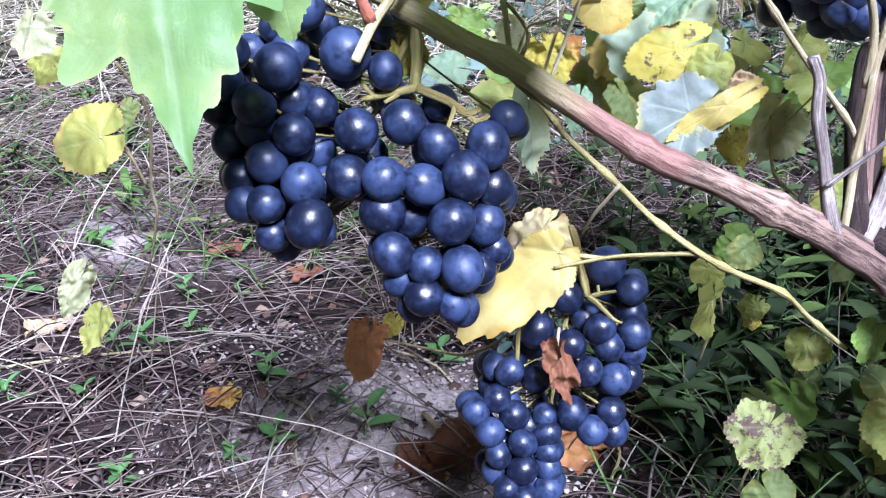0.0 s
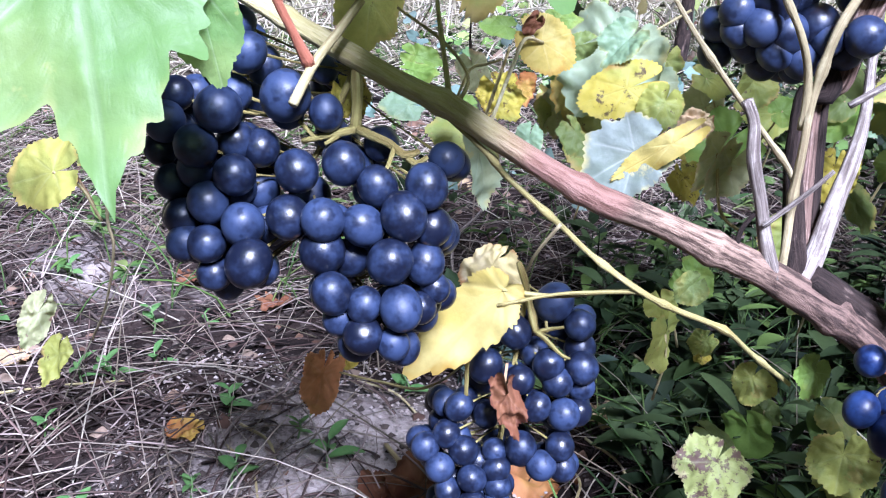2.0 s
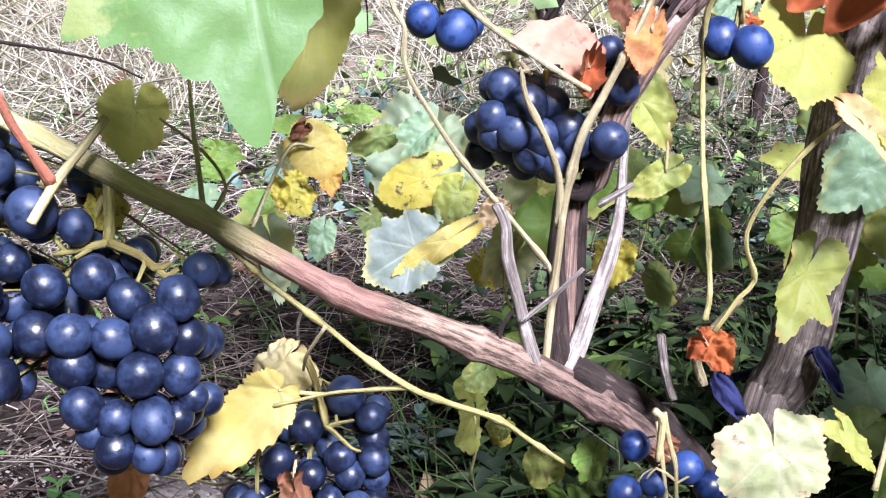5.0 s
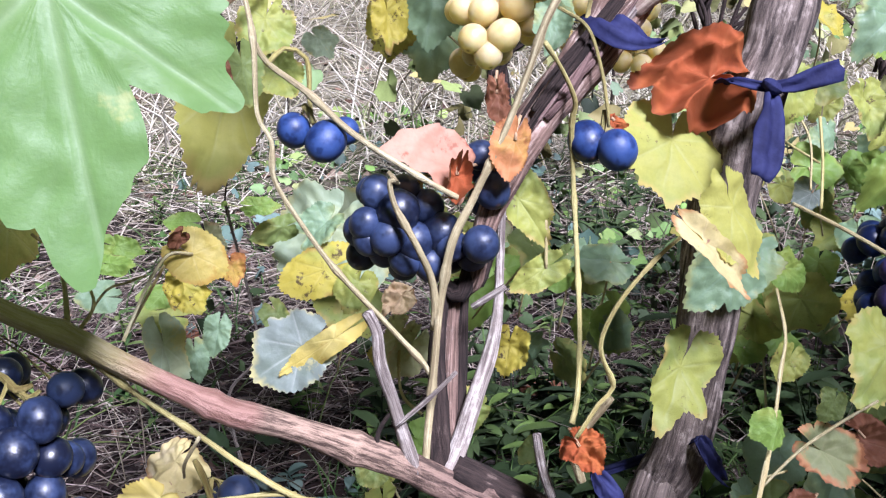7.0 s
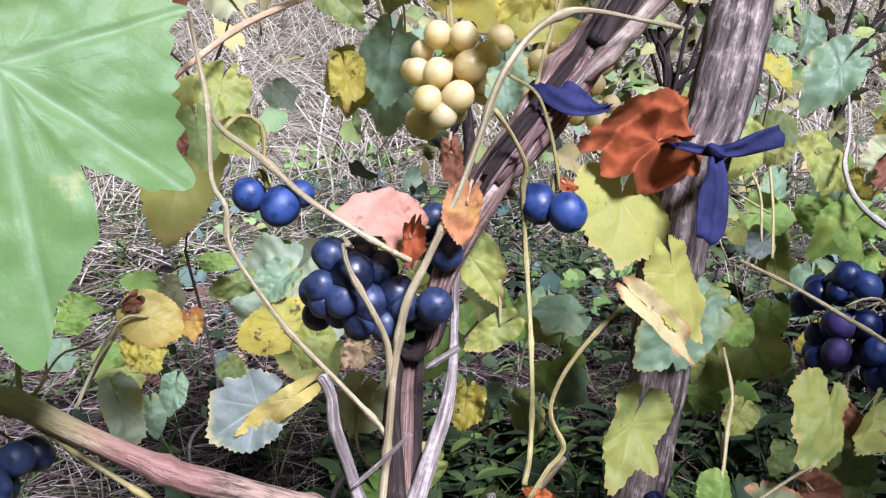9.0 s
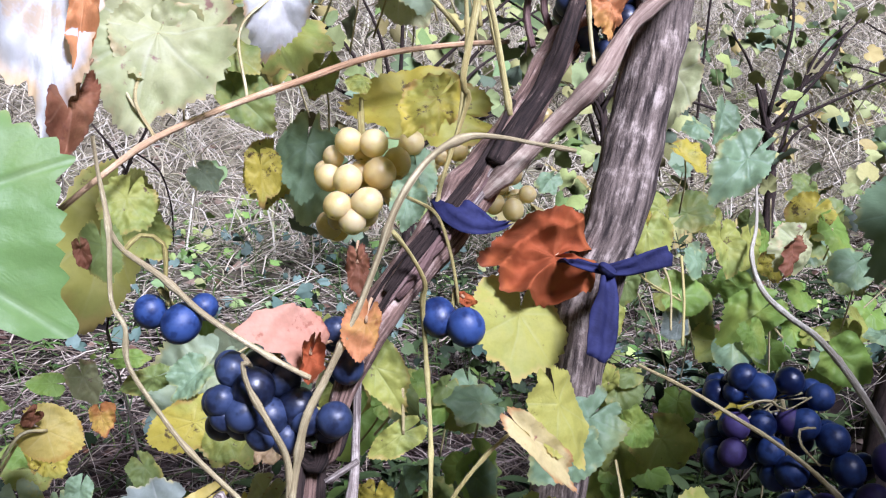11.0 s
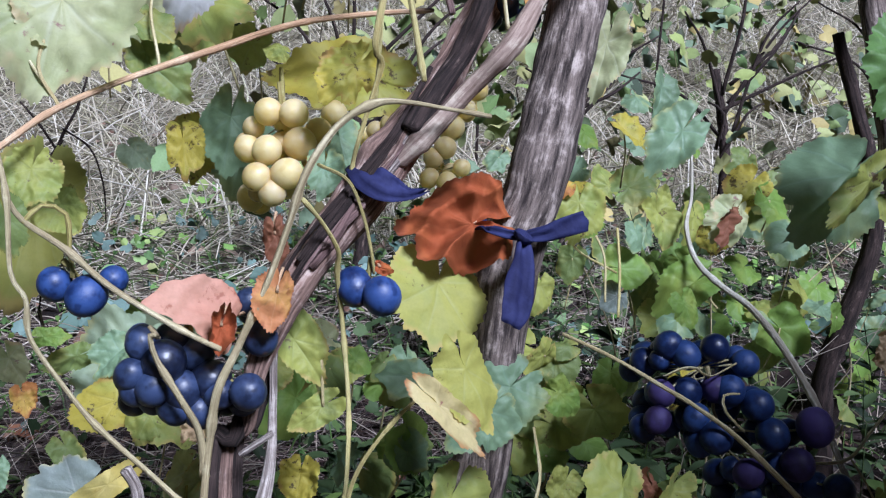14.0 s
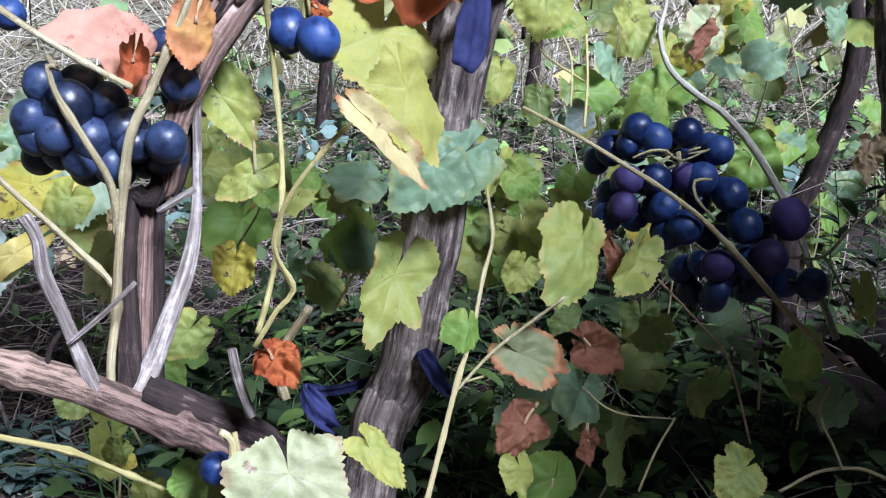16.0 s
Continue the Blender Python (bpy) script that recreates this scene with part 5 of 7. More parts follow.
# loose strips of bark along the leaning stem
strip_rnd = random.Random(12)
STEM_LINE = [(0.2721, 0.5095, 0.517), (0.29, 0.5109, 0.5458), (0.3124, 0.5151, 0.571), (0.3419, 0.5294, 0.6047), (0.3709, 0.5493, 0.6362), (0.398, 0.5708, 0.6716)]
for i in range(11):
    a, b = sorted((strip_rnd.uniform(0, 1), strip_rnd.uniform(0, 1)))
    b = min(1.0, max(b, a + 0.3))
    a = min(a, b - 0.25)
    line = spline([(*q, 0.0) for q in STEM_LINE], 0.01)
    dx, dz = strip_rnd.uniform(-0.013, 0.013), strip_rnd.uniform(-0.004, 0.004)
    rows = [line[int(t * (len(line) - 1))] for t in np.linspace(a, b, 5)]
    tube("bark_strip", [(r[0] + dx + strip_rnd.uniform(-0.002, 0.002), r[1] + abs(dx) * 0.6 - 0.002, r[2] - dx * 0.5 + dz, strip_rnd.uniform(0.0012, 0.0030)) for r in rows], M[strip_rnd.choice(["bark", "bark_grey", "bark_dark", "plum"])], vine, rough=0.3, sides=7, step=0.006, seed=i)

# ---- bunches ----
grape_bunch("large ripe bunch of blue-black grapes hanging from the cane", (-0.0147, 0.4712, 0.4601),
    [(-0.0741, 0.4818, 0.4799, 0.00996), (-0.0663, 0.4599, 0.4693, 0.01016), (-0.0832, 0.4883, 0.4695, 0.00813), (-0.0861, 0.4874, 0.4572, 0.00819), (-0.0756, 0.4661, 0.448, 0.01018), (-0.046, 0.4437, 0.4516, 0.01268), (-0.0275, 0.4485, 0.4423, 0.00879), (-0.0313, 0.483, 0.4572, 0.00756), (-0.0775, 0.4392, 0.4462, 0.01207), (-0.1043, 0.468, 0.4474, 0.00908), (-0.1065, 0.4507, 0.4372, 0.0105), (-0.1122, 0.4592, 0.4214, 0.0091), (-0.0891, 0.4363, 0.4289, 0.01081), (-0.0721, 0.4489, 0.4279, 0.00999), (-0.0603, 0.4495, 0.4243, 0.00976), (-0.0708, 0.4327, 0.4155, 0.01058), (-0.0908, 0.4436, 0.4155, 0.01053), (-0.1053, 0.4487, 0.4069, 0.0093), (-0.0843, 0.4314, 0.4021, 0.01039), (-0.0988, 0.438, 0.3919, 0.00977)] +
    [(-0.0669, 0.4253, 0.3928, 0.01089), (-0.0645, 0.4588, 0.4, 0.011), (-0.0971, 0.4312, 0.3811, 0.00972), (-0.0851, 0.4254, 0.3828, 0.00988), (-0.0637, 0.4162, 0.3765, 0.01164), (-0.0835, 0.429, 0.3657, 0.00924), (-0.0594, 0.4514, 0.3826, 0.01041)] +
    [(-0.041, 0.4335, 0.4173, 0.01087), (-0.0185, 0.4349, 0.4207, 0.01088), (-0.0257, 0.4618, 0.4276, 0.00913), (-0.0023, 0.4326, 0.4101, 0.01011), (0.0215, 0.4307, 0.4108, 0.01089), (0.0312, 0.4454, 0.4198, 0.00947), (-0.0013, 0.4582, 0.4242, 0.00938), (-0.0452, 0.4267, 0.3961, 0.01117), (-0.0277, 0.4186, 0.3976, 0.01098), (-0.0089, 0.4233, 0.3931, 0.01059), (0.0108, 0.4213, 0.3988, 0.01159), (0.0243, 0.4325, 0.3893, 0.01028)] +
    [(-0.029, 0.4221, 0.3801, 0.01176), (0.0041, 0.4128, 0.3787, 0.01157), (0.0207, 0.4274, 0.3721, 0.01032), (-0.016, 0.4341, 0.3726, 0.01016), (-0.0238, 0.4123, 0.3623, 0.01061), (-0.0083, 0.4102, 0.3573, 0.00871), (0.0094, 0.4078, 0.3567, 0.01085), (-0.0209, 0.4169, 0.3475, 0.0089), (-0.0093, 0.4081, 0.342, 0.01015), (0.0053, 0.4099, 0.3362, 0.00858), (0.0185, 0.4224, 0.3502, 0.00842), (-0.0379, 0.4577, 0.3974, 0.01042), (0.0258, 0.4281, 0.3584, 0.0079)],
    "berry", [(-0.0155, 0.4633, 0.472, 0.00221), (-0.0133, 0.4601, 0.4594, 0.0025), (-0.0128, 0.4551, 0.4451, 0.00278), (-0.014, 0.4516, 0.4317, 0.00307)], fill=95, seed=5,
    ways=[[(-0.0138, 0.4492, 0.4338, 0.00222), (-0.027, 0.4481, 0.4311, 0.00194), (-0.0399, 0.4499, 0.4277, 0.00139)], [(-0.0127, 0.4492, 0.4338, 0.00249), (0.0035, 0.4436, 0.4282, 0.0022), (0.0106, 0.4366, 0.4245, 0.00218), (0.0179, 0.4383, 0.4261, 0.00136)], [(0.0097, 0.4391, 0.4252, 0.00164), (0.016, 0.435, 0.4208, 0.00163), (0.022, 0.4353, 0.4241, 0.00109)], [(0.0064, 0.4413, 0.428, 0.00164), (0.0037, 0.4365, 0.4217, 0.00109), (0.0016, 0.4334, 0.417, 0.00109)], [(-0.0215, 0.4481, 0.4312, 0.00138), (-0.0281, 0.4435, 0.4281, 0.0011)], [(-0.0327, 0.4485, 0.4296, 0.00139), (-0.0413, 0.4537, 0.4367, 0.00111)]])

grape_bunch("long bunch of blue-black grapes hanging low near the soil", (0.0868, 0.5524, 0.3059),
    [(0.1029, 0.5434, 0.2973, 0.01286), (0.0945, 0.5602, 0.2858, 0.01107), (0.0779, 0.536, 0.2799, 0.01107), (0.0663, 0.5502, 0.275, 0.01098), (0.1193, 0.5378, 0.2842, 0.01071), (0.1085, 0.5559, 0.2756, 0.00997), (0.1213, 0.5428, 0.2653, 0.01093), (0.0591, 0.5258, 0.2611, 0.01103), (0.0802, 0.5206, 0.2539, 0.01029), (0.0989, 0.5261, 0.2618, 0.01068), (0.0919, 0.5445, 0.2615, 0.00989), (0.1207, 0.5272, 0.2592, 0.01107), (0.105, 0.5236, 0.2506, 0.01036), (0.1217, 0.533, 0.2421, 0.00984), (0.0912, 0.5122, 0.2392, 0.00919), (0.1086, 0.5155, 0.2316, 0.01107), (0.1195, 0.5264, 0.2267, 0.00947), (0.1064, 0.5077, 0.2132, 0.00964), (0.0817, 0.5088, 0.2108, 0.01075), (0.0943, 0.5029, 0.202, 0.01036), (0.1089, 0.5092, 0.1964, 0.00977), (0.0576, 0.5414, 0.2416, 0.0096)] +
    [(0.042, 0.5157, 0.2372, 0.00925), (0.0334, 0.5273, 0.2337, 0.00872), (0.0343, 0.5109, 0.2207, 0.00929), (0.0207, 0.5077, 0.2132, 0.00964), (0.045, 0.5067, 0.2109, 0.01), (0.0546, 0.514, 0.1975, 0.00911), (0.0299, 0.5008, 0.2021, 0.00997), (0.0502, 0.498, 0.1956, 0.00961), (0.035, 0.4969, 0.1879, 0.00857), (0.0334, 0.5014, 0.1729, 0.00908), (0.0502, 0.4915, 0.1802, 0.00961), (0.0605, 0.5005, 0.1657, 0.00874), (0.0404, 0.4884, 0.1678, 0.00929), (0.0652, 0.5109, 0.2081, 0.00864), (0.066, 0.5046, 0.1983, 0.00933), (0.0668, 0.5001, 0.1877, 0.00897), (0.0669, 0.497, 0.1779, 0.00899), (0.0669, 0.492, 0.166, 0.00971), (0.0521, 0.4857, 0.1616, 0.01), (0.0603, 0.5241, 0.2264, 0.00908), (0.0417, 0.4862, 0.1524, 0.00899), (0.0635, 0.4878, 0.1511, 0.00938), (0.0507, 0.4827, 0.1441, 0.00899), (0.0579, 0.4788, 0.1349, 0.00827)],
    "berry", [(0.0787, 0.5395, 0.3265, 0.00174), (0.0829, 0.54, 0.315, 0.00211), (0.0874, 0.5395, 0.2959, 0.00213), (0.0907, 0.5315, 0.2821, 0.00212)], fill=70, seed=6,
    ways=[[(0.0903, 0.5297, 0.283, 0.00176), (0.0953, 0.5265, 0.2806, 0.00176), (0.106, 0.5233, 0.2704, 0.00141), (0.1119, 0.525, 0.2668, 0.00106)], [(0.0921, 0.5297, 0.283, 0.00176), (0.0981, 0.5304, 0.2846, 0.00141), (0.1084, 0.5327, 0.285, 0.00106)], [(0.0974, 0.5297, 0.283, 0.00106), (0.0967, 0.5324, 0.2895, 0.00106)], [(0.0491, 0.5211, 0.2833, 0.00139), (0.0471, 0.5194, 0.2665, 0.0014), (0.0464, 0.5156, 0.2446, 0.00142)]])

grape_bunch("loose bunch of dark blue grapes low beside the post", (0.2788, 0.4501, 0.3206),
    [(0.2686, 0.4581, 0.3012, 0.00948), (0.2582, 0.439, 0.2817, 0.00991), (0.2807, 0.4529, 0.2786, 0.00922), (0.2959, 0.444, 0.2935, 0.01031), (0.3112, 0.4447, 0.2797, 0.01011), (0.2715, 0.4299, 0.2705, 0.01143), (0.2899, 0.4295, 0.2593, 0.01089), (0.3176, 0.4471, 0.2496, 0.01001), (0.2824, 0.426, 0.2357, 0.01065)],
    "berry_blue", [(0.2773, 0.4389, 0.3326, 0.00121), (0.2799, 0.4347, 0.3178, 0.00136), (0.284, 0.4314, 0.3023, 0.00122), (0.2852, 0.4298, 0.2857, 0.00123), (0.289, 0.4281, 0.2688, 0.00124)], fill=0, seed=7, stem_kind="stalk",
    ways=[[(0.2841, 0.4302, 0.2943, 0.00092), (0.2747, 0.4356, 0.2994, 0.00077), (0.2694, 0.4373, 0.2905, 0.00062)], [(0.2846, 0.4296, 0.2929, 0.00092), (0.2965, 0.4365, 0.2938, 0.00062)]])

grape_bunch("shaded bunch of blue-black grapes under a dry leaf", (0.2218, 0.5296, 0.508),
    [(0.1945, 0.5159, 0.5013, 0.01), (0.1874, 0.5108, 0.4841, 0.00962), (0.2062, 0.5092, 0.4906, 0.01329), (0.2001, 0.5056, 0.4771, 0.01093), (0.1895, 0.5128, 0.4735, 0.0097), (0.2152, 0.5101, 0.4723, 0.0121), (0.2325, 0.5138, 0.476, 0.01291), (0.2567, 0.5238, 0.5198, 0.0096), (0.2616, 0.5115, 0.5011, 0.01083), (0.2527, 0.4973, 0.4728, 0.01132), (0.2368, 0.5069, 0.47, 0.01011), (0.2241, 0.5238, 0.4893, 0.01166), (0.2109, 0.5274, 0.4978, 0.01164), (0.2101, 0.5103, 0.4626, 0.0101), (0.2252, 0.5105, 0.458, 0.01018)],
    "berry", None, fill=26, seed=8, odd=None)
grape_bunch("two blue grapes on a thin stalk", (0.1551, 0.5155, 0.5516), [(0.149, 0.5212, 0.5369, 0.01014), (0.1665, 0.5105, 0.5321, 0.01164), (0.1787, 0.5453, 0.5323, 0.00897)], "berry_blue",
    [(0.136, 0.5119, 0.5739, 0.00126), (0.1453, 0.5177, 0.5824, 0.00128), (0.1574, 0.5208, 0.5768, 0.00129), (0.1583, 0.5188, 0.5541, 0.0013), (0.1594, 0.5166, 0.5413, 0.0013)], seed=9)
grape_bunch("two deep blue grapes hanging together", (0.3289, 0.5154, 0.5462), [(0.3189, 0.5164, 0.528, 0.01207), (0.3333, 0.504, 0.5245, 0.01223)], "berry_blue", None, seed=10)
loose_leaf("red", (0.3329, 0.5163, 0.5407), (0.3431, 0.5141, 0.5355), "tiny dark red withered fruit husk", "dry fruit", "fruit_husk", width=0.7, crumple=0.5, around=40, rings=5)
grape_bunch("bunch of pale golden grapes between the leaves", (0.2908, 0.6638, 0.645),
    [(0.2813, 0.6508, 0.6245, 0.01056), (0.2986, 0.6439, 0.6237, 0.01091), (0.2936, 0.6625, 0.6164, 0.0083), (0.3012, 0.6331, 0.6033, 0.01242), (0.2782, 0.6334, 0.5991, 0.01077), (0.2661, 0.6422, 0.5991, 0.01006), (0.2705, 0.628, 0.581, 0.01072), (0.2905, 0.6245, 0.5832, 0.01152), (0.2806, 0.6256, 0.5704, 0.01035), (0.3167, 0.6486, 0.6092, 0.01068), (0.3128, 0.6432, 0.5913, 0.01023), (0.2917, 0.6558, 0.6005, 0.00991), (0.3307, 0.6651, 0.6224, 0.01008), (0.2716, 0.6609, 0.6125, 0.00824), (0.2723, 0.6374, 0.5701, 0.00808)],
    "berry_white", [(0.2927, 0.6681, 0.6551, 0.00165), (0.2928, 0.6634, 0.6389, 0.00165), (0.2941, 0.6581, 0.6188, 0.00165)], fill=10, seed=11)
grape_bunch("second bunch of pale golden grapes behind the stems", (0.4862, 0.8763, 0.6595),
    [(0.505, 0.8641, 0.6307, 0.01059), (0.4904, 0.8679, 0.614, 0.01119), (0.4917, 0.8559, 0.6114, 0.01049), (0.476, 0.8491, 0.5952, 0.01154), (0.4674, 0.8456, 0.5768, 0.0115), (0.4808, 0.8335, 0.5586, 0.00915), (0.465, 0.8275, 0.5443, 0.01076), (0.4562, 0.8479, 0.5669, 0.01035), (0.4512, 0.8686, 0.5901, 0.01052), (0.4507, 0.842, 0.5478, 0.00973), (0.4167, 0.8612, 0.5981, 0.01091), (0.4327, 0.8795, 0.6158, 0.01055), (0.4037, 0.8692, 0.5915, 0.00981), (0.4002, 0.8962, 0.6294, 0.01061), (0.4046, 0.8588, 0.567, 0.00974), (0.4748, 0.8779, 0.612, 0.01066)],
    "berry_white", None, fill=10, seed=12)
grape_bunch("bunch of blue-black grapes high beside the post", (0.4612, 0.64, 0.7937),
    [(0.4191, 0.6323, 0.7883, 0.01115), (0.4128, 0.6315, 0.7762, 0.01156), (0.4297, 0.6223, 0.7699, 0.01236), (0.4498, 0.6227, 0.7658, 0.01204), (0.4647, 0.6445, 0.8172, 0.00397), (0.4805, 0.6552, 0.8167, 0.00585), (0.4548, 0.645, 0.8081, 0.00749), (0.4794, 0.6419, 0.811, 0.00708), (0.4669, 0.6341, 0.7978, 0.01268), (0.4757, 0.6277, 0.7774, 0.01265), (0.4892, 0.629, 0.7653, 0.01056), (0.4365, 0.6144, 0.7463, 0.01146), (0.4326, 0.6122, 0.7256, 0.01102), (0.4887, 0.6168, 0.7416, 0.01087), (0.4687, 0.6064, 0.7324, 0.01065), (0.4675, 0.5961, 0.7132, 0.0118), (0.4922, 0.6124, 0.721, 0.00869), (0.4535, 0.6137, 0.7189, 0.00943), (0.4422, 0.6059, 0.7005, 0.00932), (0.4581, 0.6046, 0.6925, 0.00938), (0.4904, 0.6064, 0.6966, 0.00865), (0.4632, 0.6302, 0.7578, 0.01005), (0.4572, 0.6408, 0.7776, 0.0097), (0.4959, 0.6429, 0.7775, 0.00897)],
    "berry", None, fill=24, seed=13)
grape_bunch("broad shaded bunch of deep blue and purple grapes by the weeds", (0.5853, 0.5469, 0.4463),
    [(0.5597, 0.5595, 0.4606, 0.01107), (0.5542, 0.5611, 0.4492, 0.00844), (0.5696, 0.5507, 0.4552, 0.01063), (0.5937, 0.5521, 0.4586, 0.01114), (0.6164, 0.5583, 0.4476, 0.00944), (0.6157, 0.5451, 0.4473, 0.01081), (0.6019, 0.5413, 0.4282, 0.01195), (0.5493, 0.5461, 0.4291, 0.01022), (0.6196, 0.5311, 0.4194, 0.01269), (0.5421, 0.5371, 0.413, 0.01014), (0.5741, 0.5384, 0.4111, 0.01032), (0.5824, 0.5232, 0.4009, 0.01245), (0.6272, 0.5207, 0.4, 0.01267), (0.6608, 0.518, 0.4038, 0.01395), (0.6413, 0.5081, 0.3806, 0.01303), (0.6044, 0.5126, 0.3758, 0.0114), (0.6713, 0.4982, 0.3623, 0.01198), (0.6068, 0.5133, 0.3571, 0.00923), (0.5939, 0.5478, 0.4281, 0.01046), (0.572, 0.5496, 0.4273, 0.01116)] +
    [(0.6357, 0.5238, 0.3715, 0.01177), (0.6667, 0.5196, 0.3565, 0.01115), (0.6451, 0.5221, 0.3572, 0.01108)],
    "berry_blue", None, fill=44, seed=14, odd="berry_purple",
    stem_kind="stalk", ways=[[(0.5454, 0.5359, 0.4462, 0.00089), (0.5583, 0.5375, 0.45, 0.00111), (0.5708, 0.5374, 0.4496, 0.00112), (0.5807, 0.5348, 0.4434, 0.00075), (0.6086, 0.5428, 0.4496, 0.00077)], [(0.5995, 0.5247, 0.4324, 0.00075), (0.5867, 0.5246, 0.4322, 0.00112), (0.5862, 0.5202, 0.4218, 0.00112), (0.6018, 0.5188, 0.4059, 0.00075)]])

# ---- leaves of the near vine ----
leaf(vine, "green", (-0.1051, 0.3512, 0.528), (-0.0836, 0.2993, 0.4388), "large light green leaf close to the eye", width=1.0, wave=0.05, fold=-0.05, teeth=0.075, fit=1.0, rings=26, around=300, bites=0, lobes=((0, 1.0), (5.3, 0.79), (10, 0.69), (17, 0.575), (29, 0.71), (40, 0.52), (60, 0.48), (100, 0.42), (140, 0.4), (180, 0.1)), lobes_other=((0, 1.0), (1.5, 0.9), (6, 0.79), (14, 0.71), (25, 0.59), (31, 0.51), (37, 0.64), (42, 0.56), (60, 0.48), (100, 0.42), (140, 0.5), (180, 0.1)), seed=3)
leaf(vine, "green", (0.0588, 0.3747, 0.6165), (0.0722, 0.3372, 0.5026), "large light green leaf with pale veins", width=1.0, wave=0.05, fold=-0.04, teeth=0.075, fit=1.0, rings=26, around=300, bites=0, lobes=((0, 1.0), (9.5, 0.81), (17.5, 0.76), (27, 0.72), (33, 0.75), (42, 0.8), (60, 0.6), (90, 0.68), (130, 0.56), (165, 0.5), (180, 0.1)), lobes_other=((0, 1.0), (5.3, 0.81), (13, 0.70), (22, 0.62), (30, 0.42), (48, 0.69), (60, 0.58), (74, 0.53), (97, 0.52), (105, 0.59), (127, 0.53), (154, 0.45), (180, 0.1)), seed=4)
leaf(vine, "green", (-0.0648, 0.3600, 0.5138), (-0.0578, 0.3600, 0.4722), "light green lobe with a yellowing edge", fit=1.0, width=0.42, wave=0.05, teeth=0.05, bites=0, seed=6, facing=(0.15, -0.85, 0.5))
leaf(vine, "sunny", (-0.0080, 0.5200, 0.4946), (-0.0143, 0.5200, 0.4578), "yellow leaf hanging behind the cane", fit=0.8, width=0.75, fold=0.1, facing=(0.15, -0.85, 0.5))
leaf(vine, "spotted", (-0.0231, 0.4729, 0.4511), (-0.0119, 0.4705, 0.4328), "small yellow leaf behind the bunch stalk", width=0.9, crumple=0.2)
leaf(vine, "yellow", (0.0642, 0.4850, 0.3321), (0.0075, 0.4760, 0.2788), "long folded yellow leaf beside the bunch", fit=1.0, width=1.0, fold=0.2, wave=0.07, crumple=0.06, teeth=0.12, bites=0, facing=(0.1, -0.8, 0.6), stalk=[(0.1425, 0.4727, 0.3356), (0.1236, 0.4776, 0.3342), (0.0933, 0.4812, 0.3299)], stalk_kind="yellow_shoot", stalk_r=0.0014, lobes=((0, 1.0), (8, 0.86), (18, 0.64), (32, 0.42), (60, 0.27), (100, 0.20), (150, 0.12), (180, 0.05)), seed=21)
leaf(vine, "cream", (0.0724, 0.5602, 0.3241), (0.0382, 0.5482, 0.2959), "bleached yellowing leaf with brown edge", width=0.8, crumple=0.25)
leaf(vine, "orange", (-0.0565, 0.6495, 0.2019), (-0.0666, 0.6293, 0.1543), "yellow and rust-brown leaf hanging low", width=0.55, crumple=0.25, fold=0.2)
leaf(vine, "spotted", (-0.0378, 0.6694, 0.1976), (-0.0446, 0.6624, 0.1811), "small yellow leaf", width=0.8, crumple=0.2)
# behind the cane, over the soil
leaf(vine, "spotted", (0.1825, 0.6765, 0.4130), (0.1262, 0.6749, 0.3935), "spotted yellow leaf", fit=0.72, width=0.60, wave=0.05, cup=-0.1, oval=0.9, facing=(0.1, -0.85, 0.5), seed=47)
leaf(vine, "mint", (0.1864, 0.7592, 0.4348), (0.1358, 0.7341, 0.3756), "broad grey-green leaf", width=0.95, stalk=[(0.2272, 0.7459, 0.4546)])
leaf(vine, "mint", (0.2076, 0.7682, 0.4047), (0.1867, 0.746, 0.3524), "grey-green leaf", width=0.6)
leaf(vine, "yellow", (0.0780, 0.5350, 0.4681), (0.1094, 0.5350, 0.4494), "yellow leaf with a brown corner", fit=0.72, stalk=[(0.0551, 0.4750, 0.4327), (0.0669, 0.4950, 0.4574), (0.0753, 0.5200, 0.4670)], width=0.78, droop=0.2, fold=0.1, oval=0.8, wave=0.08, facing=(0.2, -0.9, 0.4), seed=31)
leaf(vine, "brown", (0.0813, 0.5280, 0.4760), (0.0743, 0.5280, 0.4668), "brown dead tip", fit=1.0, width=0.6, crumple=0.5, around=48, rings=6, facing=(0.1, -0.9, 0.3))
leaf(vine, "spotted", (0.0643, 0.6241, 0.4236), (0.0827, 0.613, 0.3974), "crumpled yellow leaf with brown spots", width=0.9, crumple=0.35)
leaf(vine, "silver", (0.1614, 0.5520, 0.4022), (0.1160, 0.5520, 0.3739), "silvery leaf turning yellow on one side", fit=0.72, width=0.8, fold=0.15, wave=0.08, facing=(0.15, -0.85, 0.5))
leaf(vine, "yellow", (0.1686, 0.5460, 0.4011), (0.1325, 0.5460, 0.3776), "yellow edge of a turning leaf", fit=1.0, width=0.26, fold=0.2, oval=0.3, facing=(0.15, -0.85, 0.5))
leaf(vine, "blue", (0.0925, 0.6212, 0.391), (0.086, 0.6105, 0.366), "small grey-green leaf", width=0.6, fold=0.3)
leaf(vine, "dull", (0.126, 0.672, 0.3829), (0.1422, 0.662, 0.3592), "dull green leaf", width=0.7)
leaf(vine, "tan", (0.2333, 0.6934, 0.382), (0.2083, 0.6867, 0.3662), "small dry tan leaf", width=0.8, crumple=0.4)
leaf(vine, "pale", (0.2203, 0.6082, 0.3861), (0.2013, 0.5947, 0.3542), "bleached leaf with a brown base", width=0.55, fold=0.3, stalk=[(0.2266, 0.5652, 0.3359), (0.2143, 0.5806, 0.3466)], stalk_kind="yellow_shoot")
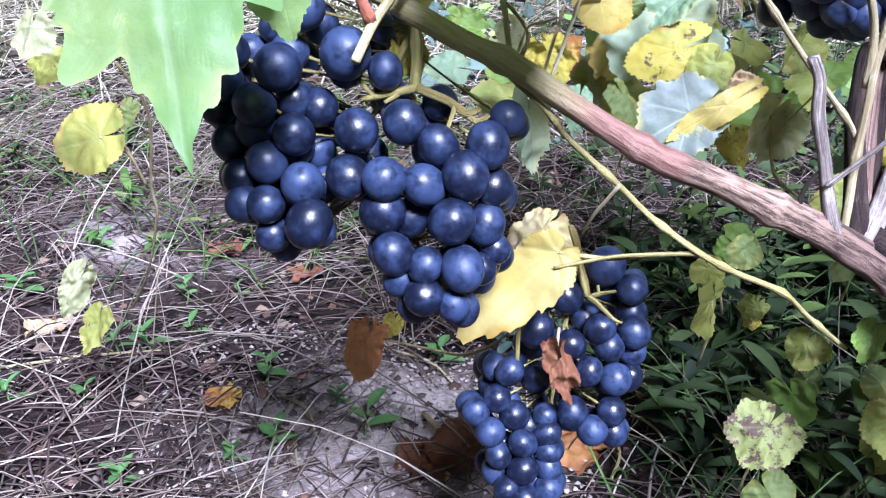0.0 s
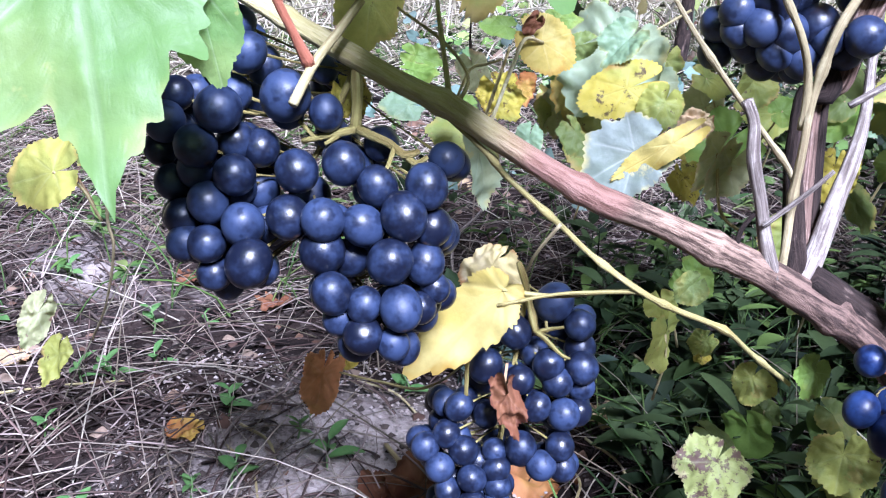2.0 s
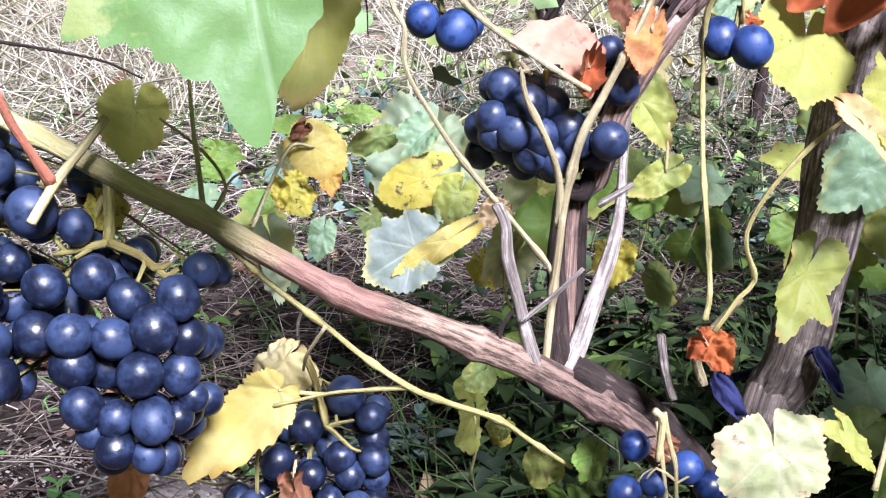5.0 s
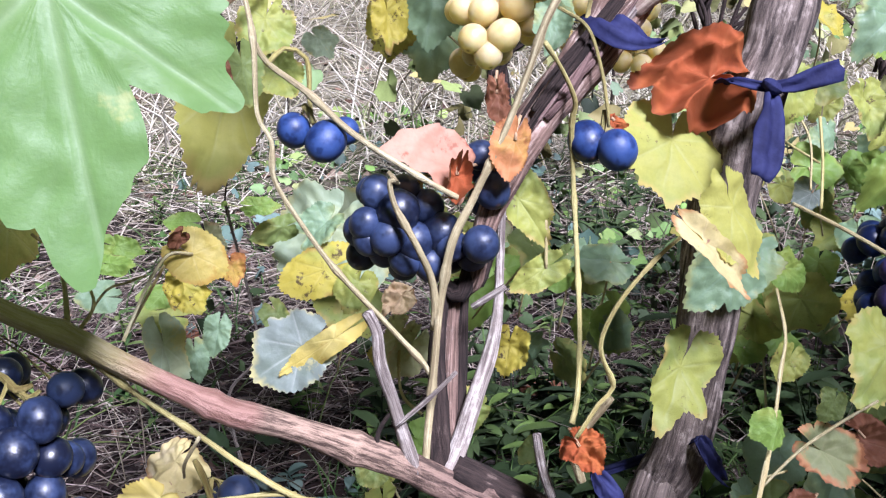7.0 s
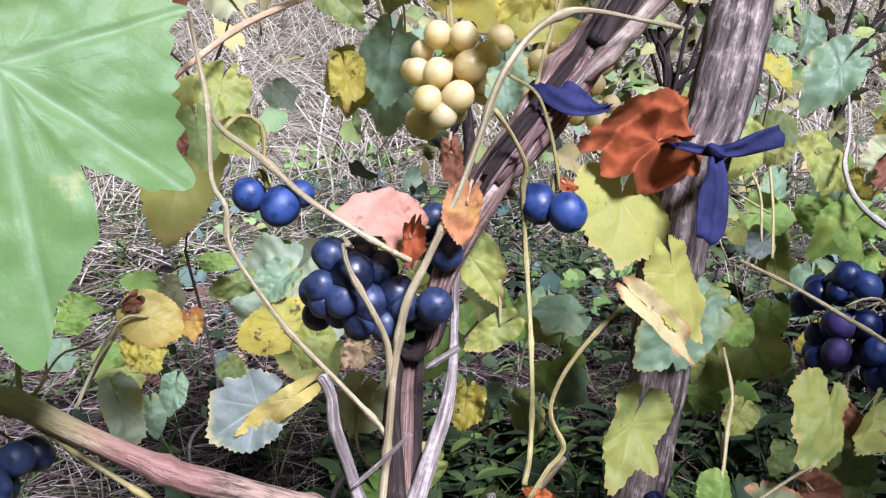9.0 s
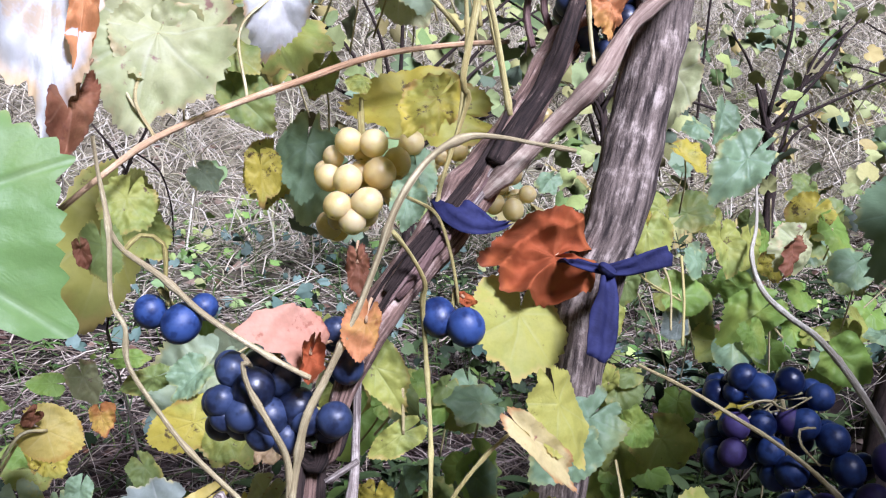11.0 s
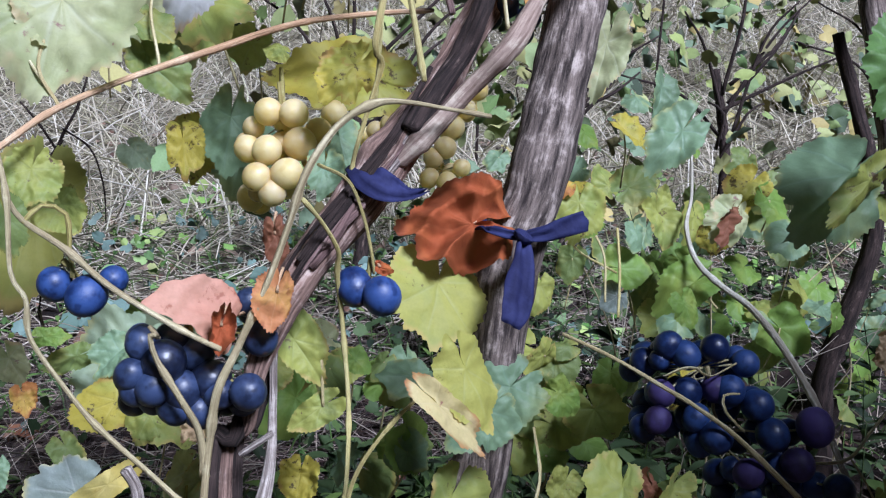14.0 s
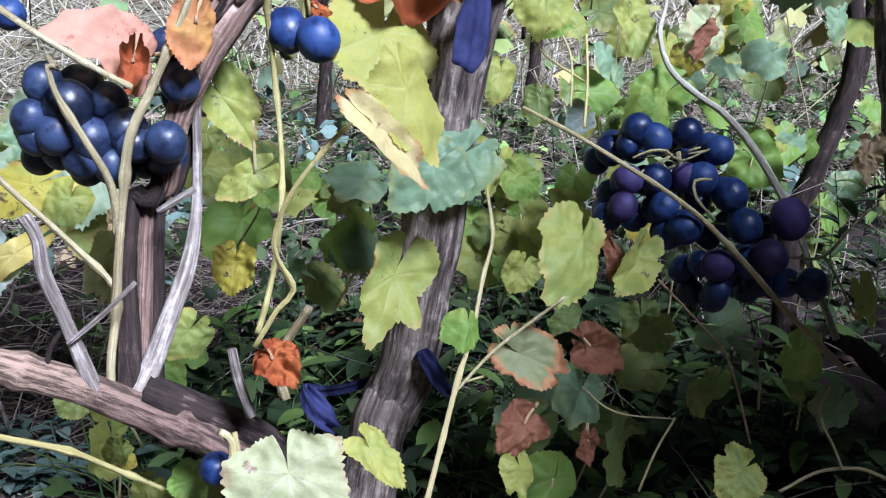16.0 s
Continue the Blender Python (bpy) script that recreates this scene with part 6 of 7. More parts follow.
leaf(vine, "dull", (0.1971, 0.5538, 0.3091), (0.1815, 0.5482, 0.2959), "olive leaf under the cane", width=0.9)
leaf(vine, "lime", (0.2161, 0.5754, 0.2576), (0.2055, 0.5694, 0.2435), "yellow leaf with brown base", width=0.9, crumple=0.3)
leaf(vine, "fresh", (0.26, 0.5027, 0.2758), (0.2499, 0.4888, 0.2582), "green leaf low at the trunk", width=0.95, roll=-15)
leaf(vine, "lime", (0.2347, 0.5308, 0.255), (0.2225, 0.5228, 0.236), "yellow-green leaf low at the trunk", width=1.0, roll=10, seed=52)
leaf(vine, "blotched", (0.2164, 0.5194, 0.2026), (0.191, 0.5024, 0.1753), "green leaf with grey-brown blotches", width=1.0, fold=-0.1, seed=8)
leaf(vine, "lime", (0.292, 0.5133, 0.2137), (0.2847, 0.499, 0.18), "yellow-green leaf near the soil", width=1.0, seed=12)
leaf(vine, "dull", (0.214, 0.5188, 0.1497), (0.2329, 0.5077, 0.1236), "dark green leaf near the soil", width=0.9)
leaf(vine, "spotted", (0.2123, 0.5891, 0.2387), (0.2242, 0.5868, 0.2333), "small yellow leaf", width=1.0, crumple=0.2)
leaf(vine, "pale", (0.2906, 0.3477, 0.3737), (0.2944, 0.3264, 0.3364), "broad bleached leaf with scorched patches", width=1.0, seed=14, cup=-0.15, wave=0.09, crumple=0.12, fold=0.1)
leaf(vine, "sunny", (0.3177, 0.3520, 0.3786), (0.3433, 0.3420, 0.3502), "yellow-green leaf beside a bleached one", fit=0.6, width=0.62, wave=0.1, seed=15)
leaf(vine, "dull", (0.2687, 0.5285, 0.2495), (0.2741, 0.5229, 0.2363), "dull green leaf", width=1.0)
leaf(vine, "lime", (0.1945, 0.6611, 0.4083), (0.1787, 0.6495, 0.3809), "yellow-green leaf behind the cane", width=0.8)
leaf(vine, "pale", (0.2292, 0.605, 0.3786), (0.2069, 0.5927, 0.3495), "pale folded leaf behind the cane", width=0.55, fold=0.5)
leaf(vine, "spotted", (0.2065, 0.6588, 0.3517), (0.2228, 0.6484, 0.3273), "small blotched yellow leaf", width=0.8, crumple=0.3)
leaf(vine, "lime", (0.2908, 0.7574, 0.4048), (0.2705, 0.7451, 0.3758), "yellow-green leaf deeper in the row", width=0.9)
leaf(vine, "fresh", (0.2372, 0.9683, 0.3898), (0.2144, 0.9527, 0.353), "green leaf deeper in the row", width=0.9)
leaf(vine, "pale", (0.0592, 0.8624, 0.3962), (0.0745, 0.8484, 0.3633), "pale leaf over the dry grass", width=0.7)
leaf(vine, "lime", (0.2664, 0.5869, 0.3358), (0.2478, 0.5767, 0.3118), "yellow-green leaf beside the trunk", width=0.9)
leaf(vine, "fresh", (0.2369, 0.7218, 0.2443), (0.2603, 0.7127, 0.2227), "green leaf over the weeds", width=0.9)
# left, standing over the soil
leaf(vine, "sunny", (-0.2155, 0.6007, 0.3683), (-0.2643, 0.6059, 0.3551), "pale yellowing leaf on a thin stalk", width=0.85, crumple=0.05, fold=0.1, stalk=[(-0.2076, 0.6247, 0.3226), (-0.2114, 0.6052, 0.3534)])
leaf(vine, "pale", (-0.2173, 0.5084, 0.4582), (-0.2233, 0.4991, 0.4361), "pale leaf turned edge-on to the light", width=0.9, cup=0.2)
leaf(vine, "lime", (-0.2499, 0.6024, 0.4236), (-0.2607, 0.5933, 0.402), "pale yellow leaf", width=0.9)
leaf(vine, "dull", (-0.2241, 0.6676, 0.3724), (-0.2322, 0.6588, 0.3517), "dull green leaf", width=0.5)
leaf(vine, "pale", (-0.3235, 0.7757, 0.1919), (-0.3439, 0.7567, 0.1473), "withered pale leaf", width=0.5, crumple=0.35)
leaf(vine, "lime", (-0.302, 0.7518, 0.1612), (-0.3196, 0.736, 0.1241), "pale green leaf near the soil", width=0.6, fold=0.2)
tube("tendril", [(-0.2085, 0.5989, 0.4153, 0.00144), (-0.2005, 0.6253, 0.3751, 0.00154), (-0.2168, 0.6626, 0.3094, 0.00168), (-0.2187, 0.6731, 0.2829, 0.00173), (-0.2444, 0.7109, 0.2184, 0.0014), (-0.2801, 0.7617, 0.159, 0.00153)], M["straw_shoot"], vine, sides=6, step=0.006)
tube("tendril", [(-0.2205, 0.6193, 0.361, 0.00115), (-0.2155, 0.6309, 0.3372, 0.00119), (-0.2179, 0.6452, 0.3198, 0.00122)], M["tan_shoot"], vine, sides=6, step=0.006)
leaf(vine, "blue", (0.0631, 0.6992, 0.3446), (0.0674, 0.6866, 0.3148), "small grey-green leaf behind the cane", width=0.5)
leaf(vine, "flame", (0.0933, 0.7254, 0.4063), (0.0977, 0.7153, 0.3824), "yellow leaf with rust spots", width=0.7, crumple=0.2)

# ---- upper leaves about the tied stem ----
leaf(vine, "dull", (0.1191, 0.5550, 0.5802), (0.1241, 0.5550, 0.5443), "olive leaf with an eaten brown hole", fit=0.72, width=0.62, fold=-0.2, oval=0.4, wave=0.06, facing=(0.1, -0.9, 0.3), seed=61)
leaf(vine, "brown", (0.1093, 0.5490, 0.5692), (0.1122, 0.5490, 0.5554), "brown eaten patch", fit=1.0, width=0.5, crumple=0.3, around=60, rings=6, facing=(0.1, -0.9, 0.3), seed=161)
leaf(vine, "sunny", (0.0921, 0.9300, 0.5455), (0.0617, 0.8600, 0.4256), "pale yellow-green pointed leaf hanging over the straw", fit=0.82, width=0.46, deep=0.2, oval=0.15, fold=0.1, crumple=0.05, facing=(0.3, -0.75, 0.6), seed=62)
leaf(vine, "lime", (0.2792, 0.5473, 0.4986), (0.3031, 0.5309, 0.46), "folded green leaf below the dry leaves", width=0.55, fold=0.5, seed=63)
leaf(vine, "lime", (0.3092, 0.5371, 0.449), (0.2783, 0.5302, 0.4325), "yellow-green lower half of a folded leaf", width=0.5, fold=0.2, stalk=[(0.3015, 0.5377, 0.4759)])
leaf(vine, "sunny", (0.3770, 0.5280, 0.5382), (0.3572, 0.4900, 0.4914), "broad yellow-green leaf with brown freckles", fit=0.76, width=0.84, fold=0.05, wave=0.06, facing=(0.2, -0.8, 0.55), seed=65)
leaf(vine, "sunny", (0.3465, 0.3920, 0.5296), (0.3654, 0.3840, 0.4826), "curled yellow-green leaf", fit=0.72, width=0.56, fold=-0.2, wave=0.10, facing=(0.3, -0.85, 0.4), seed=66)
leaf(vine, "cream", (0.3290, 0.3860, 0.5081), (0.3610, 0.3780, 0.4730), "pale dry rolled edge of the curled leaf", fit=0.8, width=0.30, fold=0.5, wave=0.12, crumple=0.1, facing=(0.2, -0.85, 0.5), seed=67)
leaf(vine, "blue", (0.3936, 0.46, 0.472), (0.3628, 0.4483, 0.4443), "grey-green leaf behind the curled one", width=0.8)
leaf(vine, "spotted", (0.3895, 0.6900, 0.6418), (0.2791, 0.6900, 0.6555), "yellow leaf with broad brown blotches over the pale grapes", fit=0.74, width=0.55, droop=0.1, wave=0.12, crumple=0.1, seed=70, facing=(0.1, -0.75, 0.65))
leaf(vine, "lime", (0.2957, 0.6511, 0.6663), (0.2789, 0.653, 0.6707), "small yellow-green leaf", width=0.8)
leaf(vine, "spotted", (0.3417, 0.5969, 0.6666), (0.3072, 0.5843, 0.6368), "blotched yellow leaf", width=0.8, crumple=0.2)
leaf(vine, "pale", (0.1599, 0.6175, 0.715), (0.1364, 0.5726, 0.6349), "pale yellow-green leaf high on the vine", width=0.95, stalk=[(0.1515, 0.5708, 0.6333), (0.1399, 0.588, 0.6584)], stalk_kind="stalk", seed=72)
leaf(vine, "dull", (0.1975, 0.6602, 0.6622), (0.2297, 0.6472, 0.6315), "olive green leaf", width=0.7)
leaf(vine, "dull", (0.1885, 0.6608, 0.6891), (0.2189, 0.6528, 0.6702), "olive green leaf", width=0.8)
leaf(vine, "spotted", (0.2376, 0.8094, 0.6042), (0.2255, 0.7879, 0.5535), "olive yellow leaf", width=0.7, fold=0.2)
leaf(vine, "blue", (0.28, 0.8305, 0.6026), (0.2587, 0.8038, 0.5397), "grey-green leaf", width=0.75, stalk=[(0.2948, 0.7911, 0.561), (0.2677, 0.8138, 0.5888)])
leaf(vine, "mint", (0.1678, 0.9897, 0.5681), (0.1904, 0.9799, 0.5451), "small grey-green leaf", width=0.9)
leaf(vine, "blue", (0.3104, 0.5698, 0.6027), (0.3025, 0.5573, 0.5734), "green leaf behind the stems", width=0.6)
leaf(vine, "fresh", (0.0063, 0.667, 0.4223), (0.0314, 0.6657, 0.4191), "small fresh green leaf", width=0.6)
leaf(vine, "fresh", (0.0946, 0.703, 0.4558), (0.0903, 0.7022, 0.4539), "small green leaf", width=0.7)
leaf(vine, "fresh", (0.1092, 0.7019, 0.4532), (0.1366, 0.7014, 0.4522), "small green leaf", width=0.5)
leaf(vine, "fresh", (0.0064, 0.6919, 0.4297), (0.0356, 0.6889, 0.4225), "small fresh green leaf", width=0.5)
leaf(vine, "blue", (0.1752, 0.6984, 0.445), (0.1483, 0.6884, 0.4215), "dull green leaf", width=0.8)
leaf(vine, "dull", (0.1445, 0.7159, 0.4349), (0.1091, 0.7111, 0.4237), "dull green leaf", width=0.5)
leaf(vine, "spotted", (0.2964, 0.604, 0.3762), (0.2882, 0.5916, 0.347), "olive leaf with brown base behind the trunk", width=0.8, crumple=0.2)
# the crown seen from below its top
leaf(vine, "yellow", (0.1883, 0.6304, 0.8224), (0.1645, 0.6183, 0.7937), "yellow leaf high on the vine", width=0.95)
leaf(vine, "lime", (0.2245, 0.6811, 0.8138), (0.2527, 0.6724, 0.7932), "pale yellow leaf high on the vine", width=0.95)
leaf(vine, "lime", (0.2116, 0.6459, 0.7819), (0.2188, 0.6356, 0.7577), "pale yellow-green leaf", width=0.9)
leaf(vine, "mint", (0.3102, 0.6128, 0.8063), (0.278, 0.5921, 0.7575), "grey-green leaf high on the vine", width=0.75, fold=0.2)
leaf(vine, "mint", (0.337, 0.6157, 0.7876), (0.3099, 0.5991, 0.7486), "silvery underside of a leaf", width=0.6, fold=0.3)
leaf(vine, "yellow", (0.3403, 0.6336, 0.8299), (0.32, 0.612, 0.7789), "yellow leaf with brown edge", width=0.5, fold=0.2)
leaf(vine, "mint", (0.4124, 0.6293, 0.8452), (0.3769, 0.6077, 0.7944), "grey-green leaf", width=0.6, fold=0.15)
leaf(vine, "pale", (0.4901, 0.5866, 0.8471), (0.4876, 0.5679, 0.8029), "pale leaf over the dark bunch", width=1.0, stalk=[(0.4929, 0.5626, 0.7649), (0.4919, 0.5692, 0.7932)])
leaf(vine, "lime", (0.2822, 0.6687, 0.8358), (0.2526, 0.6626, 0.8212), "yellow-green leaf", width=1.0)
leaf(vine, "spotted", (0.1508, 0.6641, 0.8248), (0.185, 0.6577, 0.8098), "blotched yellow leaf", width=0.9)
leaf(vine, "white", (0.1946, 0.6913, 0.7611), (0.176, 0.6707, 0.7125), "silvery white dry leaf", width=0.75, crumple=0.25)
leaf(vine, "white", (0.2356, 0.6834, 0.7424), (0.2216, 0.6585, 0.6837), "pale silvery leaf", width=0.62, stalk=[(0.2089, 0.625, 0.6561), (0.2059, 0.6548, 0.7007)], fold=0.2)
leaf(vine, "pale", (0.1479, 0.6139, 0.7067), (0.1587, 0.5937, 0.659), "pale yellow leaf on a stalk", width=0.95, stalk=[(0.1511, 0.5723, 0.6343), (0.1308, 0.5985, 0.6703)], stalk_kind="stalk", seed=81)
leaf(vine, "dull", (0.1951, 0.6648, 0.6729), (0.2206, 0.6517, 0.6422), "olive leaf behind the tan shoot", width=0.8)
leaf(vine, "dull", (0.1845, 0.6947, 0.6923), (0.2263, 0.691, 0.6835), "olive leaf", width=0.5)
leaf(vine, "dull", (0.1702, 0.6659, 0.7779), (0.1778, 0.6529, 0.7474), "olive leaf", width=0.7, fold=0.3)
leaf(vine, "lime", (0.1368, 0.5704, 0.604), (0.1257, 0.5579, 0.5748), "pale green leaf below the tan shoot", width=0.9)
leaf(vine, "lime", (0.1349, 0.6634, 0.5673), (0.1506, 0.6516, 0.5396), "pale green leaf", width=0.9)
leaf(vine, "dull", (0.1114, 0.6127, 0.7549), (0.1284, 0.616, 0.7627), "olive leaf at the end of a shoot", width=0.8)
leaf(vine, "lime", (0.3873, 0.65, 0.7916), (0.3727, 0.6442, 0.778), "small lime leaf", width=0.9)
leaf(vine, "pale", (0.5856, 0.7395, 0.6954), (0.561, 0.712, 0.6305), "pale yellow leaf behind the post", width=0.45)
leaf(vine, "blue", (0.3319, 0.6621, 0.6155), (0.338, 0.6461, 0.5778), "green leaf beside the pale grapes", width=0.6)
leaf(vine, "blue", (0.264, 0.7542, 0.6277), (0.2523, 0.7294, 0.5691), "grey-green leaf beside the pale grapes", width=0.7)
leaf(vine, "spotted", (0.2213, 0.745, 0.6061), (0.2247, 0.7271, 0.5638), "olive yellow leaf", width=0.6, fold=0.2)
leaf(vine, "orange", (0.3157, 0.6382, 0.7638), (0.3293, 0.6437, 0.7769), "orange leaf edge", width=0.5, crumple=0.3)

leaf(vine, "mint", (0.2201, 0.8784, 0.4066), (0.1569, 0.8784, 0.3493), "blue-green leaf behind the shaded bunch", fit=0.72, width=0.7, wave=0.08, facing=(0.2, -0.85, 0.5))
leaf(vine, "mint", (0.0538, 0.6000, 0.3928), (0.0631, 0.6000, 0.3388), "narrow grey-green leaf beside the large bunch", fit=0.8, width=0.42, fold=0.3, facing=(0.5, -0.8, 0.3))
leaf(vine, "fresh", (0.0802, 0.6400, 0.4562), (0.0556, 0.6400, 0.4577), "small fresh green leaf behind the cane", fit=0.72, width=0.6, facing=(0.1, -0.8, 0.6))
leaf(vine, "fresh", (0.0547, 0.6600, 0.3979), (0.0294, 0.6600, 0.3962), "small fresh green leaf behind the cane", fit=0.72, width=0.7, facing=(0.1, -0.8, 0.6))
leaf(vine, "blue", (0.0165, 0.6600, 0.3986), (-0.0137, 0.6600, 0.3977), "small blue-green leaf behind the cane", fit=0.72, width=0.7, facing=(0.1, -0.8, 0.6))
leaf(vine, "lime", (0.0581, 0.7000, 0.3670), (0.0192, 0.7000, 0.3700), "yellow-green leaf behind the bunch stalk", fit=0.72, width=0.7, facing=(0.1, -0.8, 0.6))

# ---- withered leaves caught in the vine ----
loose_leaf("brown", (0.0694, 0.5058, 0.2601), (0.0752, 0.4966, 0.2256), "withered brown leaf caught among the grapes", width=0.46, bites=3, crumple=0.3, crease=0.9, seed=90)
loose_leaf("pink", (0.2430, 0.5110, 0.5140), (0.1941, 0.5049, 0.5265), "dry pinkish-brown leaf folded over a shoot", facing=(0.15, -0.80, 0.58), wave=0.04, pleat=0.02, pleats=5, crumple=0.05, crease=0.25, teeth=0.03, bites=0, fit=1.0, seed=91, lobes=((0, 1.0), (15, 0.86), (40, 0.66), (65, 0.53), (90, 0.44), (120, 0.2), (180, 0.05)), lobes_other=((0, 1.0), (12, 0.66), (25, 0.46), (60, 0.38), (90, 0.40), (120, 0.2), (180, 0.05)))
loose_leaf("red", (0.2389, 0.4990, 0.5133), (0.2357, 0.4890, 0.4968), "dark red curled tip of a dry leaf", width=0.55, curl=1.2, crumple=0.35, around=60, rings=7, fit=1.0)
loose_leaf("orange", (0.2711, 0.4920, 0.5395), (0.2650, 0.4860, 0.5100), "dry orange leaf hooked on a cut stem", width=0.62, fold=-0.5, crease=0.25, wave=0.05, oval=0.3, fit=0.8, seed=93, facing=(0.2, -0.9, 0.3))
loose_leaf("red", (0.4180, 0.5215, 0.5640), (0.3440, 0.5300, 0.5585), "large crumpled rust-red leaf beside the tie", width=0.74, pleat=0.09, pleats=5, crumple=0.10, crease=0.75, wave=0.05, oval=0.1, teeth=0.05, rings=22, around=200, bites=3, fit=0.70, seed=94, facing=(0.05, -0.85, 0.5))
loose_leaf("brown", (0.2774, 0.5821, 0.555), (0.2792, 0.5695, 0.5252), "brown rolled leaf on the stem", width=0.5, crumple=0.3, crease=0.4, seed=95)
loose_leaf("white", (0.1062, 0.5332, 0.7469), (0.1058, 0.4745, 0.6341), "large curled white dry leaf", width=0.34, fold=0.3, crumple=0.18, bites=3, fit=0.85, seed=96)
loose_leaf("brown", (0.1206, 0.4887, 0.6675), (0.1129, 0.4642, 0.6226), "dark red-brown rolled side of a dry leaf", width=0.36, crumple=0.25, crease=0.3, fold=0.5, seed=97)
loose_leaf("orange", (0.1248, 0.5202, 0.7291), (0.1206, 0.4875, 0.6647), "orange-brown dry leaf edge", width=0.2, crumple=0.3, seed=98)
loose_leaf("tan", (0.0404, 0.6612, 0.6901), (0.0336, 0.6526, 0.6698), "tan dry leaf high on the vine", width=0.8, crumple=0.4, seed=99)
loose_leaf("orange", (0.4487, 0.5867, 0.7321), (0.4424, 0.5673, 0.6942), "small orange leaf caught under the dark bunch", width=0.5, crumple=0.5, seed=100)
loose_leaf("orange", (0.4194, 0.6052, 0.7628), (0.4038, 0.5954, 0.7398), "small orange leaf at the bunch", width=0.5, crumple=0.4, seed=101)
loose_leaf("brown", (0.1529, 0.6384, 0.7642), (0.1514, 0.6203, 0.7217), "hanging brown dry leaf", width=0.5, crumple=0.25, crease=0.3, seed=102)
loose_leaf("red", (0.2949, 0.4403, 0.3743), (0.3097, 0.4244, 0.3627), "crumpled rust-red leaf at the foot of the post", width=0.9, crumple=0.6, seed=103)
loose_leaf("brown", (0.2861, 0.4727, 0.2972), (0.2993, 0.4672, 0.2843), "withered brown leaf behind the low grapes", width=0.8, crumple=0.3, crease=0.4, seed=104)
loose_leaf("brown", (0.4928, 0.4818, 0.3441), (0.522, 0.4745, 0.3271), "withered brown leaf in the shade", width=0.7, crumple=0.25, crease=0.3, seed=105)
loose_leaf("brown", (0.447, 0.4477, 0.315), (0.421, 0.4412, 0.2999), "withered brown leaf in the shade", width=0.7, crumple=0.25, crease=0.3, seed=106)
loose_leaf("brown", (0.5047, 0.4852, 0.2755), (0.5025, 0.4768, 0.2557), "withered brown leaf in the shade", width=0.6, crumple=0.25, crease=0.3, seed=107)

# ---- the vine beside it, past the post ----
vine_b = thing("grapevine", (0.7658, 0.5473, 0.2425), "grapevine with yellow-green leaves and pale bent shoots", "vine")
tube("trunk", [(0.87, 0.86, -0.03, 0.012), (1.0237, 0.7282, 0.0801, 0.01377), (0.9457, 0.7149, 0.1767, 0.01174), (0.7934, 0.6007, 0.2661, 0.00578)], M["bark_dark"], vine_b, rough=0.25, sides=14, step=0.005)
tube("shoot", [(0.769, 0.574, 0.2799, 0.00376), (0.7458, 0.585, 0.3315, 0.00338), (0.7406, 0.6126, 0.3709, 0.00406), (0.7292, 0.6525, 0.4137, 0.00416), (0.7214, 0.6968, 0.4413, 0.00398), (0.706, 0.725, 0.4564, 0.00372), (0.6954, 0.7545, 0.4747, 0.00346), (0.7011, 0.7875, 0.5013, 0.00284), (0.7179, 0.8107, 0.5303, 0.00217), (0.738, 0.8531, 0.5791, 0.00195)], M["pale_shoot"], vine_b, "pale bent shoot", knots=0.2, sides=10, step=0.005, seed=2)
tube("shoot", [(0.4713, 0.5496, 0.4783, 0.00146), (0.5066, 0.5422, 0.4608, 0.00173), (0.538, 0.5289, 0.4424, 0.00198), (0.5631, 0.5191, 0.427, 0.002), (0.5887, 0.5087, 0.4076, 0.00226), (0.6226, 0.5002, 0.3749, 0.00256), (0.6609, 0.5012, 0.3386, 0.00266), (0.7353, 0.5193, 0.279, 0.00289)], M["stalk"], vine_b, "long straight pale shoot", knots=0.25, sides=9, step=0.005, seed=3)
tube("shoot", [(0.6539, 0.5079, 0.3802, 0.00105), (0.6997, 0.5258, 0.3712, 0.00165), (0.7408, 0.5513, 0.3801, 0.00144), (0.7724, 0.5671, 0.3917, 0.00148)], M["stalk"], vine_b, sides=7, step=0.005)
tube("shoot", [(0.7021, 0.5258, 0.371, 0.0011), (0.7118, 0.5184, 0.3536, 0.0011), (0.7207, 0.5086, 0.3305, 0.00111)], M["stalk"], vine_b, sides=7, step=0.005)
tube("shoot", [(0.3592, 0.365, 0.3249, 0.00163), (0.3684, 0.3749, 0.3483, 0.00165), (0.3788, 0.386, 0.3745, 0.00167), (0.392, 0.4043, 0.3921, 0.00134), (0.4039, 0.4245, 0.4139, 0.00138), (0.4146, 0.4418, 0.4291, 0.00122), (0.4174, 0.4616, 0.4501, 0.00104)], M["stalk"], vine_b, "pale upright shoot before the post", knots=0.35, sides=9, step=0.005, seed=4, spacing=0.03)
tube("shoot", [(0.3776, 0.3845, 0.3708, 0.00111), (0.3944, 0.3822, 0.391, 0.0011), (0.412, 0.3781, 0.4071, 0.00109), (0.4244, 0.3685, 0.4228, 0.00089)], M["stalk"], vine_b, "leaf-bearing side shoot", sides=8, step=0.005)
tube("shoot", [(0.383, 0.3948, 0.3697, 0.00095), (0.3975, 0.3959, 0.3722, 0.00077)], M["stalk"], vine_b, sides=7, step=0.005)
tube("shoot", [(0.5383, 0.4768, 0.3835, 0.00095), (0.5709, 0.4741, 0.3516, 0.00097), (0.5952, 0.4732, 0.324, 0.001), (0.6184, 0.4691, 0.263, 0.00103)], M["tan_shoot"], vine_b, sides=7, step=0.006)
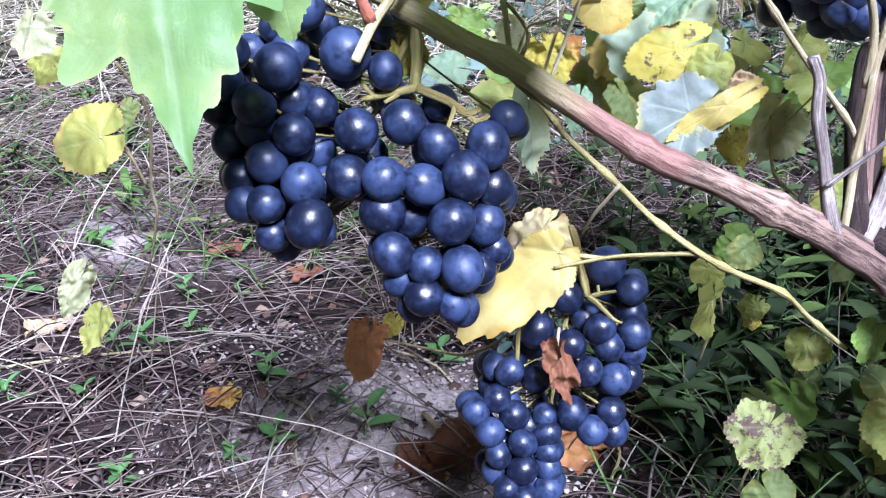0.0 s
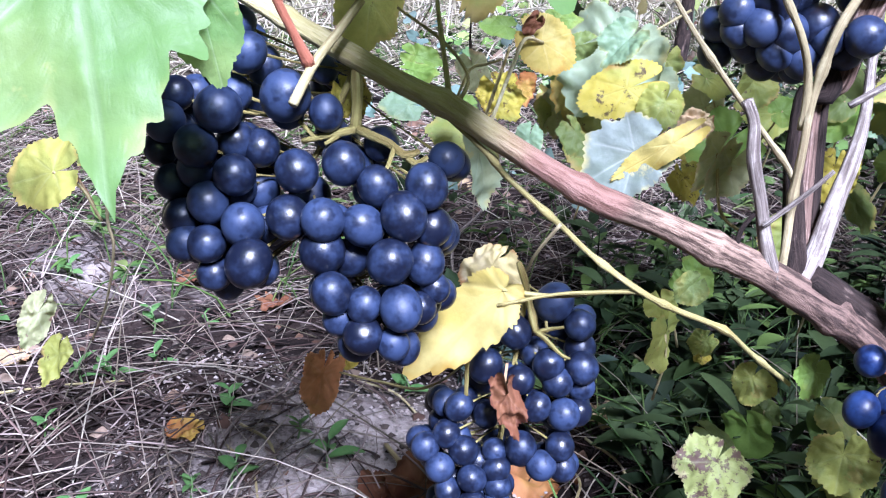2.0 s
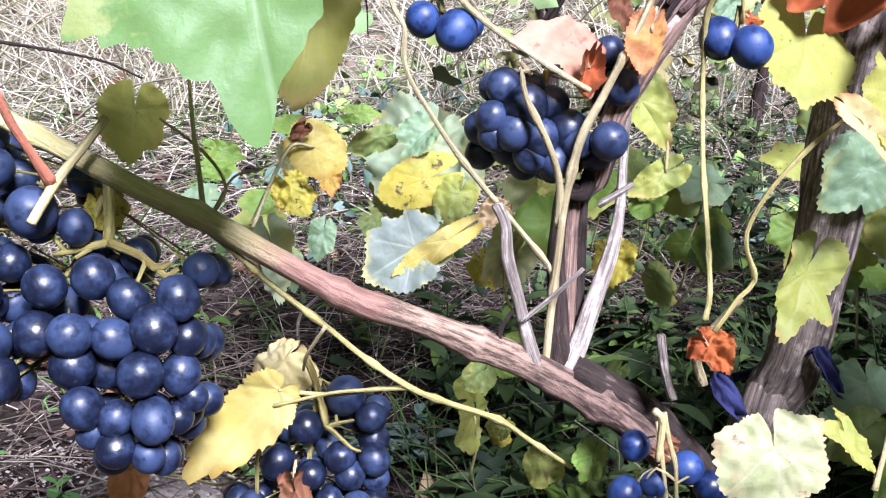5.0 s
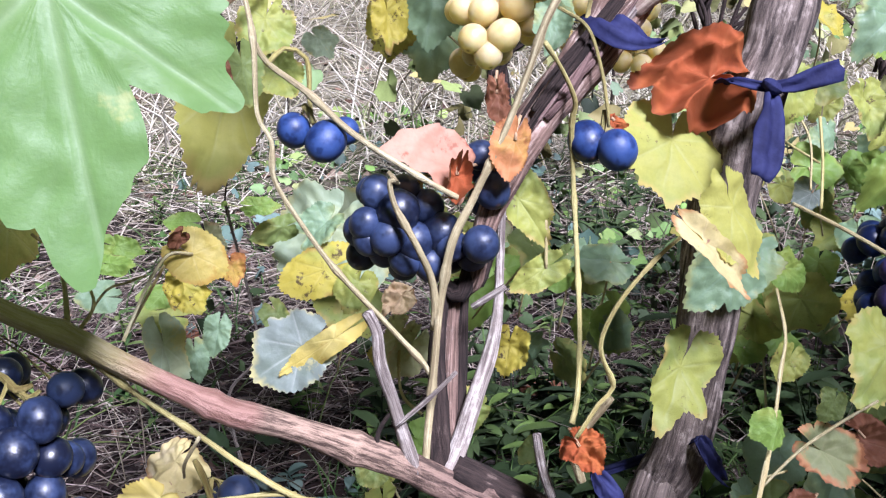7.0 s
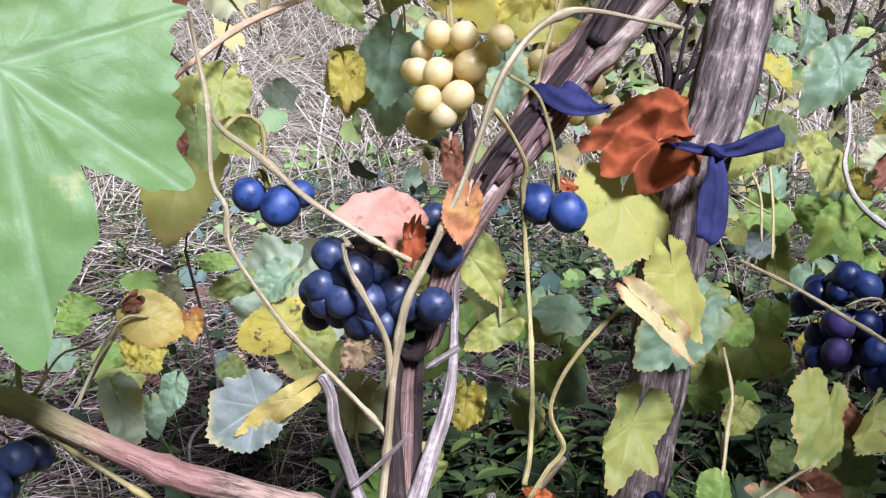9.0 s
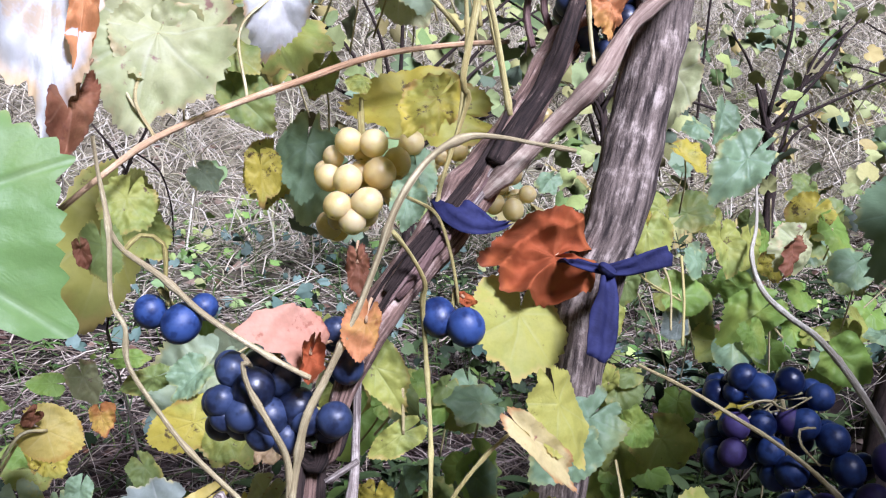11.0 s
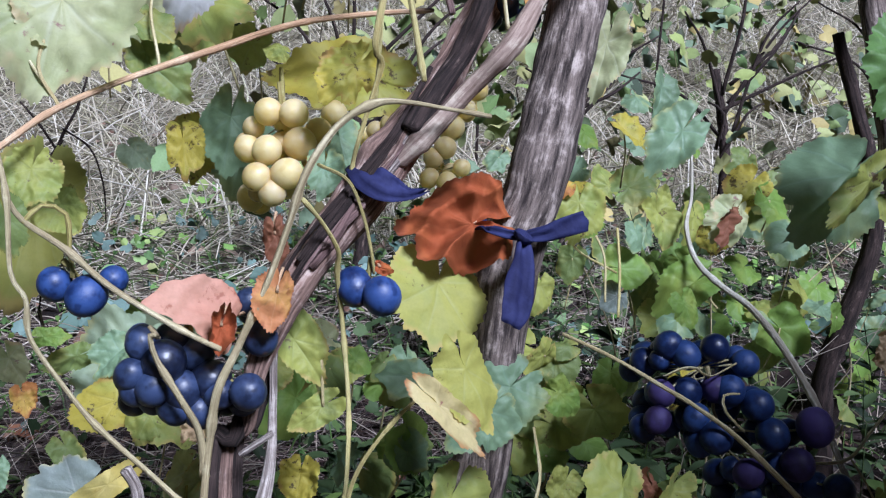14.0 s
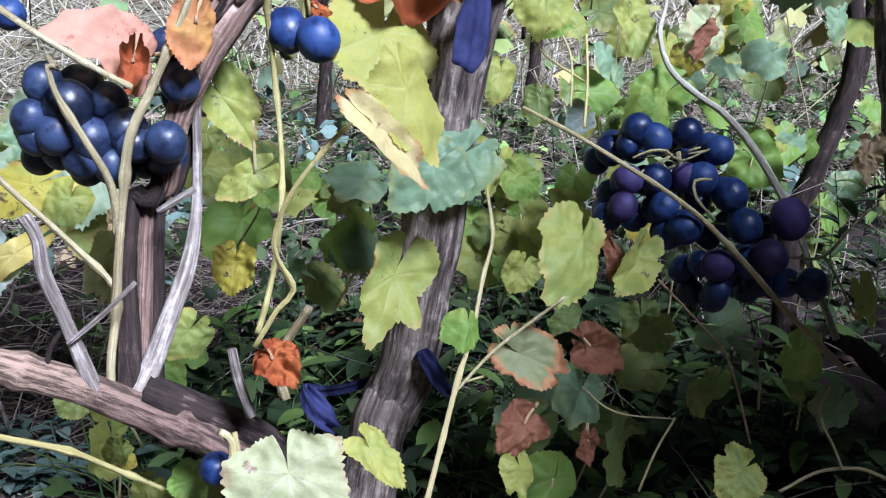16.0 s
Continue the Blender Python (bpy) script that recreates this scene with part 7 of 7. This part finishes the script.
tube("shoot", [(0.5373, 0.4694, 0.2381, 0.00101), (0.5523, 0.4787, 0.2602, 0.00102), (0.5694, 0.4867, 0.279, 0.00103)], M["stalk"], vine_b, sides=7, step=0.006)
tube("shoot", [(0.4809, 0.4533, 0.3284, 0.00068), (0.5014, 0.4466, 0.3125, 0.00069), (0.5694, 0.4864, 0.2783, 0.00077)], M["stalk"], vine_b, sides=6, step=0.006)
tube("shoot", [(0.6092, 0.4227, 0.2562, 0.00145), (0.6475, 0.4343, 0.2578, 0.0015), (0.6866, 0.4417, 0.2498, 0.00155), (0.7194, 0.4458, 0.2337, 0.00159)], M["stalk"], vine_b, sides=8, step=0.006)
tube("shoot", [(0.6552, 0.4464, 0.312, 0.00124), (0.6446, 0.4405, 0.2981, 0.00123), (0.6525, 0.4317, 0.2773, 0.00123), (0.6651, 0.4341, 0.2575, 0.00126)], M["stalk"], vine_b, sides=8, step=0.006)
tube("shoot", [(0.6205, 0.7638, 0.4199, 0.00182), (0.633, 0.7905, 0.4573, 0.00186), (0.6411, 0.8181, 0.4966, 0.0019)], M["yellow_shoot"], vine_b, sides=8, step=0.006)
tube("shoot", [(0.6295, 0.7906, 0.4574, 0.00149), (0.5835, 0.7799, 0.4834, 0.00145), (0.5719, 0.7885, 0.5038, 0.00145)], M["yellow_shoot"], vine_b, sides=7, step=0.006)
leaf(vine_b, "lime", (0.3817, 0.4900, 0.4154), (0.3529, 0.4620, 0.3618), "yellow-green leaf before the post", fit=0.66, width=0.62, deep=2.0, wave=0.12, fold=0.2, facing=(0.3, -0.85, 0.35), seed=112)
leaf(vine_b, "fresh", (0.3848, 0.3898, 0.4091), (0.3801, 0.3781, 0.3943), "small bright green leaf", width=0.95, seed=113)
leaf(vine_b, "lime", (0.4461, 0.3964, 0.4502), (0.4215, 0.3634, 0.4235), "grey-green leaf yellowing at the edge", width=0.7, fold=-0.15, seed=114)
leaf(vine_b, "lime", (0.4922, 0.4197, 0.4284), (0.4692, 0.3999, 0.4072), "folded yellow-green leaf with a brown lip", width=0.55, fold=0.6, seed=115)
leaf(vine_b, "brown", (0.4768, 0.4255, 0.429), (0.4795, 0.4095, 0.4043), "brown edge of a folded leaf", width=0.4, crumple=0.3)
leaf(vine_b, "scorched", (0.4042, 0.3926, 0.3899), (0.4385, 0.3847, 0.3715), "dull green leaf with orange edge", width=0.65, seed=116)
leaf(vine_b, "blue", (0.4302, 0.5116, 0.4656), (0.3827, 0.4981, 0.4337), "grey-green leaf crossing the post", width=0.7, seed=117)
leaf(vine_b, "fresh", (0.4659, 0.5538, 0.4372), (0.4879, 0.5462, 0.4192), "green leaf", width=0.8)
leaf(vine_b, "lime", (0.4722, 0.5307, 0.3825), (0.4585, 0.5225, 0.3632), "shaded green leaf", width=0.9)
leaf(vine_b, "dull", (0.5055, 0.5275, 0.3496), (0.4934, 0.5199, 0.3315), "dark green leaf", width=0.8)
leaf(vine_b, "lime", (0.4362, 0.4393, 0.2952), (0.4424, 0.4289, 0.2707), "yellow-green leaf low in the shade", width=0.8)
leaf(vine_b, "lime", (0.5775, 0.4137, 0.2862), (0.5522, 0.4072, 0.2709), "green leaf with brown edge", width=1.0)
leaf(vine_b, "dull", (0.612, 0.5372, 0.2701), (0.6284, 0.5285, 0.2494), "green leaf in the shade", width=0.9)
leaf(vine_b, "tan", (0.7974, 0.6075, 0.4357), (0.7871, 0.5934, 0.4023), "dry curled tan leaf", width=0.6, crumple=0.4)
leaf(vine_b, "lime", (0.6861, 0.472, 0.3724), (0.7, 0.4599, 0.3439), "yellow-green leaf", width=0.7)
leaf(vine_b, "fresh", (0.5897, 0.7742, 0.5211), (0.5716, 0.7653, 0.5002), "yellow-green leaf behind the tie", width=1.1, stalk=[(0.5948, 0.741, 0.4429), (0.5992, 0.7585, 0.4842)])
leaf(vine_b, "lime", (0.6814, 0.8188, 0.524), (0.6908, 0.7987, 0.4766), "yellow-green leaf with black specks", width=0.75, seed=118)
leaf(vine_b, "fresh", (0.7148, 0.7687, 0.4571), (0.6594, 0.7577, 0.4312), "fresh green leaf", width=0.7, stalk=[(0.7228, 0.7552, 0.4253)])
leaf(vine_b, "pale", (0.7918, 0.8361, 0.5135), (0.761, 0.8182, 0.4713), "pale curling leaf", width=0.8)
leaf(vine_b, "brown", (0.7749, 0.8286, 0.5085), (0.757, 0.8057, 0.4675), "red-brown dead half of a leaf", width=0.35, crumple=0.3)
leaf(vine_b, "lime", (0.4962, 0.6536, 0.4931), (0.4867, 0.6413, 0.4641), "pale green leaf behind the post", width=0.7)
leaf(vine_b, "lime", (0.5653, 0.7421, 0.5479), (0.5533, 0.7236, 0.5044), "yellow leaf with a rust-brown shoulder", width=0.9, seed=120)
leaf(vine_b, "flame", (0.5553, 0.7393, 0.5543), (0.5427, 0.7354, 0.5449), "rust-brown leaf shoulder", width=0.8, around=60, rings=6)
leaf(vine_b, "blue", (0.7263, 0.8317, 0.6056), (0.6677, 0.8107, 0.5561), "grey-green leaf", width=0.6, fold=0.2)
leaf(vine_b, "blue", (0.7918, 1.0208, 0.6415), (0.7754, 1.0004, 0.5934), "green leaf", width=0.7)
leaf(vine_b, "green", (0.6404, 0.43, 0.6829), (0.6038, 0.4119, 0.6402), "light green leaf near the eye", width=0.85, seed=122)
leaf(vine_b, "blue", (0.6688, 0.5059, 0.6058), (0.6101, 0.485, 0.5564), "large grey-green leaf turning yellow", width=0.8, seed=123)
leaf(vine_b, "lime", (0.673, 0.4926, 0.6001), (0.6171, 0.4766, 0.5622), "yellow-green half of a turning leaf", width=0.3)
leaf(vine_b, "fresh", (0.6411, 0.684, 0.4622), (0.6502, 0.6718, 0.4336), "fresh green leaf", width=0.9)
leaf(vine_b, "dull", (0.8959, 0.982, 0.55), (0.8712, 0.965, 0.51), "green leaf", width=0.8)
leaf(vine_b, "spotted", (0.865, 0.9203, 0.5328), (0.8201, 0.9075, 0.5025), "olive leaf", width=0.8)

# ---- a third vine, deep in the green past the post ----
vine_c = thing("grapevine", (1.12, 1.05, 0.0), "leafy grapevine standing deep among the weeds", "vine")
tube("trunk", [(1.12, 1.05, -0.03, 0.02), (1.10, 1.06, 0.2, 0.017), (1.14, 1.04, 0.45, 0.012), (1.08, 1.08, 0.7, 0.008)], M["bark_dark"], vine_c, rough=0.25, sides=12, step=0.01)
leaf_rnd = random.Random(77)
for i in range(9):
    x, y = leaf_rnd.uniform(0.8, 1.7), leaf_rnd.uniform(0.9, 1.4)
    tube("shoot", [(x, y, 0.0, 0.002), (x + leaf_rnd.uniform(-0.06, 0.06), y, 0.2, 0.0018), (x + leaf_rnd.uniform(-0.15, 0.15), y, leaf_rnd.uniform(0.35, 0.6), 0.0012)], M["straw_shoot"], vine_c, sides=7, step=0.015)

CLOUD = {}


def cloud_leaf(parent, rnd, kind, at, way):
    """One leaf of the thick growth: many share a few blades."""
    key = (kind, rnd.randrange(3))
    if key not in CLOUD:
        CLOUD[key] = leaf_mesh(seed=len(CLOUD) * 3 + 301, width=rnd.uniform(0.65, 1.0), fold=rnd.uniform(-0.4, 0.4), cup=rnd.uniform(-0.3, 0.1), wave=0.12, crumple=0.12, around=80, rings=7)
        CLOUD[key].materials.append(M[kind])
    ob = part("leaf", CLOUD[key], None, parent)
    ob.matrix_basis = leaf_place(at, at + way, 0, (rnd.uniform(-0.7, 0.7), -0.7, rnd.uniform(0.0, 1.1)))
    if rnd.random() < 0.6:
        foot = at + Vector((rnd.uniform(-0.04, 0.04), rnd.uniform(0.0, 0.06), rnd.uniform(-0.10, -0.03)))
        tube("leaf_stalk", [(*foot, 0.0011), (*(at.lerp(foot, 0.4) + Vector((0.004, 0, 0))), 0.001), (*at, 0.001)], M["stalk"], parent, sides=6, step=0.012)


def leaf_cloud(parent, a, b, c, count, deep, kinds, sizes, seed):
    """Leaves scattered over a stretch of hedge-like growth, from the corner a along to b and down to c, deep from front to back."""
    rnd = random.Random(seed)
    a, b, c = Vector(a), Vector(b), Vector(c)
    for _ in range(count):
        at = a + (b - a) * rnd.random() + (c - a) * rnd.random() + Vector((0.1, 0.95, -0.2)) * rnd.uniform(0, deep)
        at.z = max(at.z, 0.03)
        way = Vector((rnd.uniform(-1, 1), rnd.uniform(-0.6, 0.1), rnd.uniform(-1.2, 0.2))).normalized() * rnd.uniform(*sizes)
        cloud_leaf(parent, rnd, rnd.choice(kinds), at, way)


leaf_cloud(vine_c, (0.85, 0.86, 0.5), (1.9, 1.1, 0.5), (0.85, 0.86, 0.1), 34, 0.5, ["dull", "fresh", "blue", "lime", "spotted"], (0.03, 0.06), 207)
leaf_cloud(vine_c, (0.8609, 0.8711, 0.5447), (1.0873, 0.8709, 0.5442), (0.83, 0.7846, 0.341), 30, 0.5, ["fresh", "dull", "blue", "lime", "fresh"], (0.025, 0.05), 201)
leaf_cloud(vine_c, (0.6957, 0.9678, 0.6446), (1.0044, 0.9695, 0.6487), (0.6583, 0.8528, 0.3736), 26, 0.6, ["fresh", "dull", "blue", "lime", "spotted"], (0.022, 0.045), 202)
leaf_cloud(vine_b, (0.5081, 0.5737, 0.3048), (0.8158, 0.5632, 0.2801), (0.4974, 0.53, 0.2018), 16, 0.2, ["dull", "dull", "blue", "fresh"], (0.025, 0.045), 203)
leaf_cloud(vine_b, (0.5004, 0.6653, 0.4182), (0.5968, 0.6641, 0.4153), (0.4893, 0.6178, 0.3063), 16, 0.2, ["lime", "fresh", "dull"], (0.02, 0.04), 204)
leaf_cloud(vine, (0.1069, 0.7739, 0.8276), (0.3772, 0.7792, 0.8401), (0.1093, 0.7188, 0.6978), 34, 0.25, ["lime", "yellow", "pale", "mint", "lime"], (0.03, 0.06), 205)
leaf_cloud(vine, (0.3195, 0.628, 0.4327), (0.4188, 0.6261, 0.4282), (0.3107, 0.5837, 0.3284), 14, 0.3, ["dull", "fresh", "blue"], (0.02, 0.04), 206)
leaf_cloud(vine, (0.3555, 0.9054, 0.8815), (0.6154, 0.9115, 0.8958), (0.3505, 0.8734, 0.8062), 9, 0.3, ["lime", "yellow", "mint", "lime"], (0.03, 0.055), 210)
leaf_cloud(vine, (0.1818, 0.627, 0.2769), (0.384, 0.6146, 0.2476), (0.1771, 0.5719, 0.1471), 9, 0.2, ["fresh", "lime", "dull", "fresh", "dull"], (0.018, 0.036), 208)
leaf_cloud(vine, (0.1357, 0.8664, 0.4056), (0.3959, 0.8664, 0.4056), (0.1357, 0.8265, 0.3117), 16, 0.3, ["fresh", "lime", "pale", "mint", "yellow"], (0.03, 0.055), 209)
dead_vine = thing("dead_twigs", (0.0817, 1.0595, 0.4767), "dark bare dead twigs standing behind the vine", "twigs")
for pts in ([(0.0668, 1.0215, 0.3872, 0.00107), (0.0713, 1.0628, 0.4334, 0.0011), (0.0789, 1.0595, 0.4768, 0.00145), (0.0877, 1.0913, 0.5516, 0.00183), (0.1099, 1.1112, 0.5985, 0.00148), (0.122, 1.1264, 0.6344, 0.00112)], [(0.0877, 1.0913, 0.5516, 0.00147), (0.0691, 1.1037, 0.581, 0.00147), (0.0503, 1.1137, 0.6044, 0.0011)], [(0.0944, 1.1012, 0.5749, 0.00111), (0.1244, 1.0713, 0.5557, 0.00109), (0.1378, 1.0449, 0.5192, 0.0009), (0.1397, 1.0281, 0.4796, 0.00071)],
            [(0.0939, 1.0962, 0.5632, 0.00147), (0.0746, 1.076, 0.5411, 0.00108), (0.0582, 1.0785, 0.5471, 0.00108)], [(-0.4355, 1.5778, 0.4181, 0.00269), (-0.3488, 1.5723, 0.4052, 0.0027), (-0.2613, 1.5649, 0.3878, 0.00217), (-0.1997, 1.554, 0.362, 0.00163)]):
    tube("twig", pts, M["bark_dark"], dead_vine, rough=0.15, knots=0.3, sides=7, step=0.008)
tube("twig", [(dead_vine.location.x, dead_vine.location.y, -0.03, 0.0025), (dead_vine.location.x - 0.03, dead_vine.location.y + 0.02, 0.12, 0.0024), (dead_vine.location.x + 0.01, dead_vine.location.y, 0.2, 0.0018), (0.0668, 1.0215, 0.3872, 0.00179)], M["bark_grey"], dead_vine, rough=0.15, sides=7, step=0.01)

# ---- ties ----
tie = thing("cloth_tie", (0.4216, 0.4991, 0.559), "navy blue cloth strip knotted round post and stem", "tie")
cloth_strip("band", [(0.3979, 0.5173, 0.5609, 0.00315), (0.4003, 0.5011, 0.5637, 0.00341), (0.4082, 0.4939, 0.5621, 0.00338), (0.4185, 0.491, 0.5603, 0.00304)], tie, seed=1)
cloth_strip("band", [(0.4179, 0.4912, 0.5609, 0.00304), (0.4337, 0.5, 0.561, 0.00379), (0.4523, 0.5238, 0.5584, 0.00397), (0.4592, 0.5501, 0.5562, 0.00415), (0.4361, 0.5662, 0.5559, 0.00422), (0.4115, 0.5505, 0.5573, 0.00372), (0.399, 0.5244, 0.5596, 0.00319)], tie, seed=2, ripple=0.0006)
cloth_strip("tail", [(0.4176, 0.489, 0.5607, 0.00303), (0.4272, 0.4844, 0.5627, 0.00468), (0.4389, 0.4818, 0.5669, 0.00601), (0.4526, 0.4803, 0.5709, 0.00635)], tie, seed=3, pointed=0.3)
cloth_strip("tail", [(0.4174, 0.4902, 0.5611, 0.00404), (0.4143, 0.4804, 0.5509, 0.00631), (0.4084, 0.47, 0.5365, 0.00884), (0.4027, 0.4617, 0.5221, 0.00874), (0.3991, 0.459, 0.5156, 0.00645)], tie, seed=4, ripple=0.0016)
cloth_strip("loop", [(0.3256, 0.537, 0.5971, 0.00907), (0.3281, 0.5173, 0.5943, 0.01015), (0.3389, 0.5117, 0.5887, 0.00842), (0.3529, 0.5164, 0.5844, 0.0041), (0.3645, 0.5243, 0.5852, 0.00174)], tie, seed=5, ripple=0.002)
kn, kf, ku = tube_data([(0.4124, 0.4891, 0.5635, 0.00268), (0.4144, 0.4852, 0.5622, 0.00367), (0.417, 0.4844, 0.5602, 0.00334), (0.4208, 0.4871, 0.5589, 0.00202)], sides=12, step=0.002, rough=0.25)
part("knot", mesh_of("knot", kn, kf, True, ku), M["cloth"], tie)
low_tie = thing("cloth_tie", (0.3269, 0.4801, 0.3146), "dark blue crumpled strip at the foot of the post", "tie")
cloth_strip("tail", [(0.3187, 0.4720, 0.3366, 0.0030), (0.3218, 0.4640, 0.3319, 0.0060), (0.3273, 0.4600, 0.3252, 0.0070), (0.3347, 0.4620, 0.3151, 0.0040)], low_tie, seed=6, ripple=0.003)
cloth_strip("tail", [(0.3925, 0.4920, 0.3431, 0.0030), (0.3965, 0.4880, 0.3360, 0.0055), (0.4019, 0.4860, 0.3263, 0.0060), (0.4108, 0.4900, 0.3127, 0.0030)], low_tie, seed=7, ripple=0.003)
cloth_strip("band", [(0.3187, 0.4720, 0.3366, 0.0030), (0.3510, 0.5350, 0.3011, 0.0030), (0.3870, 0.5450, 0.3045, 0.0030), (0.3925, 0.4920, 0.3431, 0.0030)], low_tie, seed=8, ripple=0.001)

# ---- stakes of the next vines ----
stake_b = thing("wooden_post", (0.8782, 0.7065, 0.5666), "weathered black and white wooden stake", "post")
tube("stake", [(0.965, 0.60, -0.05, 0.014), (0.8798, 0.7026, 0.5444, 0.01633), (0.8811, 0.7471, 0.6622, 0.01685), (0.8835, 0.7802, 0.74, 0.01666), (0.8892, 0.8188, 0.8311, 0.01652), (0.8948, 0.8542, 0.9143, 0.01631), (0.9054, 0.9033, 1.0301, 0.01623)], M["post"], stake_b, rough=0.16, sides=20, step=0.008, seed=5)
stake_c = thing("wooden_post", (1.0437, 0.8651, 0.5306), "dark tarred wooden stake", "post")
tube("stake", [(1.14, 0.77, -0.05, 0.019), (1.0483, 0.8541, 0.5048, 0.0245), (1.0692, 0.9142, 0.6464, 0.02551), (1.1051, 0.986, 0.8155, 0.02679), (1.1318, 1.046, 0.9567, 0.02784), (1.1631, 1.1072, 1.101, 0.02813)], M["tarred"], stake_c, rough=0.14, sides=20, step=0.008, seed=6)

# ---- white sheeting far behind the row ----
for pts in ([(1.3464, 3.5051, 1.1196), (1.569, 3.5383, 1.1978), (1.5994, 3.5938, 1.3284), (1.3971, 3.5594, 1.2476)], [(2.2125, 3.7034, 1.0748), (2.3847, 3.7165, 1.1058), (2.5405, 3.7739, 1.2409), (2.3732, 3.7818, 1.2596)]):
    sheet = thing("plastic_sheet", pts[0], "crumpled white plastic sheet on a far stick", "plastic sheet")
    a, b, c, d = [Vector(q) for q in pts]
    sv, sf = [], []
    for j in range(13):
        for i in range(13):
            q = a.lerp(b, i / 12).lerp(d.lerp(c, i / 12), j / 12)
            sv.append(q + Vector((0, 1, 0)) * 0.03 * noise.noise((i * 0.5, j * 0.5, pts[0][0])) + Vector((0.3, 0, 1)) * 0.012 * noise.noise((i * 0.4, j * 0.4, 5.0)))
    for j in range(12):
        for i in range(12):
            sf.append((j * 13 + i, j * 13 + i + 1, j * 13 + i + 14, j * 13 + i + 13))
    part("sheet", mesh_of("sheet", sv, sf), M["sheeting"], sheet)
    tube("stick", [(a.x, a.y + 0.02, -0.05, 0.006), (a.x + 0.01, a.y + 0.02, a.z * 0.5, 0.006), (*(a + Vector((0.03, 0.01, 0.02))), 0.005)], M["bark_dark"], sheet, sides=7, step=0.03)
leaf(vine, "silver", (0.134, 0.6655, 0.7769), (0.1004, 0.6702, 0.7881), "bleached white curled leaf", stalk=[(0.1371, 0.5741, 0.7664)], width=0.9, cup=0.5, curl=0.8, seed=131)
loose_leaf("silver", (0.6752, 0.8695, 0.4131), (0.6524, 0.8641, 0.4004), "bleached white leaf among the weeds", width=1.0, cup=-0.3, seed=132)

# ---- on the soil ----
DEAD = [
    ("brown", -0.172, 1.157, 0.045, 2.8, "curled reddish-brown dead leaf on the soil"),
    ("flame", -0.214, 0.821, 0.035, 2.9, "orange-brown dead leaf on the soil"),
    ("brown", 0.029, 0.722, 0.06, 2.6, "large dark red-brown dead leaf on the soil"),
    ("brown", -0.018, 0.705, 0.06, 1.5, "dark brown dead leaf on the soil"),
    ("orange", 0.142, 0.739, 0.07, 2.4, "orange-tan dead leaf on the soil"),
    ("tan", 0.201, 0.853, 0.05, 1.2, "tan dead leaf on the soil"),
    ("brown", -0.306, 1.253, 0.05, 2.6, "brown dead leaf among the straw"),
    ("tan", -0.490, 0.997, 0.04, 0.5, "brown scrap of dead leaf"),
    ("brown", -0.854, 3.972, 0.16, 0.4, "reddish-brown dead leaf far on the ground"),
    ("brown", -0.977, 5.218, 0.18, 2, "brown dead leaf far on the ground"),
    ("tan", 0.062, 1.681, 0.06, 0.6, "tan dead leaf on the soil"),
    ("brown", -0.054, 1.615, 0.06, 2, "brown dead leaf on the soil"),
    ("brown", 0.517, 1.299, 0.06, 2, "dark brown dead leaf on the soil"),
]
TWIGS = [
    (-0.019, 0.795, 0.004, 0.696, 0.01, 0.004, 0.0028, "stalk"),
    (0.161, 0.781, 0.151, 0.696, 0.01, 0.01, 0.0016, "stalk"),
    (-0.169, 0.831, -0.123, 0.767, 0.004, 0.004, 0.0018, "stalk"),
    (-0.244, 0.767, -0.260, 0.714, 0.006, 0.006, 0.0035, "dead_twig"),
    (-0.499, 0.923, -0.320, 0.942, 0.004, 0.006, 0.0016, "stalk"),
    (0.249, 1.004, 0.280, 0.881, 0.03, 0.02, 0.0018, "straw_shoot"),
    (0.182, 0.811, 0.211, 0.714, 0.02, 0.02, 0.0016, "stalk"),
    (-0.060, 0.930, 0.010, 0.870, 0.004, 0.004, 0.0016, "stalk"),
    (-0.406, 0.930, -0.252, 0.776, 0.004, 0.004, 0.0024, "dead_twig"),
    (-0.746, 1.494, -0.389, 1.088, 0.01, 0.01, 0.002, "dead_twig"),
    (-0.179, 0.805, -0.132, 0.714, 0.003, 0.003, 0.0015, "stalk"),
    (0.215, 1.818, 0.294, 1.671, 0.01, 0.01, 0.003, "stalk"),
    (-0.086, 1.493, 0.065, 1.594, 0.01, 0.01, 0.003, "dead_twig"),
]
for kind, x, y, size, turn, text in DEAD:
    z = uneven(x, y) + 0.006
    loose_leaf(kind, (x, y, z + 0.006), (x + size * math.cos(turn), y + size * math.sin(turn), z + 0.004), text, facing=(0, -0.15, 1), width=0.8, crumple=0.25, crease=0.35, seed=int(140 + 100 * abs(x)), around=96, rings=9)
for i, (x0, y0, x1, y1, h0, h1, r, kind) in enumerate(TWIGS):
    twig = thing("twig", (x0, y0, uneven(x0, y0)), "dry pale twig lying on the soil" if kind != "bark_dark" else "dark dead twig lying on the soil", "twig", "twigs on the soil")
    tube("wood", [(x0, y0, uneven(x0, y0) + h0, r), ((x0 + x1) / 2 + 0.01, (y0 + y1) / 2, (uneven(x0, y0) + uneven(x1, y1) + h0 + h1) / 2 + 0.004, r * 0.9), (x1, y1, uneven(x1, y1) + h1, r * 0.7)], M[kind], twig, rough=0.1, knots=0.2, sides=8, step=0.008, seed=i)
